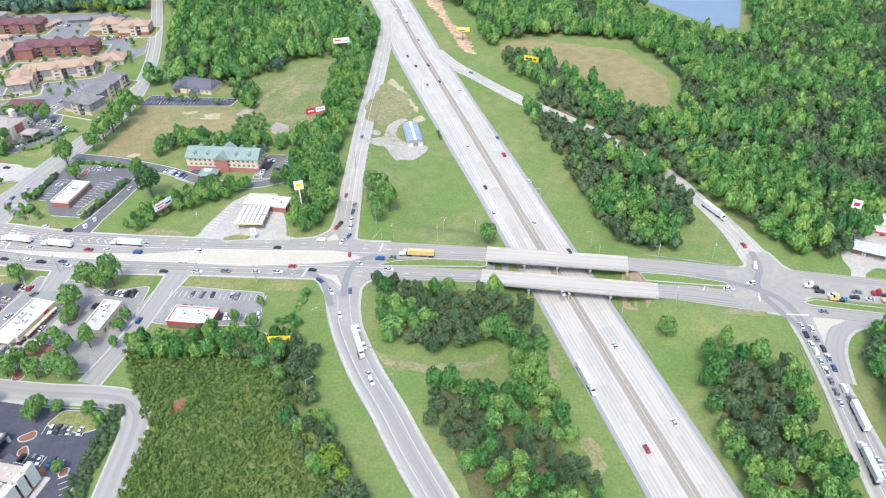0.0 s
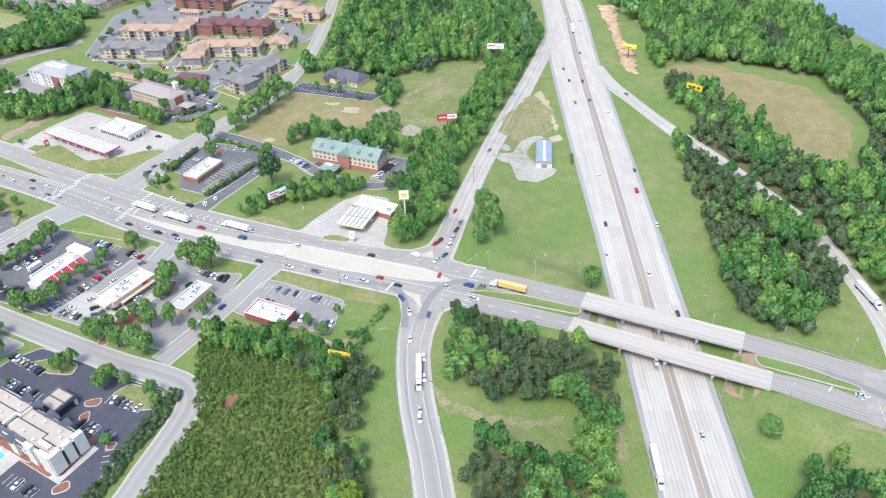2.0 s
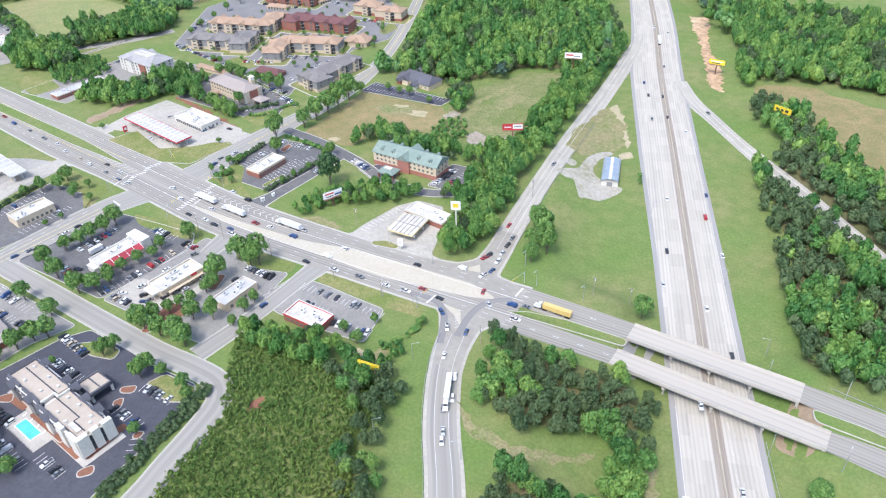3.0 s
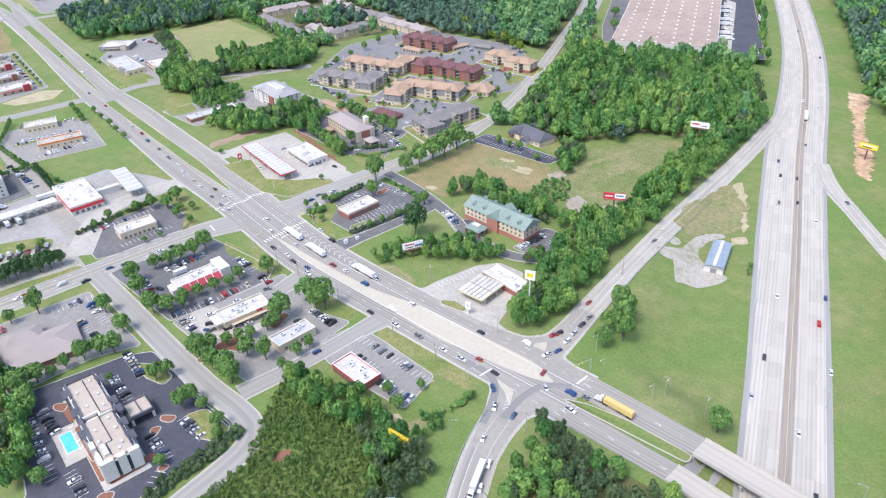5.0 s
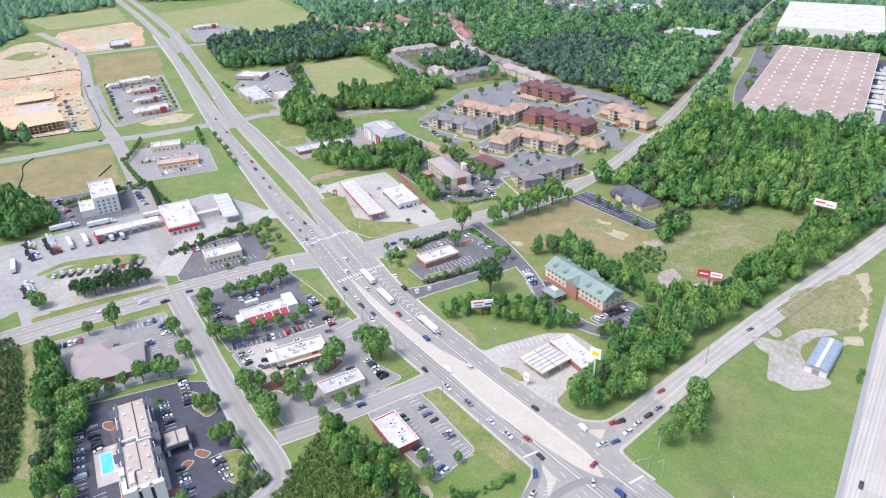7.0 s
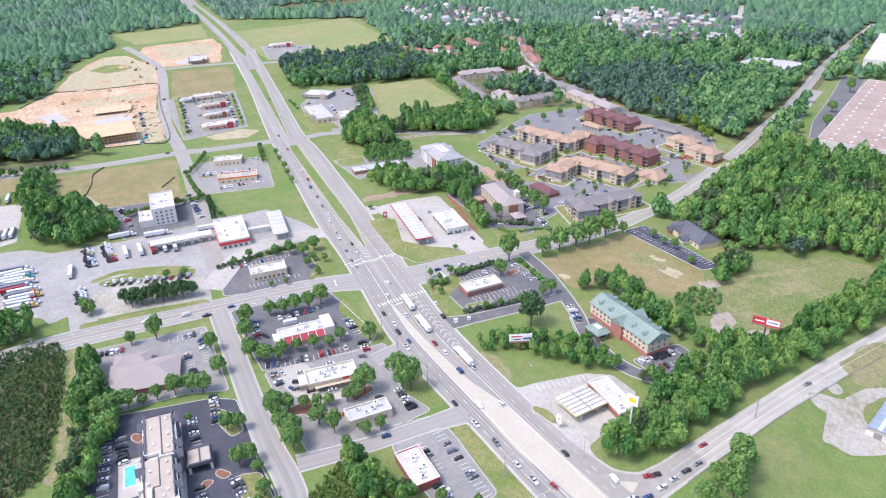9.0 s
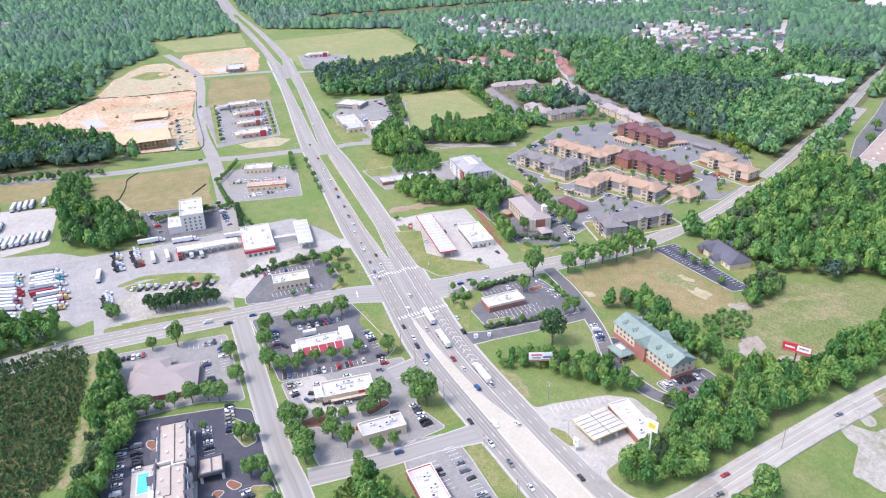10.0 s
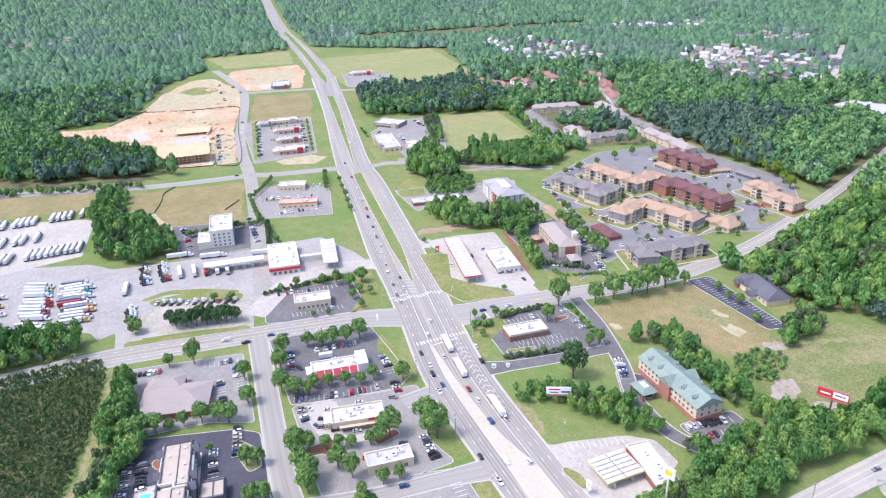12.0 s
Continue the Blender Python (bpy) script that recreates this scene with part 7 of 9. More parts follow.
for k in range(16):
    if k not in (2, 7, 8, 13):
        lorry(LORRY_RNG.choice(CABS), LORRY_RNG.choice(("white", "white", "silver")), -630, 48 + 4.9 * k, 172 + LORRY_RNG.uniform(-3, 3), "on a gravel lorry park")
    if k not in (5, 6):
        lorry(LORRY_RNG.choice(CABS), LORRY_RNG.choice(("white", "white", "silver")), -548, 46 + 4.7 * k, 168 + LORRY_RNG.uniform(-3, 3), "on a gravel lorry park")
    if k < 8:
        lorry(LORRY_RNG.choice(CABS), "white", -586, 46 + 5.2 * k, 170, "on a gravel lorry park") if k % 3 else None
for x, y, c in ((-461, 187, "white"), (-459, 197, "white"), (-457, 205, "red"), (-455, 213, "white"), (-452, 220, "silver")):
    lorry("white", c, x, y, 178, "standing at the diesel pumps")
for k in range(9):
    lorry(LORRY_RNG.choice(CABS), "white", -482 + 3.7 * k, 163 + LORRY_RNG.uniform(-1, 1), 92, "in the lorry park", False)
    lorry(LORRY_RNG.choice(CABS), "white", -482 + 3.7 * k, 176 + LORRY_RNG.uniform(-1, 1), 92, "in the lorry park", False)
    if k < 6:
        lorry(LORRY_RNG.choice(CABS), "white", -418 + 3.2 * k, 151 + LORRY_RNG.uniform(-1, 1), 95, "in the lorry park", False)
for k in range(11):
    if k % 4:
        lorry(LORRY_RNG.choice(CABS), "white", -418 + 2.0 * k, 168 + 5.0 * k, 150, "beside a row of trees", False)
    else:
        car("pickup", "red" if k == 8 else "white", -418 + 2.0 * k, 168 + 5.0 * k, 150, "beside a row of trees")
for x, y, rz in ((-450, 149, 172), (-491, 190, 84), (-479, 214, 80), (-467, 252, 80)):
    lorry("white", "white", x, y, rz, "driving through the lorry park")
for k in range(9):
    lorry("white", "white", -296 + 7.5 * k, 1022 - 17 * k, 22, "at a warehouse dock", k % 3 > 0)


# ---- signs, poles and other road furniture ----
POLE = material("galvanised_pole", (0.52, 0.53, 0.54), None, None, 1.0, 0.2, 0.5, 0.5)
WOODPOLE = material("timber_pole", (0.33, 0.28, 0.23), None, None, 2.0, 0.3, 0.9)
RUST = material("brown_steel", (0.20, 0.10, 0.075), None, None, 1.0, 0.2, 0.7)
PROTO = {}


def street_lamp(x, y, rz, z=None):
    m = place(x, y, rz, z)
    if "lamp" in PROTO:
        return copy_thing(PROTO["lamp"], m)
    root = thing("street_lamp", "tall galvanised street lamp with a single arm", "street lamp", m, "street lamps")
    part("pole", cyl(0, 0, 0.16, -0.5, 11, 8, 0.09), POLE, root)
    arm = part("arm", rod((0, 0, 10.9), (3.0, 0, 11.5), 0.07), POLE, root)
    part("lamp_head", box(2.7, 3.7, -0.16, 0.16, 11.4, 11.6), POLE, arm)
    PROTO["lamp"] = root
    return root


def utility_pole(x, y, rz):
    m = place(x, y, rz)
    if "pole" in PROTO:
        return copy_thing(PROTO["pole"], m)
    root = thing("utility_pole", "weathered timber utility pole with a crossarm", "utility pole", m, "utility poles")
    part("pole", cyl(0, 0, 0.2, -0.5, 12.5, 8, 0.13), WOODPOLE, root)
    arm = part("crossarm", box(-1.3, 1.3, -0.08, 0.08, 11.3, 11.5), WOODPOLE, root)
    for a in (-1.1, 0.4, 1.1):
        part("insulator", cyl(a, 0, 0.07, 11.5, 11.8, 6), UNIT, arm)
    part("transformer", cyl(0.35, 0, 0.25, 9.6, 10.5, 8), UNIT, root)
    PROTO["pole"] = root
    return root


for x, y, rz in ((-71, 352, -95), (-59, 339, -95), (-33, 338, -95), (-128, 296, 95), (-110, 297, 95), (59, 332, -95), (90, 325, -100), (120, 327, -100), (135, 334, -100), (66, 284, 85), (92, 284, 80), (41, 233, 20), (28, 391, 200), (-25, 440, 20), (56, 345, 200), (-64, 560, 20), (-44, 222, -150), (-90, 262, 30), (-118, 332, -95), (-150, 338, -95), (-82, 216, 30)):
    street_lamp(x, y, rz)
for x, y, rz in ((-178, 346, 5), (-128, 295, 5), (-160, 297, 5), (-205, 299, 5), (-262, 300, 0), (-320, 250, 80), (-352, 120, 80), (-30, 345, 0), (-12, 350, 0), (-95, 420, 80), (-242, 300, 5), (-300, 352, 20), (-66, 286, 0)):
    utility_pole(x, y, rz)


def billboard(x, y, rz, w, h, z, face, stripes, label, back=None):
    """A billboard: a steel post, a frame with a walkway, and a panel on each side with plain bars for its lettering."""
    root = thing("billboard", label, "billboard", place(x, y, rz))
    part("post", cyl(0, 0.5, 0.45, -0.5, z + 0.3, 10), RUST, root)
    frame_part = part("frame", join(box(-w / 2, w / 2, 0.3, 0.5, z, z + 0.3), box(-w / 2, w / 2, 0.3, 0.5, z + h - 0.3, z + h), *[box(-w / 2 + w * k / 5 - 0.1, -w / 2 + w * k / 5 + 0.1, 0.32, 0.62, z, z + h) for k in range(6)]), RUST, root)
    part("walkway", box(-w / 2, w / 2, -1.0, 0.1, z - 0.35, z - 0.25), RUST, root)
    front = part("panel", box(-w / 2, w / 2, 0.05, 0.3, z, z + h), face, root)
    part("panel", box(-w / 2, w / 2, 0.65, 0.9, z, z + h), back or face, root)
    for u0, u1, v0, v1, mat in stripes:
        part("lettering_bar", box(-w / 2 + u0 * w, -w / 2 + u1 * w, 0.0, 0.05, z + v0 * h, z + v1 * h), mat, front)
    return root


billboard(-100.5, 241.5, 4, 11, 3.4, 8.5, YELLOW, [(0.1, 0.85, 0.3, 0.38, DARKMETAL), (0.1, 0.6, 0.6, 0.72, DARKMETAL)], "yellow billboard on brown posts among trees")
billboard(-203, 358, 62, 13, 4.2, 6.5, WHITEPANEL, [(0.1, 0.55, 0.62, 0.82, REDPANEL), (0.6, 0.95, 0.25, 0.5, BLUEPANEL), (0.15, 0.5, 0.2, 0.34, DARKMETAL)], "white billboard with red and blue bars beside trees")
billboard(-131, 470, 28, 14, 4.4, 16, REDPANEL, [(0.08, 0.42, 0.4, 0.6, WHITEPANEL), (0.5, 0.98, 0.2, 0.95, WHITEPANEL), (0.56, 0.9, 0.5, 0.68, DARKMETAL)], "red and white billboard on a tall brown post")
billboard(-138, 608, 14, 14, 4.4, 17.5, WHITEPANEL, [(0.08, 0.5, 0.45, 0.7, REDPANEL), (0.55, 0.9, 0.3, 0.42, DARKMETAL)], "white billboard with red bars above woodland")
billboard(27, 586, -24, 13, 4.2, 10, YELLOW, [(0.12, 0.3, 0.3, 0.7, DARKMETAL), (0.4, 0.56, 0.3, 0.7, DARKMETAL), (0.66, 0.84, 0.3, 0.7, DARKMETAL)], "yellow billboard with dark bars above trees")
billboard(-186, 846, -60, 14, 4.4, 9, WHITEPANEL, [(0.05, 0.5, 0.3, 0.7, REDPANEL), (0.6, 0.9, 0.4, 0.55, YELLOW)], "white and red billboard beside a warehouse yard")
billboard(-234, 974, -60, 14, 4.4, 9, WHITEPANEL, [(0.1, 0.8, 0.5, 0.7, BLUEPANEL)], "white billboard beside a warehouse yard")
billboard(-35, 676, -4, 13, 4.0, 9, YELLOW, [(0.1, 0.9, 0.55, 0.75, WHITEPANEL), (0.2, 0.7, 0.2, 0.35, DARKMETAL)], "yellow and white billboard beside a cleared strip")


def pylon_sign(x, y, rz, w, h, z, face, mark, label):
    root = thing("pylon_sign", label, "sign", place(x, y, rz))
    part("post", cyl(0, 0, 0.4, -0.5, z, 10), WHITE, root)
    p = part("panel", box(-w / 2, w / 2, -0.4, 0.4, z, z + h), face, root)
    part("emblem", join(box(-w * 0.3, w * 0.3, -0.46, -0.4, z + h * 0.3, z + h * 0.75), box(-w * 0.3, w * 0.3, 0.4, 0.46, z + h * 0.3, z + h * 0.75)), mark, p)


pylon_sign(-116.5, 358, 20, 5.5, 5.5, 21, WHITEPANEL, YELLOW, "tall white pylon sign with a yellow emblem")
pylon_sign(199, 350, -20, 5, 5, 20, WHITEPANEL, REDPANEL, "tall white pylon sign with a red emblem")
pylon_sign(-141, 336, 10, 3, 4.5, 3, WHITEPANEL, GREYROOF, "white price sign beside a small forecourt")
pylon_sign(-405, 373, 80, 3, 4.5, 2.5, REDPANEL, WHITEPANEL, "red and white price sign beside a forecourt")
pylon_sign(-247, 342, 60, 2.6, 2.6, 1.0, WHITEPANEL, GREYROOF, "low white sign beside a driveway")
pylon_sign(-245, 350, 60, 2.2, 2.2, 0.8, WHITEPANEL, GREYROOF, "low white sign beside a driveway")


def signal(x, y, rz, reach):
    root = thing("traffic_signal", "galvanised traffic signal mast with a long arm", "traffic signal", place(x, y, rz))
    part("mast", cyl(0, 0, 0.18, -0.4, 7.2, 8, 0.12), POLE, root)
    arm = part("arm", rod((0, 0, 6.6), (reach, 0, 7.0), 0.09), POLE, root)
    for u in (0.55, 0.75, 0.95):
        part("signal_head", box(reach * u - 0.18, reach * u + 0.18, -0.15, 0.15, 5.9, 7.0), YELLOW, arm)


for x, y, rz, r in ((-350, 309, 60, 12), (-291, 303, 100, 12), (-345, 360, -30, 12), (-284, 346, 200, 12), (-107, 296, 80, 10), (-66, 339, 250, 10), (128, 281, 100, 10), (-655, 355, 80, 10), (-630, 402, 240, 10)):
    signal(x, y, rz, r)


def guard_rail(points, offset, label):
    pts = bend(points, 4.0)
    sd = sides(pts)
    root = tagged(thing("guard_rail", label, "guard rail"), kind="structure")
    verts, faces, posts = [], [], []
    for p, s in zip(pts, sd):
        q = p + s * offset
        z = hz(q.x, q.y) + 0.2
        verts += [(q.x, q.y, z + 0.45), (q.x, q.y, z + 0.8), (q.x + s.x * 0.1, q.y + s.y * 0.1, z + 0.8), (q.x + s.x * 0.1, q.y + s.y * 0.1, z + 0.45)]
        posts.append(box(q.x + s.x * 0.2 - 0.07, q.x + s.x * 0.2 + 0.07, q.y + s.y * 0.2 - 0.07, q.y + s.y * 0.2 + 0.07, z - 0.4, z + 0.75))
    for i in range(len(pts) - 1):
        a = 4 * i
        faces += [(a + k, a + (k + 1) % 4, a + (k + 1) % 4 + 4, a + k + 4) for k in range(4)]
    part("rail", (verts, faces), POLE, root)
    for g2 in posts[::2]:
        part("post", g2, POLE, root)


guard_rail(RAMPS[1][0][1:7], -8.6, "galvanised guard rail beside a curved ramp")
guard_rail(RAMPS[0][0][2:5], 7.4, "galvanised guard rail beside the exit ramp")
guard_rail([(65, 292), (72, 272), (78, 255)], -1.0, "galvanised guard rail below the bridge")
guard_rail([(84, 327.5), (108, 323), (126, 319.5)], 0.5, "galvanised guard rail beside the road")
guard_rail(RAMPS[3][0][1:5], -8.0, "galvanised guard rail beside the queueing ramp")


# ---- far houses and the building site ----
HOUSE_ROOFS = [GREYSHINGLE, BEIGESHINGLE, SLATE, GREYROOF]


HOMES = []


def estate(poly, gap, seed, size=(13, 9), tall=5.2, label="", turn=0, roofs=()):
    rng = random.Random(seed)
    xs, ys = [p[0] for p in poly], [p[1] for p in poly]
    row, y, protos = 0, min(ys), []
    while y < max(ys):
        x = min(xs) + (row % 2) * gap * 0.5
        while x < max(xs):
            px, py = x + rng.uniform(-3, 3), y + rng.uniform(-3, 3)
            if inside(np.array([px]), np.array([py]), poly)[0]:
                m = place(px, py, turn + rng.choice((0, 90, 12, -14)), 0, rng.uniform(0.85, 1.2))
                if len(protos) < 3:
                    L, W = size
                    wall = WHITEPANEL if len(protos) != 1 else TAN
                    top = tall + 3.6
                    shell = mesh_of("house", *join(box(-L / 2, L / 2, -W / 2, W / 2, -0.5, tall), ([(-L / 2, -W / 2, tall), (-L / 2, W / 2, tall), (-L / 2, 0, top - 0.3), (L / 2, -W / 2, tall), (L / 2, W / 2, tall), (L / 2, 0, top - 0.3)], [(0, 2, 1), (3, 4, 5)])), wall)
                    root = tagged(part("house", shell, wall, at=place(px, py, turn, 0)), label, "house", "houses in the distant estates")
                    part("roof", pitched(L, W, tall, top, 0.6), roofs[(seed + len(protos)) % len(roofs)], root)
                    protos.append(root)
                else:
                    copy_thing(rng.choice(protos), m)
                HOMES.append((px, py))
            x += gap
        y += gap * 1.15
        row += 1


def inside(x, y, poly):
    hit = np.zeros(len(x), bool)
    for (ax, ay), (bx, by) in zip(poly, poly[1:] + poly[:1]):
        cross = (ay > y) != (by > y)
        hit ^= cross & (x < (bx - ax) * (y - ay) / (by - ay if by != ay else 1e-9) + ax)
    return hit


ESTATES = [
    [(-1321, 854), (-1314, 971), (-1187, 988), (-1046, 970), (-980, 902), (-1074, 823), (-1174, 807)], [(-1374, 1181), (-1294, 1420), (-1203, 1356), (-1280, 1161)], [(-1023, 1115), (-974, 1244), (-832, 1153), (-829, 1067), (-929, 1050)], [(-1106, 1298), (-1087, 1461), (-960, 1443), (-937, 1358), (-1046, 1257)],
    [(-893, 982), (-960, 1060), (-880, 1100), (-780, 1090), (-700, 1150), (-659, 1134), (-775, 1019)], [(-909, 1180), (-853, 1318), (-729, 1185), (-811, 1096)], [(-796, 1036), (-704, 1168), (-660, 1103), (-731, 985)], [(-1968, -94), (-1864, -14), (-1956, 78), (-1807, 70), (-1680, -1), (-1768, -72)], [(-2254, 420), (-2240, 549), (-1962, 501), (-1949, 426)],
]
RED_HOMES = [(-948, 674, -924, 681), (-920, 685, -892, 690), (-924, 720, -897, 730), (-873, 694, -849, 712), (-959, 775, -924, 785), (-913, 777, -892, 780), (-916, 841, -876, 848), (-862, 785, -828, 785), (-842, 828, -806, 807), (-792, 800, -742, 778)]
for ax, ay, bx, by in RED_HOMES:
    pitched_house("townhouse_row", "white townhouse row with a reddish-brown roof among trees", (ax + bx) / 2, (ay + by) / 2, math.hypot(bx - ax, by - ay) + 5, 14, 6.4, 10.5, math.degrees(math.atan2(by - ay, bx - ax)), WHITEPANEL, TERRACOTTA, 4, [(side, 5, 1.5, 1.5, z) for side in (0, 2) for z in (1, 4)], [(-7, 6, 1.4), (7, 6, 1.4)], "townhouses")
for k, poly in enumerate(ESTATES):
    estate(poly, (25, 29, 25, 26, 30, 24, 24, 33, 44)[k], k + 1, (11.5, 9), 5.0, turn=k * 17, label="small pale house in a distant estate", roofs=HOUSE_ROOFS)
BLOCKS = [(-753, 659, -739, 713), (-734, 640, -637, 620), (-647, 646, -609, 642), (-602, 643, -598, 690), (-730, 745, -665, 732), (-654, 726, -592, 726), (-593, 717, -517, 711), (-705, 674, -699, 706)]
for k, (ax, ay, bx, by) in enumerate(BLOCKS):
    pitched_house("apartment_block", "two-storey pale apartment block with a brownish hipped roof among trees", (ax + bx) / 2, (ay + by) / 2, math.hypot(bx - ax, by - ay) + 6, 15, 6.6, 10.6, math.degrees(math.atan2(by - ay, bx - ax)), WHITE if k % 3 else TAN, GREYSHINGLE if k % 2 else BEIGESHINGLE, 6, [(side, 7, 1.6, 1.5, z) for side in (0, 2) for z in (1, 4)], [(-12, 7, 1.5), (12, 7, 1.5)], "apartments")
ESTATE_ROADS = [[(-757, 979), (-817, 1057), (-799, 1156), (-882, 1264)], [(-707, 1137), (-762, 1213), (-904, 1393)], [(-1000, 930), (-1120, 900), (-1280, 900)], [(-930, 1060), (-960, 1130), (-985, 1230)], [(-990, 1130), (-900, 1100), (-830, 1090)], [(-1060, 1280), (-1020, 1360), (-970, 1440)], [(-1330, 1180), (-1250, 1380)], [(-1230, 830), (-1180, 960)]]
for pts in ESTATE_ROADS:
    ribbon("estate_road", pts, 5, -5, PALELOT, 0.1, "pale concrete road in a distant estate", "road", 12)


def timber_frame(x, y, L, W, storeys, rz, label):
    root = thing("timber_frame", label, "building site", place(x, y, rz))
    for k in range(storeys):
        deck = part("floor_deck", box(-L / 2, L / 2, -W / 2, W / 2, 3.0 * k + 2.8, 3.0 * k + 3.1), TIMBER, root)
        n = int(L / 4)
        for i in range(n + 1):
            for s in (-1, 1):
                u = -L / 2 + L * i / n
                part("stud", box(u - 0.25, u + 0.25, s * W / 2 - 0.2, s * W / 2 + 0.2, 3.0 * k, 3.0 * k + 2.8), TIMBER, deck)
    part("slab", box(-L / 2 - 1, L / 2 + 1, -W / 2 - 1, W / 2 + 1, -0.3, 0.15), KERB, root)


timber_frame(-757, 218, 54, 30, 3, 84, "raw timber frame of a building under construction")
timber_frame(-877, 238, 42, 30, 1, 80, "raw timber deck of a building under construction")
timber_frame(-798, 219, 58, 36, 1, 84, "raw timber deck of a building under construction")
for x, y, L, W in ((-886, 173, 46, 22), (-820, 160, 30, 20), (-1105, 378, 30, 34), (-836, 232, 26, 40)):
    s = tagged(thing("foundation_slab", "pale fresh concrete foundation slab on bare earth", "slab", place(x, y, 12)), kind="structure")
    part("slab", box(-L / 2, L / 2, -W / 2, W / 2, -0.2, 0.3), KERB, s)


def heap(x, y, r, h, seed):
    rng = np.random.default_rng(seed)
    n, rings = 14, 4
    v, f = [(0, 0, h)], []
    for k in range(1, rings + 1):
        for i in range(n):
            a, rr = 6.283 * i / n, r * k / rings * rng.uniform(0.85, 1.15)
            v.append((rr * math.cos(a) * 1.5, rr * math.sin(a), h * (1 - k / rings) ** 1.3 * rng.uniform(0.8, 1.2) - (0.3 if k == rings else 0)))
    f += [(0, 1 + i, 1 + (i + 1) % n) for i in range(n)]
    for k in range(rings - 1):
        a = 1 + k * n
        f += [(a + i, a + n + i, a + n + (i + 1) % n, a + (i + 1) % n) for i in range(n)]
    root = thing("earth_heap", "rounded heap of orange earth on a building site", "earth heap", place(x, y, seed * 37))
    part("mound", (v, f), EARTH, root)


for k, (x, y, r) in enumerate(((-905, 130, 9), (-960, 300, 8), (-985, 285, 6), (-1000, 300, 7), (-1010, 220, 9), (-965, 200, 8), (-940, 140, 10), (-890, 110, 9), (-910, 105, 7), (-930, 160, 7), (-940, 240, 8), (-990, 230, 10), (-1040, 250, 8), (-1020, 285, 7), (-1130, 290, 9), (-860, 120, 7), (-780, 170, 6), (-1180, 360, 8), (-1240, 420, 7))):
    heap(x, y, r, r * 0.35, k)


for pts in ([(-1022, 186), (-1005, 225), (-998, 262), (-988, 308), (-940, 304), (-862, 291), (-720, 272), (-722, 246)], [(-722, 244), (-730, 212), (-738, 192)], [(-602, 176), (-630, 184), (-653, 188), (-669, 200)], [(-580, 236), (-589, 243), (-600, 252)], [(-1030, 190), (-1000, 165), (-960, 140)]):
    tagged(long_wall("silt_fence", pts, 0, 0.4, 1.0, DARKMETAL, "low black silt fence round a building site", "fence", 0.0), kind="")


def lumber_stack(x, y, rz, n):
    """A stack of raw planks in layers, on bearers."""
    root = thing("lumber_stack", "stack of raw timber planks on bare earth", "lumber stack", place(x, y, rz), "lumber stacks")
    for k in range(n):
        part("plank_layer", box(-2.6, 2.6, -1.2 + 0.1 * (k % 2), 1.2 - 0.06 * k, 0.2 + 0.45 * k, 0.6 + 0.45 * k), TIMBER, root)
    part("bearer", join(box(-1.8, -1.5, -1.2, 1.2, -0.1, 0.2), box(1.5, 1.8, -1.2, 1.2, -0.1, 0.2)), TIMBER, root)


for k in range(26):
    a = k * 2.39996
    lumber_stack(-835 + 88 * math.sqrt((k + 0.5) / 26) * math.cos(a), 262 + 18 * math.sin(a) * math.sqrt((k + 0.5) / 26) - 0.06 * k, 20 * (k % 9), 2 + k % 3)


def digger(x, y, rz, colour):
    root = thing("excavator", f"{colour} tracked excavator on bare earth", "excavator", place(x, y, rz))
    for s in (-1, 1):
        part("track", extruded([(-2, 0.05), (-2.2, 0.5), (-1.9, 0.9), (1.9, 0.9), (2.2, 0.5), (2, 0.05)], 0.28) if s == 1 else shifted(extruded([(-2, 0.05), (-2.2, 0.5), (-1.9, 0.9), (1.9, 0.9), (2.2, 0.5), (2, 0.05)], 0.28), 0, 2.2), DARKMETAL, root)
    part("body", box(-2, 1.2, -0.1, 2.3, 1.0, 2.2), PAINTS[colour], root)
    part("cab", box(0.2, 1.6, 1.2, 2.3, 2.2, 3.2), GLASS, root)
    boom = part("boom", rod((1.2, 0.7, 1.8), (4.2, 0.7, 4.4), 0.25), PAINTS[colour], root)
    part("bucket", join(rod((4.2, 0.7, 4.4), (6.2, 0.7, 1.6), 0.2), box(5.6, 6.8, 0.1, 1.3, 0.6, 1.6)), PAINTS[colour], boom)


for x, y, rz, c in ((-1150, 305, 70, "yellow"), (-1125, 322, 20, "red"), (-1080, 328, 100, "yellow"), (-985, 250, 200, "yellow"), (-900, 200, 20, "yellow"), (-950, 190, 140, "yellow"), (-830, 255, 60, "orange"), (-1040, 300, 200, "yellow"), (-740, 252, 100, "teal"), (-726, 246, 100, "teal"), (-1090, 300, 80, "red")):
    digger(x, y, rz, c)


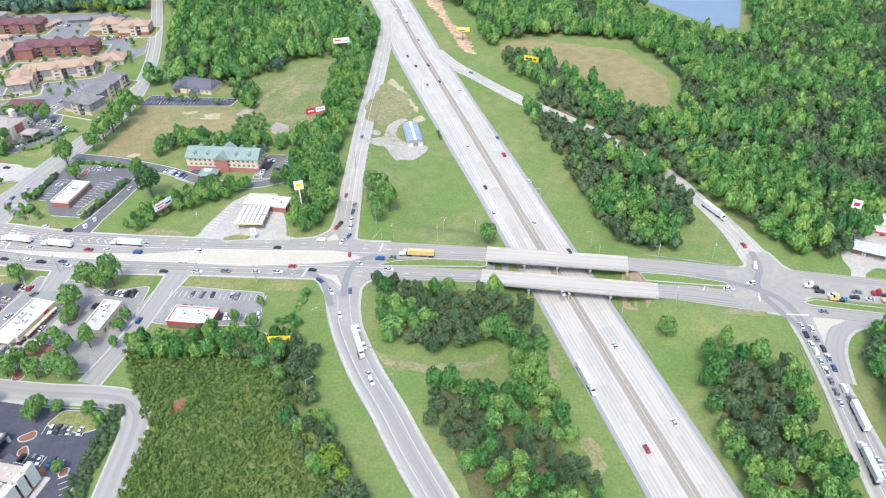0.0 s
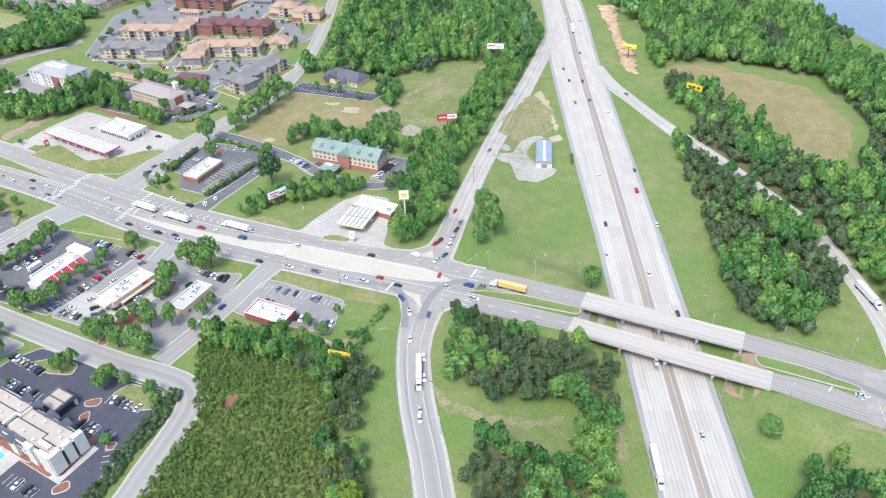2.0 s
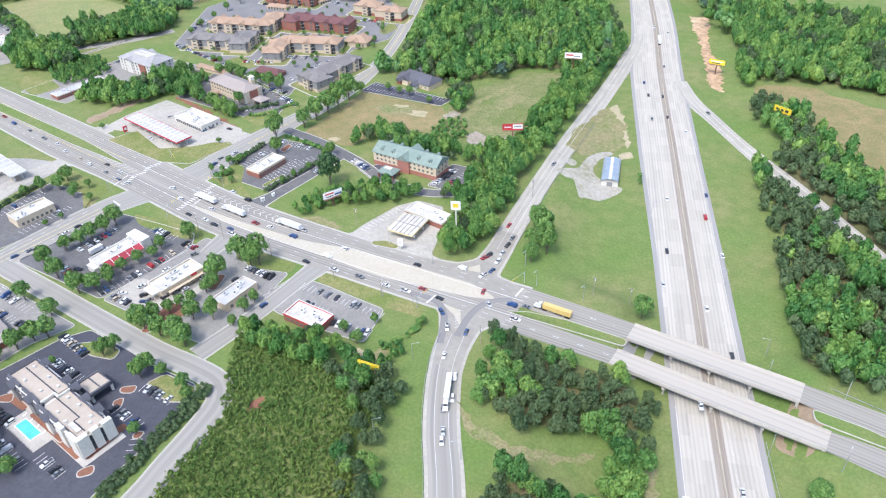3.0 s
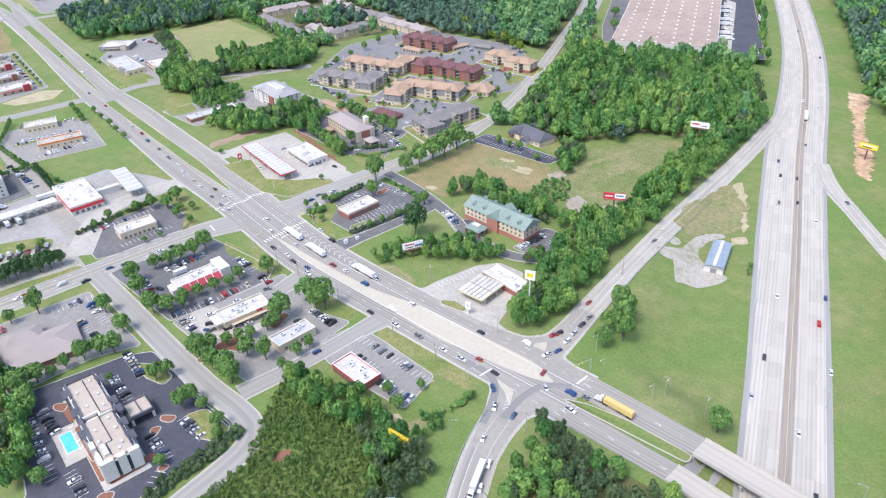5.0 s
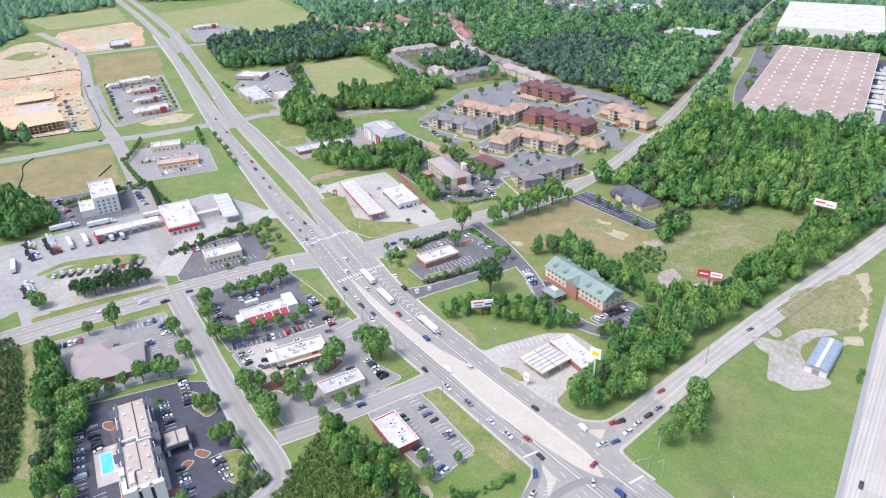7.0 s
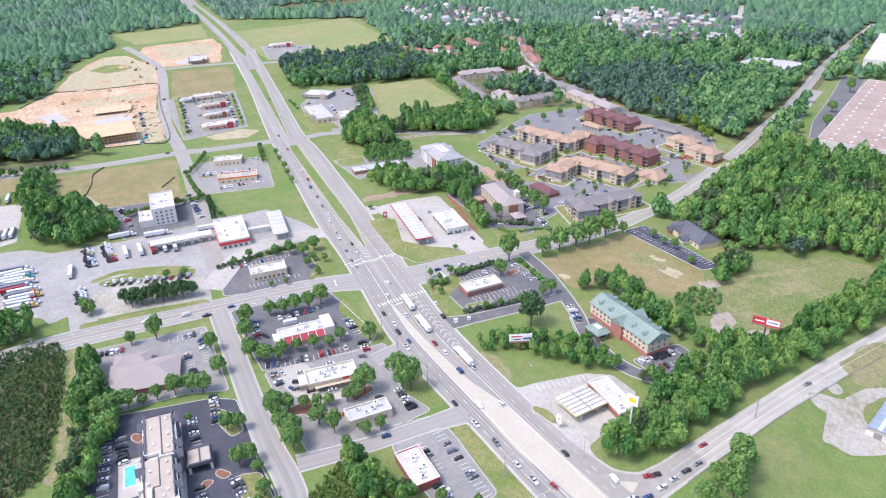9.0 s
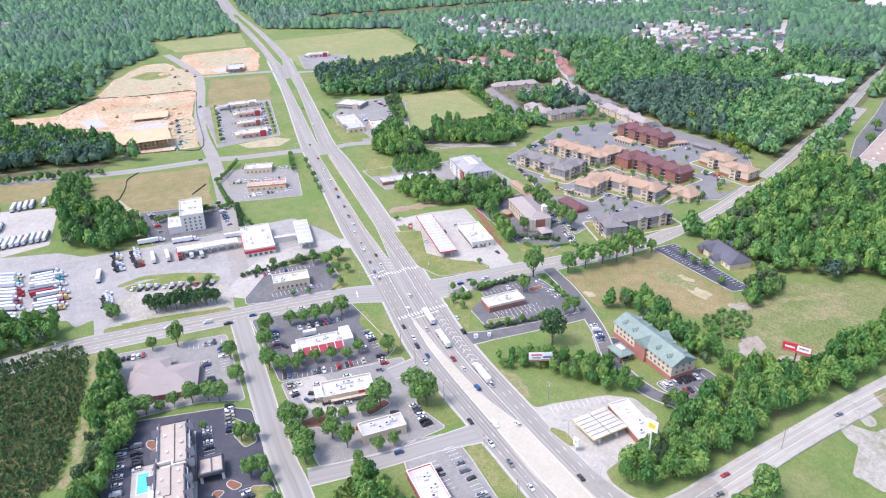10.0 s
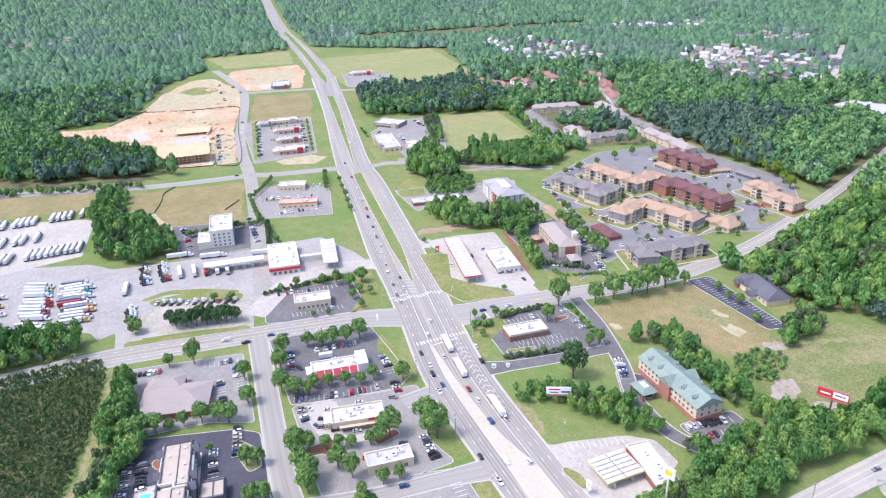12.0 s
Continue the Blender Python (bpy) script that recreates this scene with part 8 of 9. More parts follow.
def transmission_tower(x, y, h):
    root = thing("transmission_tower", "steel lattice transmission tower above distant woods", "tower", place(x, y, 20))
    for a, b in ((-1, -1), (1, -1), (1, 1), (-1, 1)):
        part("leg", rod((a * h * 0.09, b * h * 0.09, -0.5), (a * 0.7, b * 0.7, h), 0.22), POLE, root)
    for k in range(5):
        z0, z1 = h * k / 5, h * (k + 1) / 5
        w0, w1 = h * 0.09 + (0.7 - h * 0.09) * k / 5, h * 0.09 + (0.7 - h * 0.09) * (k + 1) / 5
        part("bracing", join(rod((-w0, -w0, z0), (w1, -w1, z1), 0.12), rod((w0, -w0, z0), (-w1, -w1, z1), 0.12), rod((w0, w0, z0), (w1, -w1, z1), 0.12), rod((-w0, -w0, z0), (-w1, w1, z1), 0.12)), POLE, root)
    for z in (0.72, 0.86, 0.98):
        part("crossarm", join(rod((-7, 0, h * z), (7, 0, h * z), 0.2), rod((-7, 0, h * z), (0, 0, h * z + 2), 0.12), rod((7, 0, h * z), (0, 0, h * z + 2), 0.12)), POLE, root)


for x, y, h in ((-1466, 581, 38), (-1434, 602, 26), (-1427, 612, 26), (-1496, 936, 40), (-1505, 1003, 26), (-1513, 992, 26), (-1524, 281, 36), (-1440, 400, 24), (-1480, 1330, 36)):
    transmission_tower(x, y, h)


# ---- trees ----
LEAF = material("leaves", (0.10, 0.225, 0.05), (0.076, 0.188, 0.052), (0.18, 0.31, 0.058), 0.9, 0.03, 0.65, spread=0.55, tint="tint", spec=0.3)
# leaves of the mid and far woods: haze painted in as bluer green
HAZED_LEAF = material("haze_tinted_leaves", (0.104, 0.232, 0.078), (0.084, 0.20, 0.078), (0.158, 0.295, 0.086), 0.9, 0.02, 0.65, spread=0.52, tint="tint", spec=0.3)
HAZED_CANOPY = material("haze_tinted_canopy", (0.072, 0.16, 0.078), (0.06, 0.136, 0.078), (0.102, 0.2, 0.086), 0.5, 0.008, 0.8, spread=0.5, tint="tint", spec=0.25)
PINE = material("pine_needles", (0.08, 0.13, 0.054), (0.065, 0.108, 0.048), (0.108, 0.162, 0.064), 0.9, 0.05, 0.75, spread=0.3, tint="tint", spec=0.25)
# pines of the mid and far woods, with blue haze in the base colour
HAZED_PINE = material("haze_tinted_pine_needles", (0.085, 0.152, 0.1), (0.07, 0.132, 0.094), (0.112, 0.18, 0.108), 0.9, 0.02, 0.8, spread=0.42, tint="tint", spec=0.2)
YOUNG = material("young_pine_needles", (0.082, 0.162, 0.038), (0.16, 0.215, 0.048), (0.122, 0.2, 0.047), 0.4, 0.02, 0.8, spread=0.25, tint="tint", spec=0.2)
DENSE = material("dense_pine_needles", (0.068, 0.126, 0.048), (0.086, 0.148, 0.048), (0.106, 0.168, 0.054), 0.4, 0.03, 0.8, spread=0.3, tint="tint", spec=0.2)
SPRING = material("yellow_green_leaves", (0.20, 0.27, 0.035), (0.15, 0.23, 0.03), None, 0.9, 0.2, 0.75, spread=0.2, tint="tint", spec=0.2)
GARDEN = material("garden_leaves", (0.112, 0.225, 0.05), (0.086, 0.185, 0.047), (0.165, 0.285, 0.065), 1.2, 0.2, 0.65, spread=0.34, tint="island", spec=0.3)
SHRUB = material("shrub_leaves", (0.052, 0.108, 0.04), (0.062, 0.125, 0.045), None, 1.2, 0.2, 0.75, spread=0.35, tint="island", spec=0.2)
BARK = material("grey_brown_bark", (0.16, 0.125, 0.095), (0.11, 0.085, 0.065), None, 3.0, 0.5, 0.95)

g = (1 + 5 ** 0.5) / 2
ICO = np.array([(-1, g, 0), (1, g, 0), (-1, -g, 0), (1, -g, 0), (0, -1, g), (0, 1, g), (0, -1, -g), (0, 1, -g), (g, 0, -1), (g, 0, 1), (-g, 0, -1), (-g, 0, 1)]) / math.sqrt(1 + g * g)
TRI = np.array([(i, j, k) for i in range(12) for j in range(i + 1, 12) for k in range(j + 1, 12) if all(np.linalg.norm(ICO[a] - ICO[b]) < 1.2 for a, b in ((i, j), (j, k), (i, k)))])
TRI = np.array([t if np.dot(np.cross(ICO[t[1]] - ICO[t[0]], ICO[t[2]] - ICO[t[0]]), ICO[t[0]]) > 0 else t[::-1] for t in TRI])


def stack(pieces):
    v, f, k = [], [], 0
    for a, b in pieces:
        v.append(a)
        f.append(b + k)
        k += len(a)
    return np.concatenate(v), np.concatenate(f)


def crown(seed, lobes=11, leaves=170, tall=1.0, low=0.15, leaf=0.2, bulge=0.42, core=0.7, spire=0.0):
    """A crown about 1 wide in radius and 2 * tall high: rounded boughs of small leaf sprays round a shaded core."""
    rng = np.random.default_rng(seed)
    u = (np.arange(lobes) + 0.5) / lobes
    zz = -0.42 + 1.36 * u
    ring = np.sqrt(np.maximum(0.0, 1 - zz * zz)) * (1 - spire * np.clip(zz, 0, 1))
    a = np.arange(lobes) * 2.39996 + rng.uniform(-0.45, 0.45, lobes)
    out_dir = np.stack([np.cos(a) * ring, np.sin(a) * ring, zz], -1)
    mid = out_dir * rng.uniform(0.52, 0.7, (lobes, 1))
    rad = bulge * rng.uniform(0.75, 1.2, lobes)
    out = [(ICO * (core, core, core) * rng.uniform(0.8, 1.1, (12, 1)), TRI)] if core else []
    k = rng.choice(lobes, leaves * 3, p=rad ** 2 / (rad ** 2).sum())
    n = rng.normal(0, 1, (leaves * 3, 3))
    n /= np.linalg.norm(n, axis=1)[:, None]
    facing = (n * out_dir[k]).sum(1) / np.linalg.norm(out_dir[k], axis=1)
    ok = np.where((facing > -0.15) & (n[:, 2] > -0.55))[0][:leaves]
    n, k, m = n[ok], k[ok], len(ok)
    at = mid[k] + n * (rad[k] * rng.uniform(0.82, 1.1, m))[:, None]
    up = n + rng.normal(0, 0.42, (m, 3))
    up /= np.linalg.norm(up, axis=1)[:, None]
    side = np.cross(up, rng.normal(0, 1, (m, 3)))
    side /= np.linalg.norm(side, axis=1)[:, None]
    over = np.cross(up, side)
    turn = rng.uniform(0, 6.283, m)[:, None] + np.array([0, 2.1, 4.2]) + rng.uniform(-0.5, 0.5, (m, 3))
    reach = leaf * rng.uniform(0.6, 1.3, (m, 3))
    tri = at[:, None, :] + side[:, None, :] * (np.cos(turn) * reach)[:, :, None] + over[:, None, :] * (np.sin(turn) * reach)[:, :, None]
    out.append((tri.reshape(-1, 3), np.arange(m * 3).reshape(-1, 3)))
    v, f = stack(out)
    v = v * (1, 1, tall)
    v[:, 2] += tall * (1 + low)
    return v, f


def tuft(seed, points=6):
    """A far crown: an uneven rounded cap."""
    rng = np.random.default_rng(seed)
    a = np.arange(points) * 6.283 / points + rng.uniform(-0.3, 0.3, points)
    rim = np.stack([np.cos(a), np.sin(a), np.full(points, 0.35)], -1) * rng.uniform(0.8, 1.2, (points, 1))
    b = np.arange(3) * 2.094 + rng.uniform(0, 2)
    top = np.stack([0.5 * np.cos(b), 0.5 * np.sin(b), rng.uniform(1.3, 2.0, 3)], -1) * rng.uniform(0.85, 1.15, (3, 1))
    v = np.concatenate([rim, top])
    f = [(i, (i + 1) % points, points + int(((a[i] + 0.5 - b[0]) % 6.283) / 2.0945 + 0.5) % 3) for i in range(points)]
    for i in range(points):
        p, q = f[i][2], f[(i + 1) % points][2]
        if p != q:
            f.append(((i + 1) % points, q, p))
    return v, np.array(f + [(points, points + 1, points + 2)])


FINE_BROAD = [crown(300 + i, 15, 520, t, leaf=0.14, bulge=0.34, core=0.66, spire=p) for i, (t, p) in enumerate(((0.95, 0), (1.2, 0.3), (1.05, 0), (1.35, 0.45), (0.9, 0), (1.2, 0.2)))]
FINE_PINE = [crown(320 + i, 12, 460, t, leaf=0.13, bulge=0.3, core=0.64) for i, t in enumerate((0.8, 1.0, 0.9, 1.15))]
BROAD = [crown(i, 10, 150, t, leaf=0.22, bulge=0.36, core=0.76, spire=p) for i, (t, p) in enumerate(((1.0, 0.1), (1.35, 0.5), (1.15, 0.2), (1.55, 0.65), (0.95, 0), (1.3, 0.4)))]
ROUND_PINE = [crown(20 + i, 9, 140, t, leaf=0.2, bulge=0.32, core=0.72) for i, t in enumerate((0.85, 1.0, 0.9, 1.15))]
MID_BROAD = [crown(40 + i, 6, 52, 1.1 + 0.07 * i, leaf=0.32, bulge=0.4, core=0.76, spire=0.1 * i) for i in range(6)]
FAR_BROAD = [tuft(60 + i) for i in range(6)]


YOUNG_PINE = [crown(60 + i, 4, 26, 1.1, 0.05, 0.42, 0.42, 0.55, 0.5) for i in range(6)]


def wood(name, label, category, xyz, radius, forms, mat, stretch=(0.85, 1.25)):
    """Many trees as one mass: every tree is its own turned and scaled set of clumps."""
    rng = np.random.default_rng(len(xyz) + 7)
    vs, fs, ts, k = [], [], [], 0
    for (x, y, z), r in zip(xyz, radius):
        v, f = forms[rng.integers(len(forms))]
        a = rng.uniform(0, 6.283)
        c, s, up = math.cos(a) * r, math.sin(a) * r, r * rng.uniform(*stretch)
        w = np.empty_like(v)
        w[:, 0], w[:, 1], w[:, 2] = v[:, 0] * c - v[:, 1] * s + x, v[:, 0] * s + v[:, 1] * c + y, v[:, 2] * up + z
        vs.append(w)
        fs.append(f + k)
        ts.append(np.full(len(v), rng.uniform(0, 1)))
        k += len(v)
    if not vs:
        return None
    v, f, t = np.concatenate(vs), np.concatenate(fs), np.concatenate(ts)
    me = bpy.data.meshes.new(name)
    me.vertices.add(len(v))
    me.vertices.foreach_set("co", v.astype(np.float32).ravel())
    me.loops.add(f.size)
    me.loops.foreach_set("vertex_index", f.astype(np.int32).ravel())
    me.polygons.add(len(f))
    me.polygons.foreach_set("loop_start", np.arange(0, f.size, 3, dtype=np.int32))
    me.attributes.new("tint", "FLOAT", "POINT").data.foreach_set("value", t.astype(np.float32))
    me.update(calc_edges=True)
    me.materials.append(mat)
    return tagged(part(name, me, mat), label, category, kind="stuff")


def scatter(poly, gap, seed, jitter=0.42):
    """Uneven but well-spaced places in an outline."""
    rng = np.random.default_rng(seed)
    p = np.array(poly, float)
    lo, hi = p.min(0), p.max(0)
    gx, gy = np.meshgrid(np.arange(lo[0], hi[0], gap), np.arange(lo[1], hi[1], gap * 0.9))
    gx = gx + (np.arange(gx.shape[0])[:, None] % 2) * gap / 2
    x, y = (gx + rng.uniform(-jitter, jitter, gx.shape) * gap).ravel(), (gy + rng.uniform(-jitter, jitter, gx.shape) * gap).ravel()
    ok = inside(x, y, poly)
    return x[ok], y[ok]


def plant(poly, gap, seed, size, pines=0.3, label="mixed broadleaf trees and pines", raise_by=0.0, bare=0.0, keep_off=0.0, fine=False, dark=()):
    """Fill an outline with a mix of broadleaf trees and round-topped pines."""
    rng = np.random.default_rng(seed + 100)
    x, y = scatter(poly, gap, seed)
    z = height(x, y) + raise_by
    keep = rng.uniform(0, 1, len(x)) > bare
    if keep_off:
        for line in keep_off:
            keep &= off_line(x, y, line[0]) > line[1]
    x, y, z = x[keep], y[keep], z[keep]
    clump = np.array([noise.noise((a * 0.03, b * 0.03, seed)) for a, b in zip(x, y)]) * 0.9 + rng.uniform(-0.25, 0.25, len(x))
    for patch in dark:
        clump -= 0.32 * inside(x, y, patch)
    pine = clump < np.quantile(clump, pines) if len(x) and pines > 0 else np.zeros(len(x), bool)
    r = rng.uniform(size[0], size[1], len(x))
    for sel, forms, mat, kind in ((~pine, FINE_BROAD if fine else BROAD, LEAF, "broadleaf_wood"), (pine, FINE_PINE if fine else ROUND_PINE, PINE, "pine_wood")):
        if sel.any():
            wood(kind, label if kind == "broadleaf_wood" else label.replace("broadleaf trees and pines", "dark pines"), "woodland", np.stack([x, y, z], -1)[sel], r[sel] * (0.95 if mat is PINE else 1.05), forms, mat, (1.15, 1.6) if mat is PINE else (1.1, 1.6))


plant([(2, 606), (28, 560), (58, 520), (95, 514), (62, 566), (28, 612), (6, 636)], 7.0, 11, (3.2, 4.6), 0.5, "belt of mixed broadleaf trees and pines between ramp and meadow", keep_off=[(RAMPS[2][0], 7.5)])
plant(EAST_WOOD, 6.3, 1, (3.0, 4.4), 0.44, "dense mixed broadleaf trees and pines beside the highway", keep_off=[(RAMPS[2][0], 5.2), (HIGHWAY, 44)], dark=[[(10, 520), (50, 578), (100, 508), (132, 395), (114, 340), (98, 322), (60, 332)], [(200, 330), (192, 470), (215, 640), (420, 780), (340, 540)]])
plant([(229, 655), (258, 790), (305, 1090), (480, 1090), (390, 765), (300, 815), (262, 775)], 9, 15, (4.2, 6), 0.6, "lakeside mixed broadleaf trees and pines")
plant([(-70, 800), (-105, 900), (-150, 1020), (-230, 1210), (-170, 1240), (-80, 1020), (-40, 900), (0, 800)], 8.5, 17, (3.8, 5.4), 0.4, "mixed broadleaf trees and pines east of the highway", keep_off=[(HIGHWAY, 50)])
plant([(-30, 660), (-18, 700), (-40, 760), (-62, 800), (-20, 830), (60, 850), (120, 800), (150, 740), (100, 772), (30, 770), (0, 720), (20, 685), (60, 668), (10, 660), (-12, 640)], 7.0, 18, (3.4, 4.8), 0.3, "mixed broadleaf trees and pines between highway and meadow", keep_off=[(HIGHWAY, 62)])
plant(LOOP_WOOD, 6.0, 2, (3.0, 4.5), 0.62, "clump of mixed broadleaf trees and pines inside the ramp loop", keep_off=[(SOUTH_LANES, 14)], fine=True)
plant(SOUTH_WOOD, 6.4, 3, (3.0, 4.6), 0.42, "clump of mixed broadleaf trees and pines beside the highway", bare=0.15, keep_off=[(RAMPS[1][0], 13)], fine=True)
plant(EAST_RAMP_WOOD, 6.4, 4, (3.2, 4.9), 0.55, "clump of mixed broadleaf trees and pines beside the exit ramp", bare=0.08, fine=True)
plant(FAR_EAST_WOOD, 7.0, 5, (3.6, 5.2), 0.2, "mixed broadleaf trees and pines beyond the exit ramp")
plant(PINE_EDGE, 6.0, 6, (2.8, 4.3), 0.55, "mixed broadleaf trees and pines edging a young plantation", keep_off=[(RAMPS[1][0], 13)], fine=True)
plant(NORTH_WOOD, 7.4, 7, (3.5, 5.2), 0.22, "dense mixed broadleaf trees and pines between road and highway", keep_off=[(ROADS[0][0], 19)])
plant(POOL_BELT, 6.2, 16, (2.8, 4.4), 0.3, "dense belt of mixed broadleaf trees and pines beside a hotel", fine=True)
plant(RAMP_HEDGE, 6.6, 8, (3.5, 5.0), 0.04, "belt of mixed broadleaf trees and pines along the exit ramp", fine=True)
plant(HOTEL_BELT, 5.6, 12, (2.6, 3.8), 0.1, "belt of mixed broadleaf trees and pines behind a forecourt", fine=True)
plant(HOTEL_HEDGE, 6.0, 9, (2.8, 4.2), 0.25, "belt of mixed broadleaf trees and pines round a hotel", fine=True)
plant([(-206, 520), (-196, 502), (-190, 512), (-198, 550), (-206, 552)], 5, 10, (2.2, 3.2), 0.5, "short row of mixed broadleaf trees and pines")
plant([(-178, 838), (-208, 905), (-236, 985), (-285, 1092), (-277, 1096), (-228, 988), (-200, 905), (-170, 842)], 6, 14, (2.4, 3.6), 0.2, "thin belt of mixed broadleaf trees and pines beside a yard", bare=0.25)
for seed, (poly, label, gap, size, mat) in enumerate(((YOUNG_PINES, "plantation of small yellow-green young pines", 1.8, (0.7, 1.3), YOUNG), (WEST_PINES, "plantation of dense green young pines", 2.2, (0.85, 1.45), DENSE))):
    x, y = scatter(poly, gap, 30 + seed, 0.62)
    keep = np.hypot((x + 139) / 2.6, (y - 208) / 4.2) > 1
    x, y = x[keep], y[keep]
    rng = np.random.default_rng(seed)
    wood("pine_plantation", label, "woodland", np.stack([x, y, height(x, y)], -1), rng.uniform(*size, len(x)), YOUNG_PINE, mat, (0.9, 1.5))
for seed, (poly, gap, size, pines) in enumerate((
    ([(-420, 74), (-404, 87), (-399, 110), (-380, 126), (-368, 124), (-366, 90), (-368, 60), (-420, 50)], 6.5, (3.2, 4.8), 0.2), ([(-590, 128), (-580, 158), (-533, 187), (-500, 190), (-490, 160), (-512, 132)], 6.5, (3.4, 5.2), 0.3), ([(-975, 13), (-908, 78), (-820, 160), (-758, 188), (-729, 186), (-736, 116), (-769, 35), (-800, -60), (-980, -60)], 8, (3.6, 5.4), 0.3),
    ([(-982, 492), (-940, 560), (-912, 600), (-862, 656), (-812, 640), (-806, 548), (-862, 462), (-920, 470)], 7.6, (3.6, 5.2), 0.75), ([(-626, 470), (-600, 500), (-588, 496), (-606, 462)], 7, (3.4, 5), 0.6), ([(-654, 516), (-601, 581), (-566, 590), (-540, 544), (-556, 533), (-601, 505)], 7, (3.4, 5), 0.2), ([(-926, 597), (-790, 632), (-614, 600), (-612, 590), (-780, 628), (-800, 563)], 7.5, (3.6, 5), 0.3), ([(-596, 424), (-584, 440), (-572, 462), (-590, 470), (-608, 452)], 6.5, (3.4, 5), 0.5), ([(-394, 150), (-388, 158), (-378, 156), (-382, 146)], 5.0, (2.4, 3.4), 0.3),
    ([(-735, 20), (-700, 120), (-690, 169), (-681, 168), (-692, 120), (-724, 20)], 5, (1.8, 2.6), 0.3), ([(-674, 132), (-668, 160), (-600, 150), (-597, 128), (-616, 118)], 6.5, (2.6, 4), 0.2), ([(-240, 428), (-242, 447), (-227, 463), (-196, 457), (-160, 440), (-162, 434), (-190, 440), (-212, 446), (-231, 436)], 5.5, (2.6, 3.8), 0.4), ([(-222, 338), (-222, 359), (-206, 378), (-190, 372), (-201, 362), (-212, 340)], 4, (1.6, 2.4), 0.0),
    ([(-495, 398), (-452, 400), (-430, 428), (-440, 462), (-456, 462), (-470, 425)], 6.5, (3, 4.6), 0.1), ([(-420, 436), (-404, 440), (-350, 426), (-345, 432), (-400, 450), (-420, 462)], 5.5, (2.4, 3.6), 0.1), ([(-270, 148), (-262, 146), (-215, 126), (-215, 132), (-260, 153), (-310, 150), (-320, 142), (-290, 138)], 5.5, (2.6, 4), 0.1), ([(-102, 252), (-95, 256), (-97, 276), (-101, 268)], 4, (1.2, 2.0), 0.0),
)):
    plant(poly, gap, 40 + seed, size, pines, "small stand of mixed broadleaf trees and pines", bare=0.05)
for seed, (poly, label) in enumerate((([(-168, 172), (-169, 206), (-163, 207), (-160, 188), (-160, 172), (-158, 140), (-166, 140)], "dense dark evergreen hedge beside a side street"), ([(-402, 296), (-400, 238), (-396, 238), (-398, 296)], "low clipped evergreen hedge round a lot"), ([(-300, 404), (-299, 372), (-295, 372), (-296, 404)], "low clipped evergreen hedge round a lot"), ([(-256, 352), (-246, 398), (-243, 397), (-252, 352)], "low clipped evergreen hedge round a lot"), ([(-355, 434), (-330, 462), (-333, 464), (-358, 437)], "low clipped evergreen hedge round a hotel"))):
    x, y = scatter(poly, 2.2, 80 + seed)
    wood("hedge", label, "hedge", np.stack([x, y, height(x, y)], -1), np.random.default_rng(seed).uniform(1.1, 1.7, len(x)), BROAD[:3], PINE, (0.7, 1.0))

for seed, (poly, gap, size, label) in enumerate((
    ([(-198, 470), (-197, 493), (-185, 500), (-168, 477), (-179, 459)], 3.2, (0.8, 1.9), "low green scrub on waste ground"), ([(-140, 500), (-134, 500), (-134, 560), (-142, 604), (-150, 604), (-142, 560)], 4.0, (0.5, 1.6), "low weeds at the edge of waste ground"),
    ([(-340, 436), (-329, 439), (-320, 467), (-311, 462), (-313, 466), (-322, 471), (-331, 442), (-341, 440)], 2.0, (0.9, 1.3), "clipped green hedge round a lawn"), ([(-302, 373), (-300, 391), (-297, 391), (-299, 373)], 2.0, (1.2, 1.9), "leafy shrubs along a lot"), ([(-298, 352), (-294, 364), (-290, 362), (-294, 351)], 2.2, (1.2, 2.2), "leafy shrubs at a street corner"), ([(-290, 422), (-246, 416), (-245, 413), (-290, 419)], 2.2, (1.0, 1.7), "clipped hedge along a lot"),
    ([(-560, 262), (-480, 268), (-480, 265), (-560, 259)], 2.4, (1.0, 1.6), "row of shrubs behind a lot"),
    ([(-106, 262), (-100, 268), (-97, 290), (-100, 291), (-104, 270), (-109, 264)], 2.2, (0.9, 1.8), "overgrown hedge along a grass bank"),
)):
    x, y = scatter(poly, gap, 140 + seed)
    wood("scrub", label, "shrubs", np.stack([x, y, height(x, y)], -1), np.random.default_rng(seed).uniform(*size, len(x)), BROAD[:3], LEAF, (0.6, 1.0))
for seed, (poly, gap, size, pines) in enumerate((
    ([(-652, 444), (-663, 468), (-636, 478), (-602, 481), (-561, 457), (-569, 433), (-589, 418)], 6.0, (3.2, 4.8), 0.15),
    ([(-565, 428), (-582, 460), (-560, 476), (-519, 459), (-517, 439), (-534, 415)], 3.4, (1.0, 2.0), 0.0),
    ([(-494, 404), (-507, 428), (-494, 438), (-462, 426), (-468, 406)], 4.2, (1.8, 2.8), 0.05),
    ([(-595, 483), (-627, 506), (-619, 533), (-624, 566), (-627, 596), (-597, 627), (-576, 580), (-551, 537), (-574, 512)], 6.4, (3.2, 4.8), 0.35),
    ([(-456, 433), (-469, 466), (-450, 488), (-417, 477), (-416, 449), (-432, 431)], 4.6, (1.7, 2.8), 0.1),
    ([(-789, 515), (-789, 534), (-686, 499), (-684, 485)], 5.0, (2.4, 3.6), 0.7),
)):
    plant(poly, gap, 180 + seed, size, pines, "thicket of mixed broadleaf trees and pines beside lots", bare=0.06)
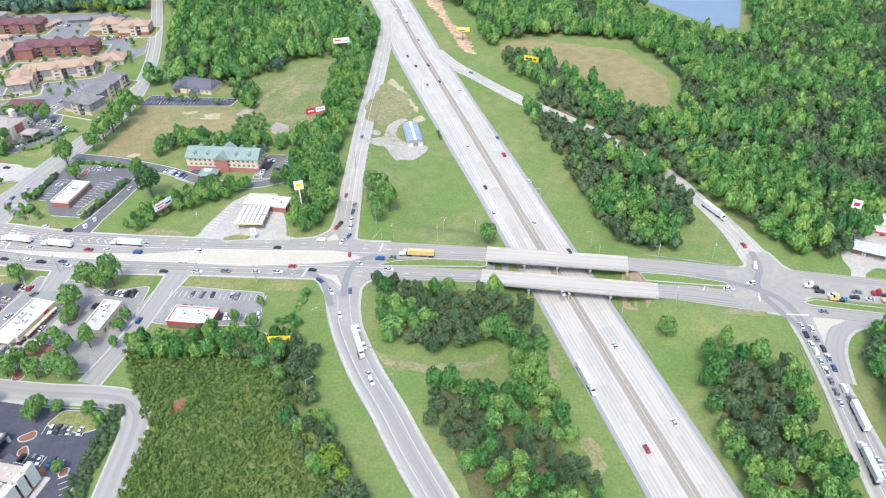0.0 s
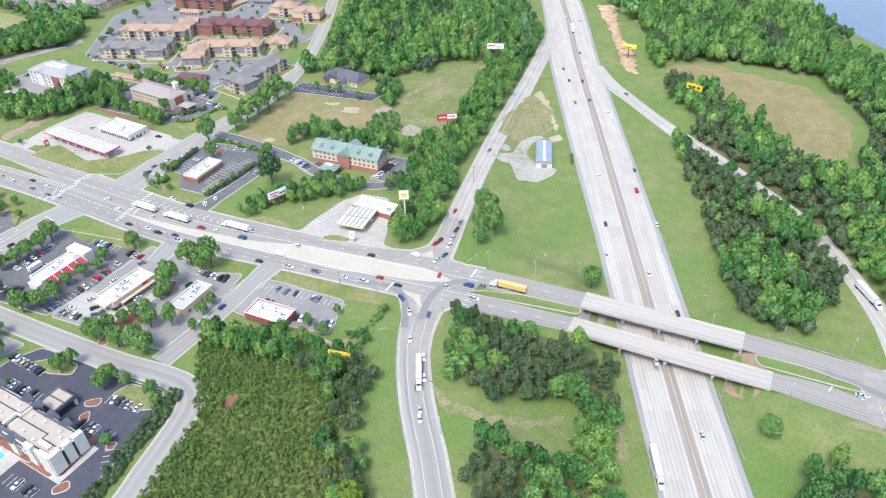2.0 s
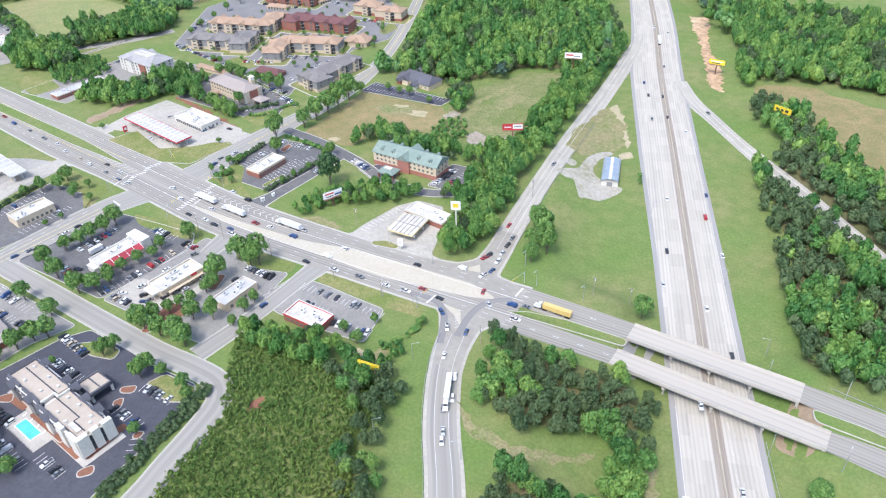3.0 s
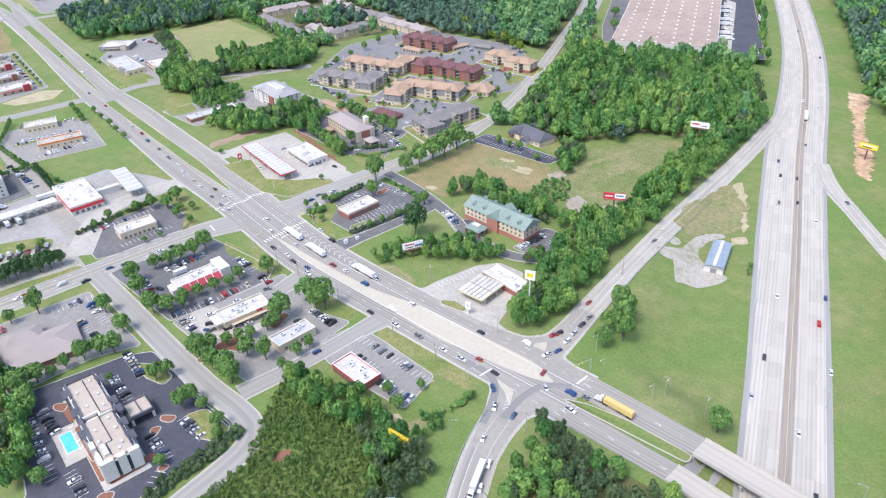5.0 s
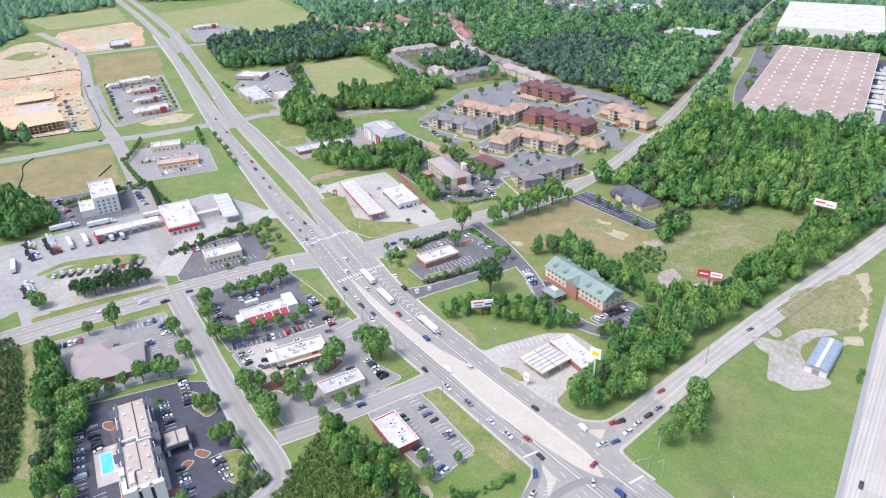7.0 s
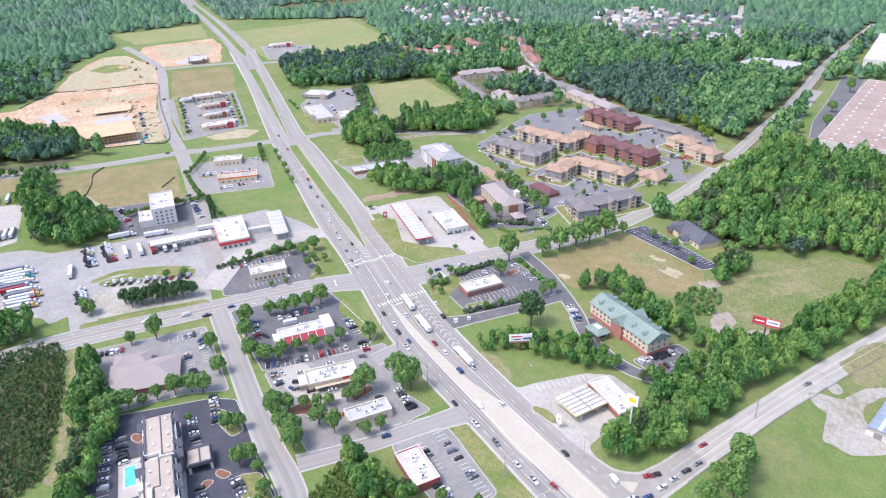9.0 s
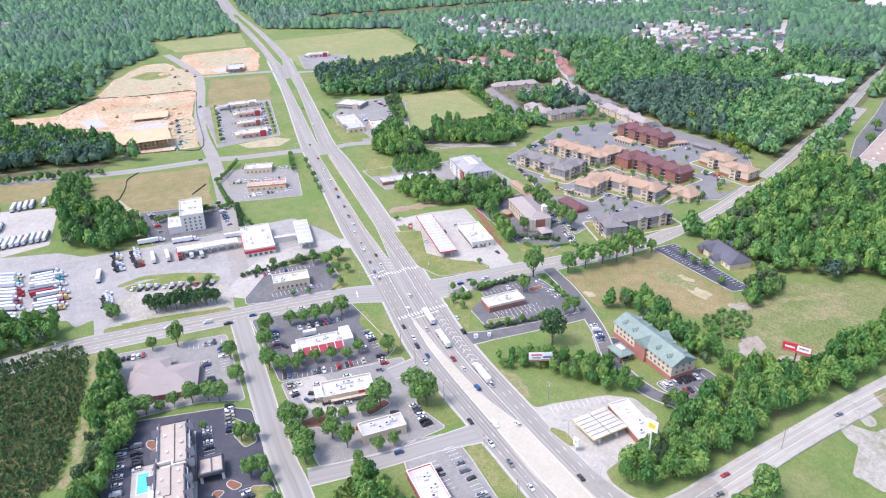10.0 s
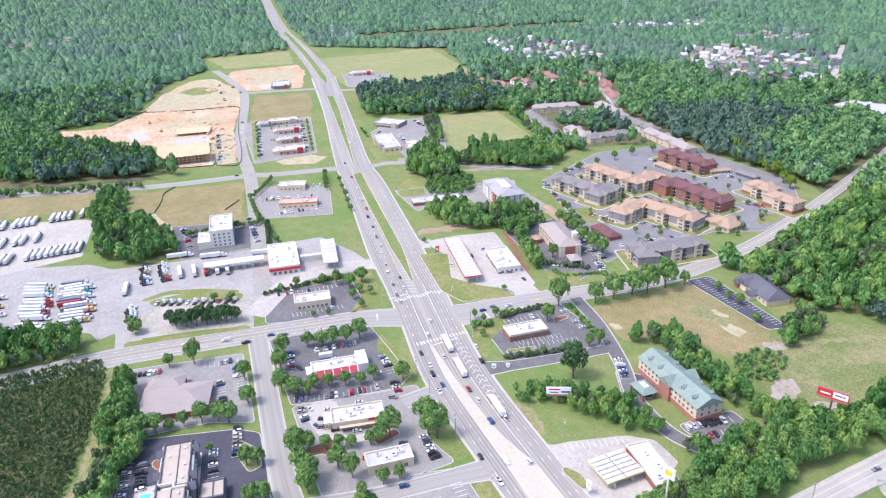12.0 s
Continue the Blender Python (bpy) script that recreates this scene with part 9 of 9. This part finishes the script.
plant([(-236, 556), (-212, 556), (-204, 522), (-213, 525), (-217, 546)], 4.6, 19, (2.2, 3.2), 0.85, "dense row of mixed broadleaf trees and pines beside a lawn")

# the far woods, thinning in detail with distance, their leaf colours tinted with haze
TOWN = [(-150, 60), (-345, 55), (-420, 0), (-640, -40), (-760, -20), (-735, 120), (-700, 215), (-740, 180), (-885, 74), (-966, 70), (-1000, 168), (-1195, 224), (-1300, 300), (-1440, 305), (-1440, 480), (-1440, 545), (-1280, 755), (-1000, 695), (-985, 640), (-985, 565), (-1010, 500), (-960, 480), (-840, 455), (-800, 550), (-780, 634), (-632, 602), (-600, 560), (-572, 640), (-556, 740), (-460, 712), (-405, 745), (-340, 720), (-345, 660), (-318, 600), (-290, 540), (-130, 600), (-100, 760), (-60, 790), (0, 660), (140, 640), (145, 480), (330, 340), (330, 60)]
OPEN = [f[1] for f in FIELDS if f[0] in ("meadow", "building_site")]
WAREHOUSES = [[(-440, 1050), (-300, 1090), (-160, 830), (-230, 800), (-330, 760), (-470, 1000)], [(-1000, 1640), (-860, 1600), (-740, 1720), (-860, 1880)], [(-390, 1080), (-330, 1170), (-430, 1350), (-570, 1290), (-490, 1090)], [(-600, 1010), (-520, 1050), (-480, 990), (-570, 960)]]


def far_woods():
    rng = np.random.default_rng(77)
    xs, ys, rs = [], [], []
    for r0, r1, gap in ((250, 650, 8.0), (650, 1000, 8.4), (1000, 1400, 9.0), (1400, 1900, 11.0), (1900, 2500, 13.5), (2500, 3600, 18.0)):
        n = int((r1 * r1 - r0 * r0) * 0.96 / gap ** 2)
        r, a = np.sqrt(rng.uniform(r0 * r0, r1 * r1, n)), rng.uniform(radians(100), radians(188), n)
        xs.append(65 + r * np.cos(a))
        ys.append(160 + r * np.sin(a))
        rs.append(rng.uniform(0.45, 0.8, n) * gap)
    x, y, r = np.concatenate(xs), np.concatenate(ys), np.concatenate(rs)
    ok = ~inside(x, y, TOWN)
    for poly in OPEN + WAREHOUSES + [l[0] for l in LOTS] + [NORTH_WOOD, WEST_PINES]:
        ok &= ~inside(x, y, poly)
    for poly in ESTATES:
        ok &= ~(inside(x, y, poly) & (rng.uniform(0, 1, len(x)) < 0.62))
    for hx, hy in HOMES:
        ok &= np.hypot(x - hx, y - hy) > 10.5
    for ax, ay, bx, by in RED_HOMES:
        ok &= (off_line(x, y, [(ax, ay), (bx, by)]) > 17) & (off_line(x - 14, y + 12, [(ax, ay), (bx, by)]) > 10)
    for line in ESTATE_ROADS:
        ok &= off_line(x, y, line) > 9
    for line, d in ((HIGHWAY, 46), (MAIN, 27), (ROADS[0][0], 11), (ROADS[6][0], 14), (ROADS[7][0], 10), (ROADS[8][0], 12), (ROADS[9][0], 11)):
        ok &= off_line(x, y, line) > d
    for ax, ay, bx, by in BLOCKS:
        ok &= (off_line(x, y, [(ax, ay), (bx, by)]) > 19) & ~((off_line(x - 14, y + 12, [(ax, ay), (bx, by)]) < 13) & (rng.uniform(0, 1, len(x)) < 0.7))
    x, y, r = x[ok], y[ok], r[ok]
    clump = np.array([noise.noise((a * 0.006, b * 0.006, 3.0)) for a, b in zip(x, y)]) + rng.uniform(-0.2, 0.2, len(x))
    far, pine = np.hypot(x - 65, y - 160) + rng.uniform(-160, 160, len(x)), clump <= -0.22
    # beyond the nearest band the leaf materials carry painted haze
    for lo, hi, leafy, dark, stretch in ((0, 560, (BROAD, LEAF), (ROUND_PINE, PINE), (0.95, 1.4)), (560, 1150, (MID_BROAD, HAZED_LEAF), (MID_BROAD, HAZED_PINE), (0.85, 1.3)), (1150, 9000, (FAR_BROAD, HAZED_CANOPY), (FAR_BROAD, HAZED_PINE), (0.75, 1.25))):
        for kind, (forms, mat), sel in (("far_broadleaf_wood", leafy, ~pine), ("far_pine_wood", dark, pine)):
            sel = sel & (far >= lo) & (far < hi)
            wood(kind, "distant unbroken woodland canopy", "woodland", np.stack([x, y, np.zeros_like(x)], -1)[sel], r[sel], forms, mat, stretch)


far_woods()
for poly in ([(-3600, -600), (-1450, -600), (-1450, 60), (-1310, 300), (-1440, 318), (-1440, 478), (-2600, 600), (-3600, 700)], [(-1300, -600), (-760, -600), (-760, -20), (-735, 120), (-700, 190), (-890, 74), (-970, 66), (-1000, 160), (-1190, 222), (-1310, 300)],
             [(-3600, 780), (-2600, 670), (-1450, 550), (-1290, 752), (-1000, 700), (-790, 640), (-640, 606), (-600, 570), (-560, 742), (-405, 748), (-350, 730), (-450, 980), (-650, 1420), (-1400, 3200), (-3600, 3200)]):
    sheet("woodland_floor", poly, FLOOR, 0.03, "dark floor below distant woods", "ground")


# single trees in lots and along streets
def tree_form(seed, leaf, label, tall):
    """A tree of crown radius 1 and twice as high or more: tapered trunk, limbs into the crown, clumped leaves."""
    root = thing("tree", label, "tree", Matrix.Translation((0, 0, -500)), "trees in lots and along streets")
    rng = random.Random(seed)
    low = 0.35
    part("trunk", join(cyl(0, 0, 0.075, -0.1, low + tall * 0.9, 7, 0.035), *[rod((0, 0, low + 0.1 * k), (0.5 * math.cos(k * 1.9 + seed), 0.5 * math.sin(k * 1.9 + seed), low + tall * 0.7 + 0.1 * k), 0.028, 5) for k in range(4)]), BARK, root)
    v, f = crown(200 + seed, 16, 900, tall, low / tall, 0.115, 0.33, 0.62)
    part("crown", (v.tolist(), f.tolist()), leaf, root)
    return root


TREES = [tree_form(i, GARDEN if i < 4 else (SHRUB if i == 4 else SPRING), lab, t) for i, (lab, t) in enumerate((("rounded green street tree in a planted strip", 1.0), ("full green street tree beside parked cars", 1.15), ("oval green street tree on a lawn strip", 1.3), ("broad green street tree at a lot's edge", 0.95), ("dark dense tree beside a lot", 1.1), ("bright yellow-green tree at a wood's edge", 1.1)))]
USED = set()
TREE_RNG = random.Random(3)


def tree(x, y, r, form=None):
    k = TREE_RNG.randrange(4) if form is None else form
    r *= 1.12
    m = place(x, y, TREE_RNG.uniform(0, 360), None, 1.0) @ Matrix.Diagonal((r, r, r * TREE_RNG.uniform(0.95, 1.2), 1))
    if k in USED:
        return copy_thing(TREES[k], m @ Matrix.Diagonal((*[1 / a for a in TREES[k].scale], 1)))
    USED.add(k)
    TREES[k].matrix_basis = m
    return TREES[k]


for spots in (
    [(-318, 250, 3.9), (-315, 258, 4.3), (-314, 265, 4.3), (-311, 273, 4.2), (-313, 282, 5.0), (-315, 234, 4.6), (-300, 230, 5.1), (-278, 226, 4.9), (-272, 232, 4.8), (-268, 239, 3.2), (-268, 276, 3.3), (-260, 291, 4.5), (-274, 243, 3.4), (-272, 251, 3.2), (-269, 260, 3.3), (-266, 268, 3.0)],
    [(-223, 221, 4.1), (-223, 228, 3.8), (-221, 236, 2.9), (-219, 242, 2.9), (-217, 248, 2.9), (-215, 257, 2.9), (-217, 268, 5.9), (-215, 262, 4.1), (-212, 221, 4.6), (-195, 221, 5.0), (-206, 238, 4.8), (-196, 242, 3.9), (-184, 243, 2.4), (-186, 254, 3.0), (-186, 262, 2.8), (-218, 288, 6.0), (-205, 289, 5.8), (-209, 286, 4.7), (-227, 222, 4.9), (-202, 223, 5.0)],
    [(-294, 414, 6.4), (-280, 397, 4.4), (-248, 375, 2.0), (-245, 388, 2.1), (-243, 404, 2.8), (-243, 411, 3.5), (-287, 438, 5.4), (-286, 452, 6.3), (-286, 467, 7.4), (-283, 477, 6.8), (-284, 493, 7.4), (-282, 508, 3.3), (-265, 522, 2.5), (-253, 520, 2.4), (-244, 521, 2.8), (-222, 514, 2.7), (-250, 366, 1.8)],
    [(-416, 443, 4.6), (-397, 441, 4.5), (-372, 433, 5.2), (-351, 430, 5.0), (-360, 449, 3.9), (-392, 488, 4.7), (-375, 485, 5.0), (-358, 484, 5.3), (-346, 484, 4.4), (-405, 490, 4.4), (-420, 492, 4.2), (-448, 475, 5.0)],
    [(-332, 170, 3.2), (-329, 184, 4.7), (-300, 209, 4.1), (-276, 207, 4.5), (-308, 144, 4.8), (-296, 145, 4.7), (-284, 143, 5.3), (-270, 151, 5.4), (-271, 159, 4.8), (-270, 166, 2.9), (-270, 173, 3.2), (-269, 182, 4.5), (-267, 190, 4.5), (-263, 195, 5.0)],
    [(-256, 150, 3.0), (-232, 138, 4.2), (-247, 138, 3.7), (-214, 129, 3.5), (-206, 133, 3.6), (-225, 131, 2.9), (-226, 198, 3.6), (-224, 203, 3.6), (-199, 196, 4.0), (-199, 201, 4.0), (-191, 202, 2.8), (-175, 200, 3.3), (-175, 171, 2.7), (-244, 183, 1.9), (-318, 146, 5.0), (-299, 142, 5.0), (-169, 196, 2.6)],
    [(-382, 296, 4.4), (-387, 306, 4.4), (-391, 289, 3.4), (-396, 280, 3.0), (-365, 293, 2.8), (-351, 295, 2.2), (-404, 205, 2.6), (-400, 216, 2.9), (-372, 300, 2.6), (-366, 306, 2.4), (-396, 250, 2.4), (-400, 262, 2.6), (-352, 262, 1.8), (-350, 272, 1.8)],
    [(-72, 380, 6.4), (-79, 390, 5.6), (-65, 368, 5.3), (-70, 357, 4.4), (-74, 370, 4.6), (-4, 346, 5.2), (86, 270, 4.7), (-130, 264, 2.7), (-120, 260, 3.2), (-98, 286, 1.8), (-44, 482, 1.6), (-42, 474, 1.5), (-120, 276, 2.0)],
):
    for x, y, r in spots:
        tree(x, y, r, 4 if r > 7.9 else None)
for k in range(7):
    tree(-383 + 1.5 * k, 175 + 6.2 * k, 3.7 + 0.4 * (k % 2), 4)
    tree(-377 + 1.3 * k, 178 + 6.2 * k, 3.5 + 0.4 * (k % 3), 4)
tree(-220, 378, 7.2, 4)
for k, (x, y) in enumerate(((-521, 768), (-510, 766), (-500, 760), (-490, 756), (-478, 752), (-464, 746), (-450, 741), (-436, 738), (-420, 733), (-404, 726), (-390, 720), (-497, 766), (-456, 750), (-430, 744))):
    tree(x, y, 4.2 + 0.5 * (k % 3), 5)
for x, y, q in ((-352, 850, 5), (-380, 900, 5), (-356, 812, 4), (-415, 985, 5)):
    tree(x, y, q)
tree(-63, 178, 4.8, 5)
tree(-58, 172, 3.6, 5)
for x, y, q in ((-304, 357, 2.0), (-297, 360, 1.8), (-291, 358, 1.7), (-282, 352, 2.0), (-300, 370, 2.4), (-295, 375, 2.2), (-290, 350, 1.6), (-604, 351, 2.4), (-585, 348, 2.2), (-562, 345, 2.6), (-545, 342, 2.4), (-525, 339, 2.6), (-430, 372, 2.0), (-330, 392, 1.8)):
    tree(x, y, q)
for k in range(9):
    # saplings on the planted strips of the far lots
    tree(-868 + 18 * k, 315.5 - 2.8 * k, 1.6 + 0.3 * (k % 3))
    tree(-855 + 16 * k, 378 - 3 * k, 1.6 + 0.3 * (k % 2))
    tree(-840.5 + 0.14 * 5 * k, 324 + 4.8 * k, 1.3) if k % 2 else None
    tree(-736 - 6 * k, 424 + 0.6 * k, 1.8) if k % 2 else None
    tree(-640 + 5 * k, 290 - 3 * k, 1.9 + 0.3 * (k % 2))
for x, y, q in ((-446, 512, 2.6), (-436, 510, 2.4), (-424, 507, 2.8), (-412, 504, 2.5), (-400, 501, 2.8), (-388, 497, 2.4), (-376, 494, 2.6), (-364, 490, 2.4), (-352, 488, 2.6), (-520, 560, 3.0), (-526, 580, 3.2), (-530, 604, 3.0), (-536, 630, 3.4), (-540, 655, 3.0), (-538, 680, 3.2), (-345, 640, 2.2), (-352, 652, 2.0), (-336, 612, 2.2), (-330, 600, 2.0), (-340, 590, 2.4), (-420, 548, 2.2), (-428, 560, 2.0), (-436, 580, 2.4), (-410, 600, 2.2), (-396, 606, 2.0), (-380, 606, 2.2), (-366, 560, 2.0), (-356, 546, 2.2), (-352, 530, 2.0), (-348, 520, 2.4)):
    tree(x, y, q)
for k in range(60):
    # young trees between the apartment blocks
    a = k * 2.39996
    x, y = -425 + 92 * math.sqrt(k / 60) * math.cos(a), 600 + 96 * math.sqrt(k / 60) * math.sin(a)
    tree(x, y, 1.3 + 0.8 * ((k * 7) % 5) / 5)
for k in range(26):
    tree(-532 + 1.6 * (k % 3), 196 + 2.6 * k, 1.6 + 0.4 * (k % 3)) if k % 5 else None
    tree(-470 - 2.2 * k, 256 + 0.35 * k, 1.6 + 0.5 * (k % 2), 4) if k % 4 else None
for k in range(14):
    tree(-640 + 4 * k, 345 - 0.9 * k, 1.7 + 0.4 * (k % 3)) if k % 3 else None
    tree(-600 + 5 * k, 262 - 0.2 * k, 1.8 + 0.4 * (k % 2))
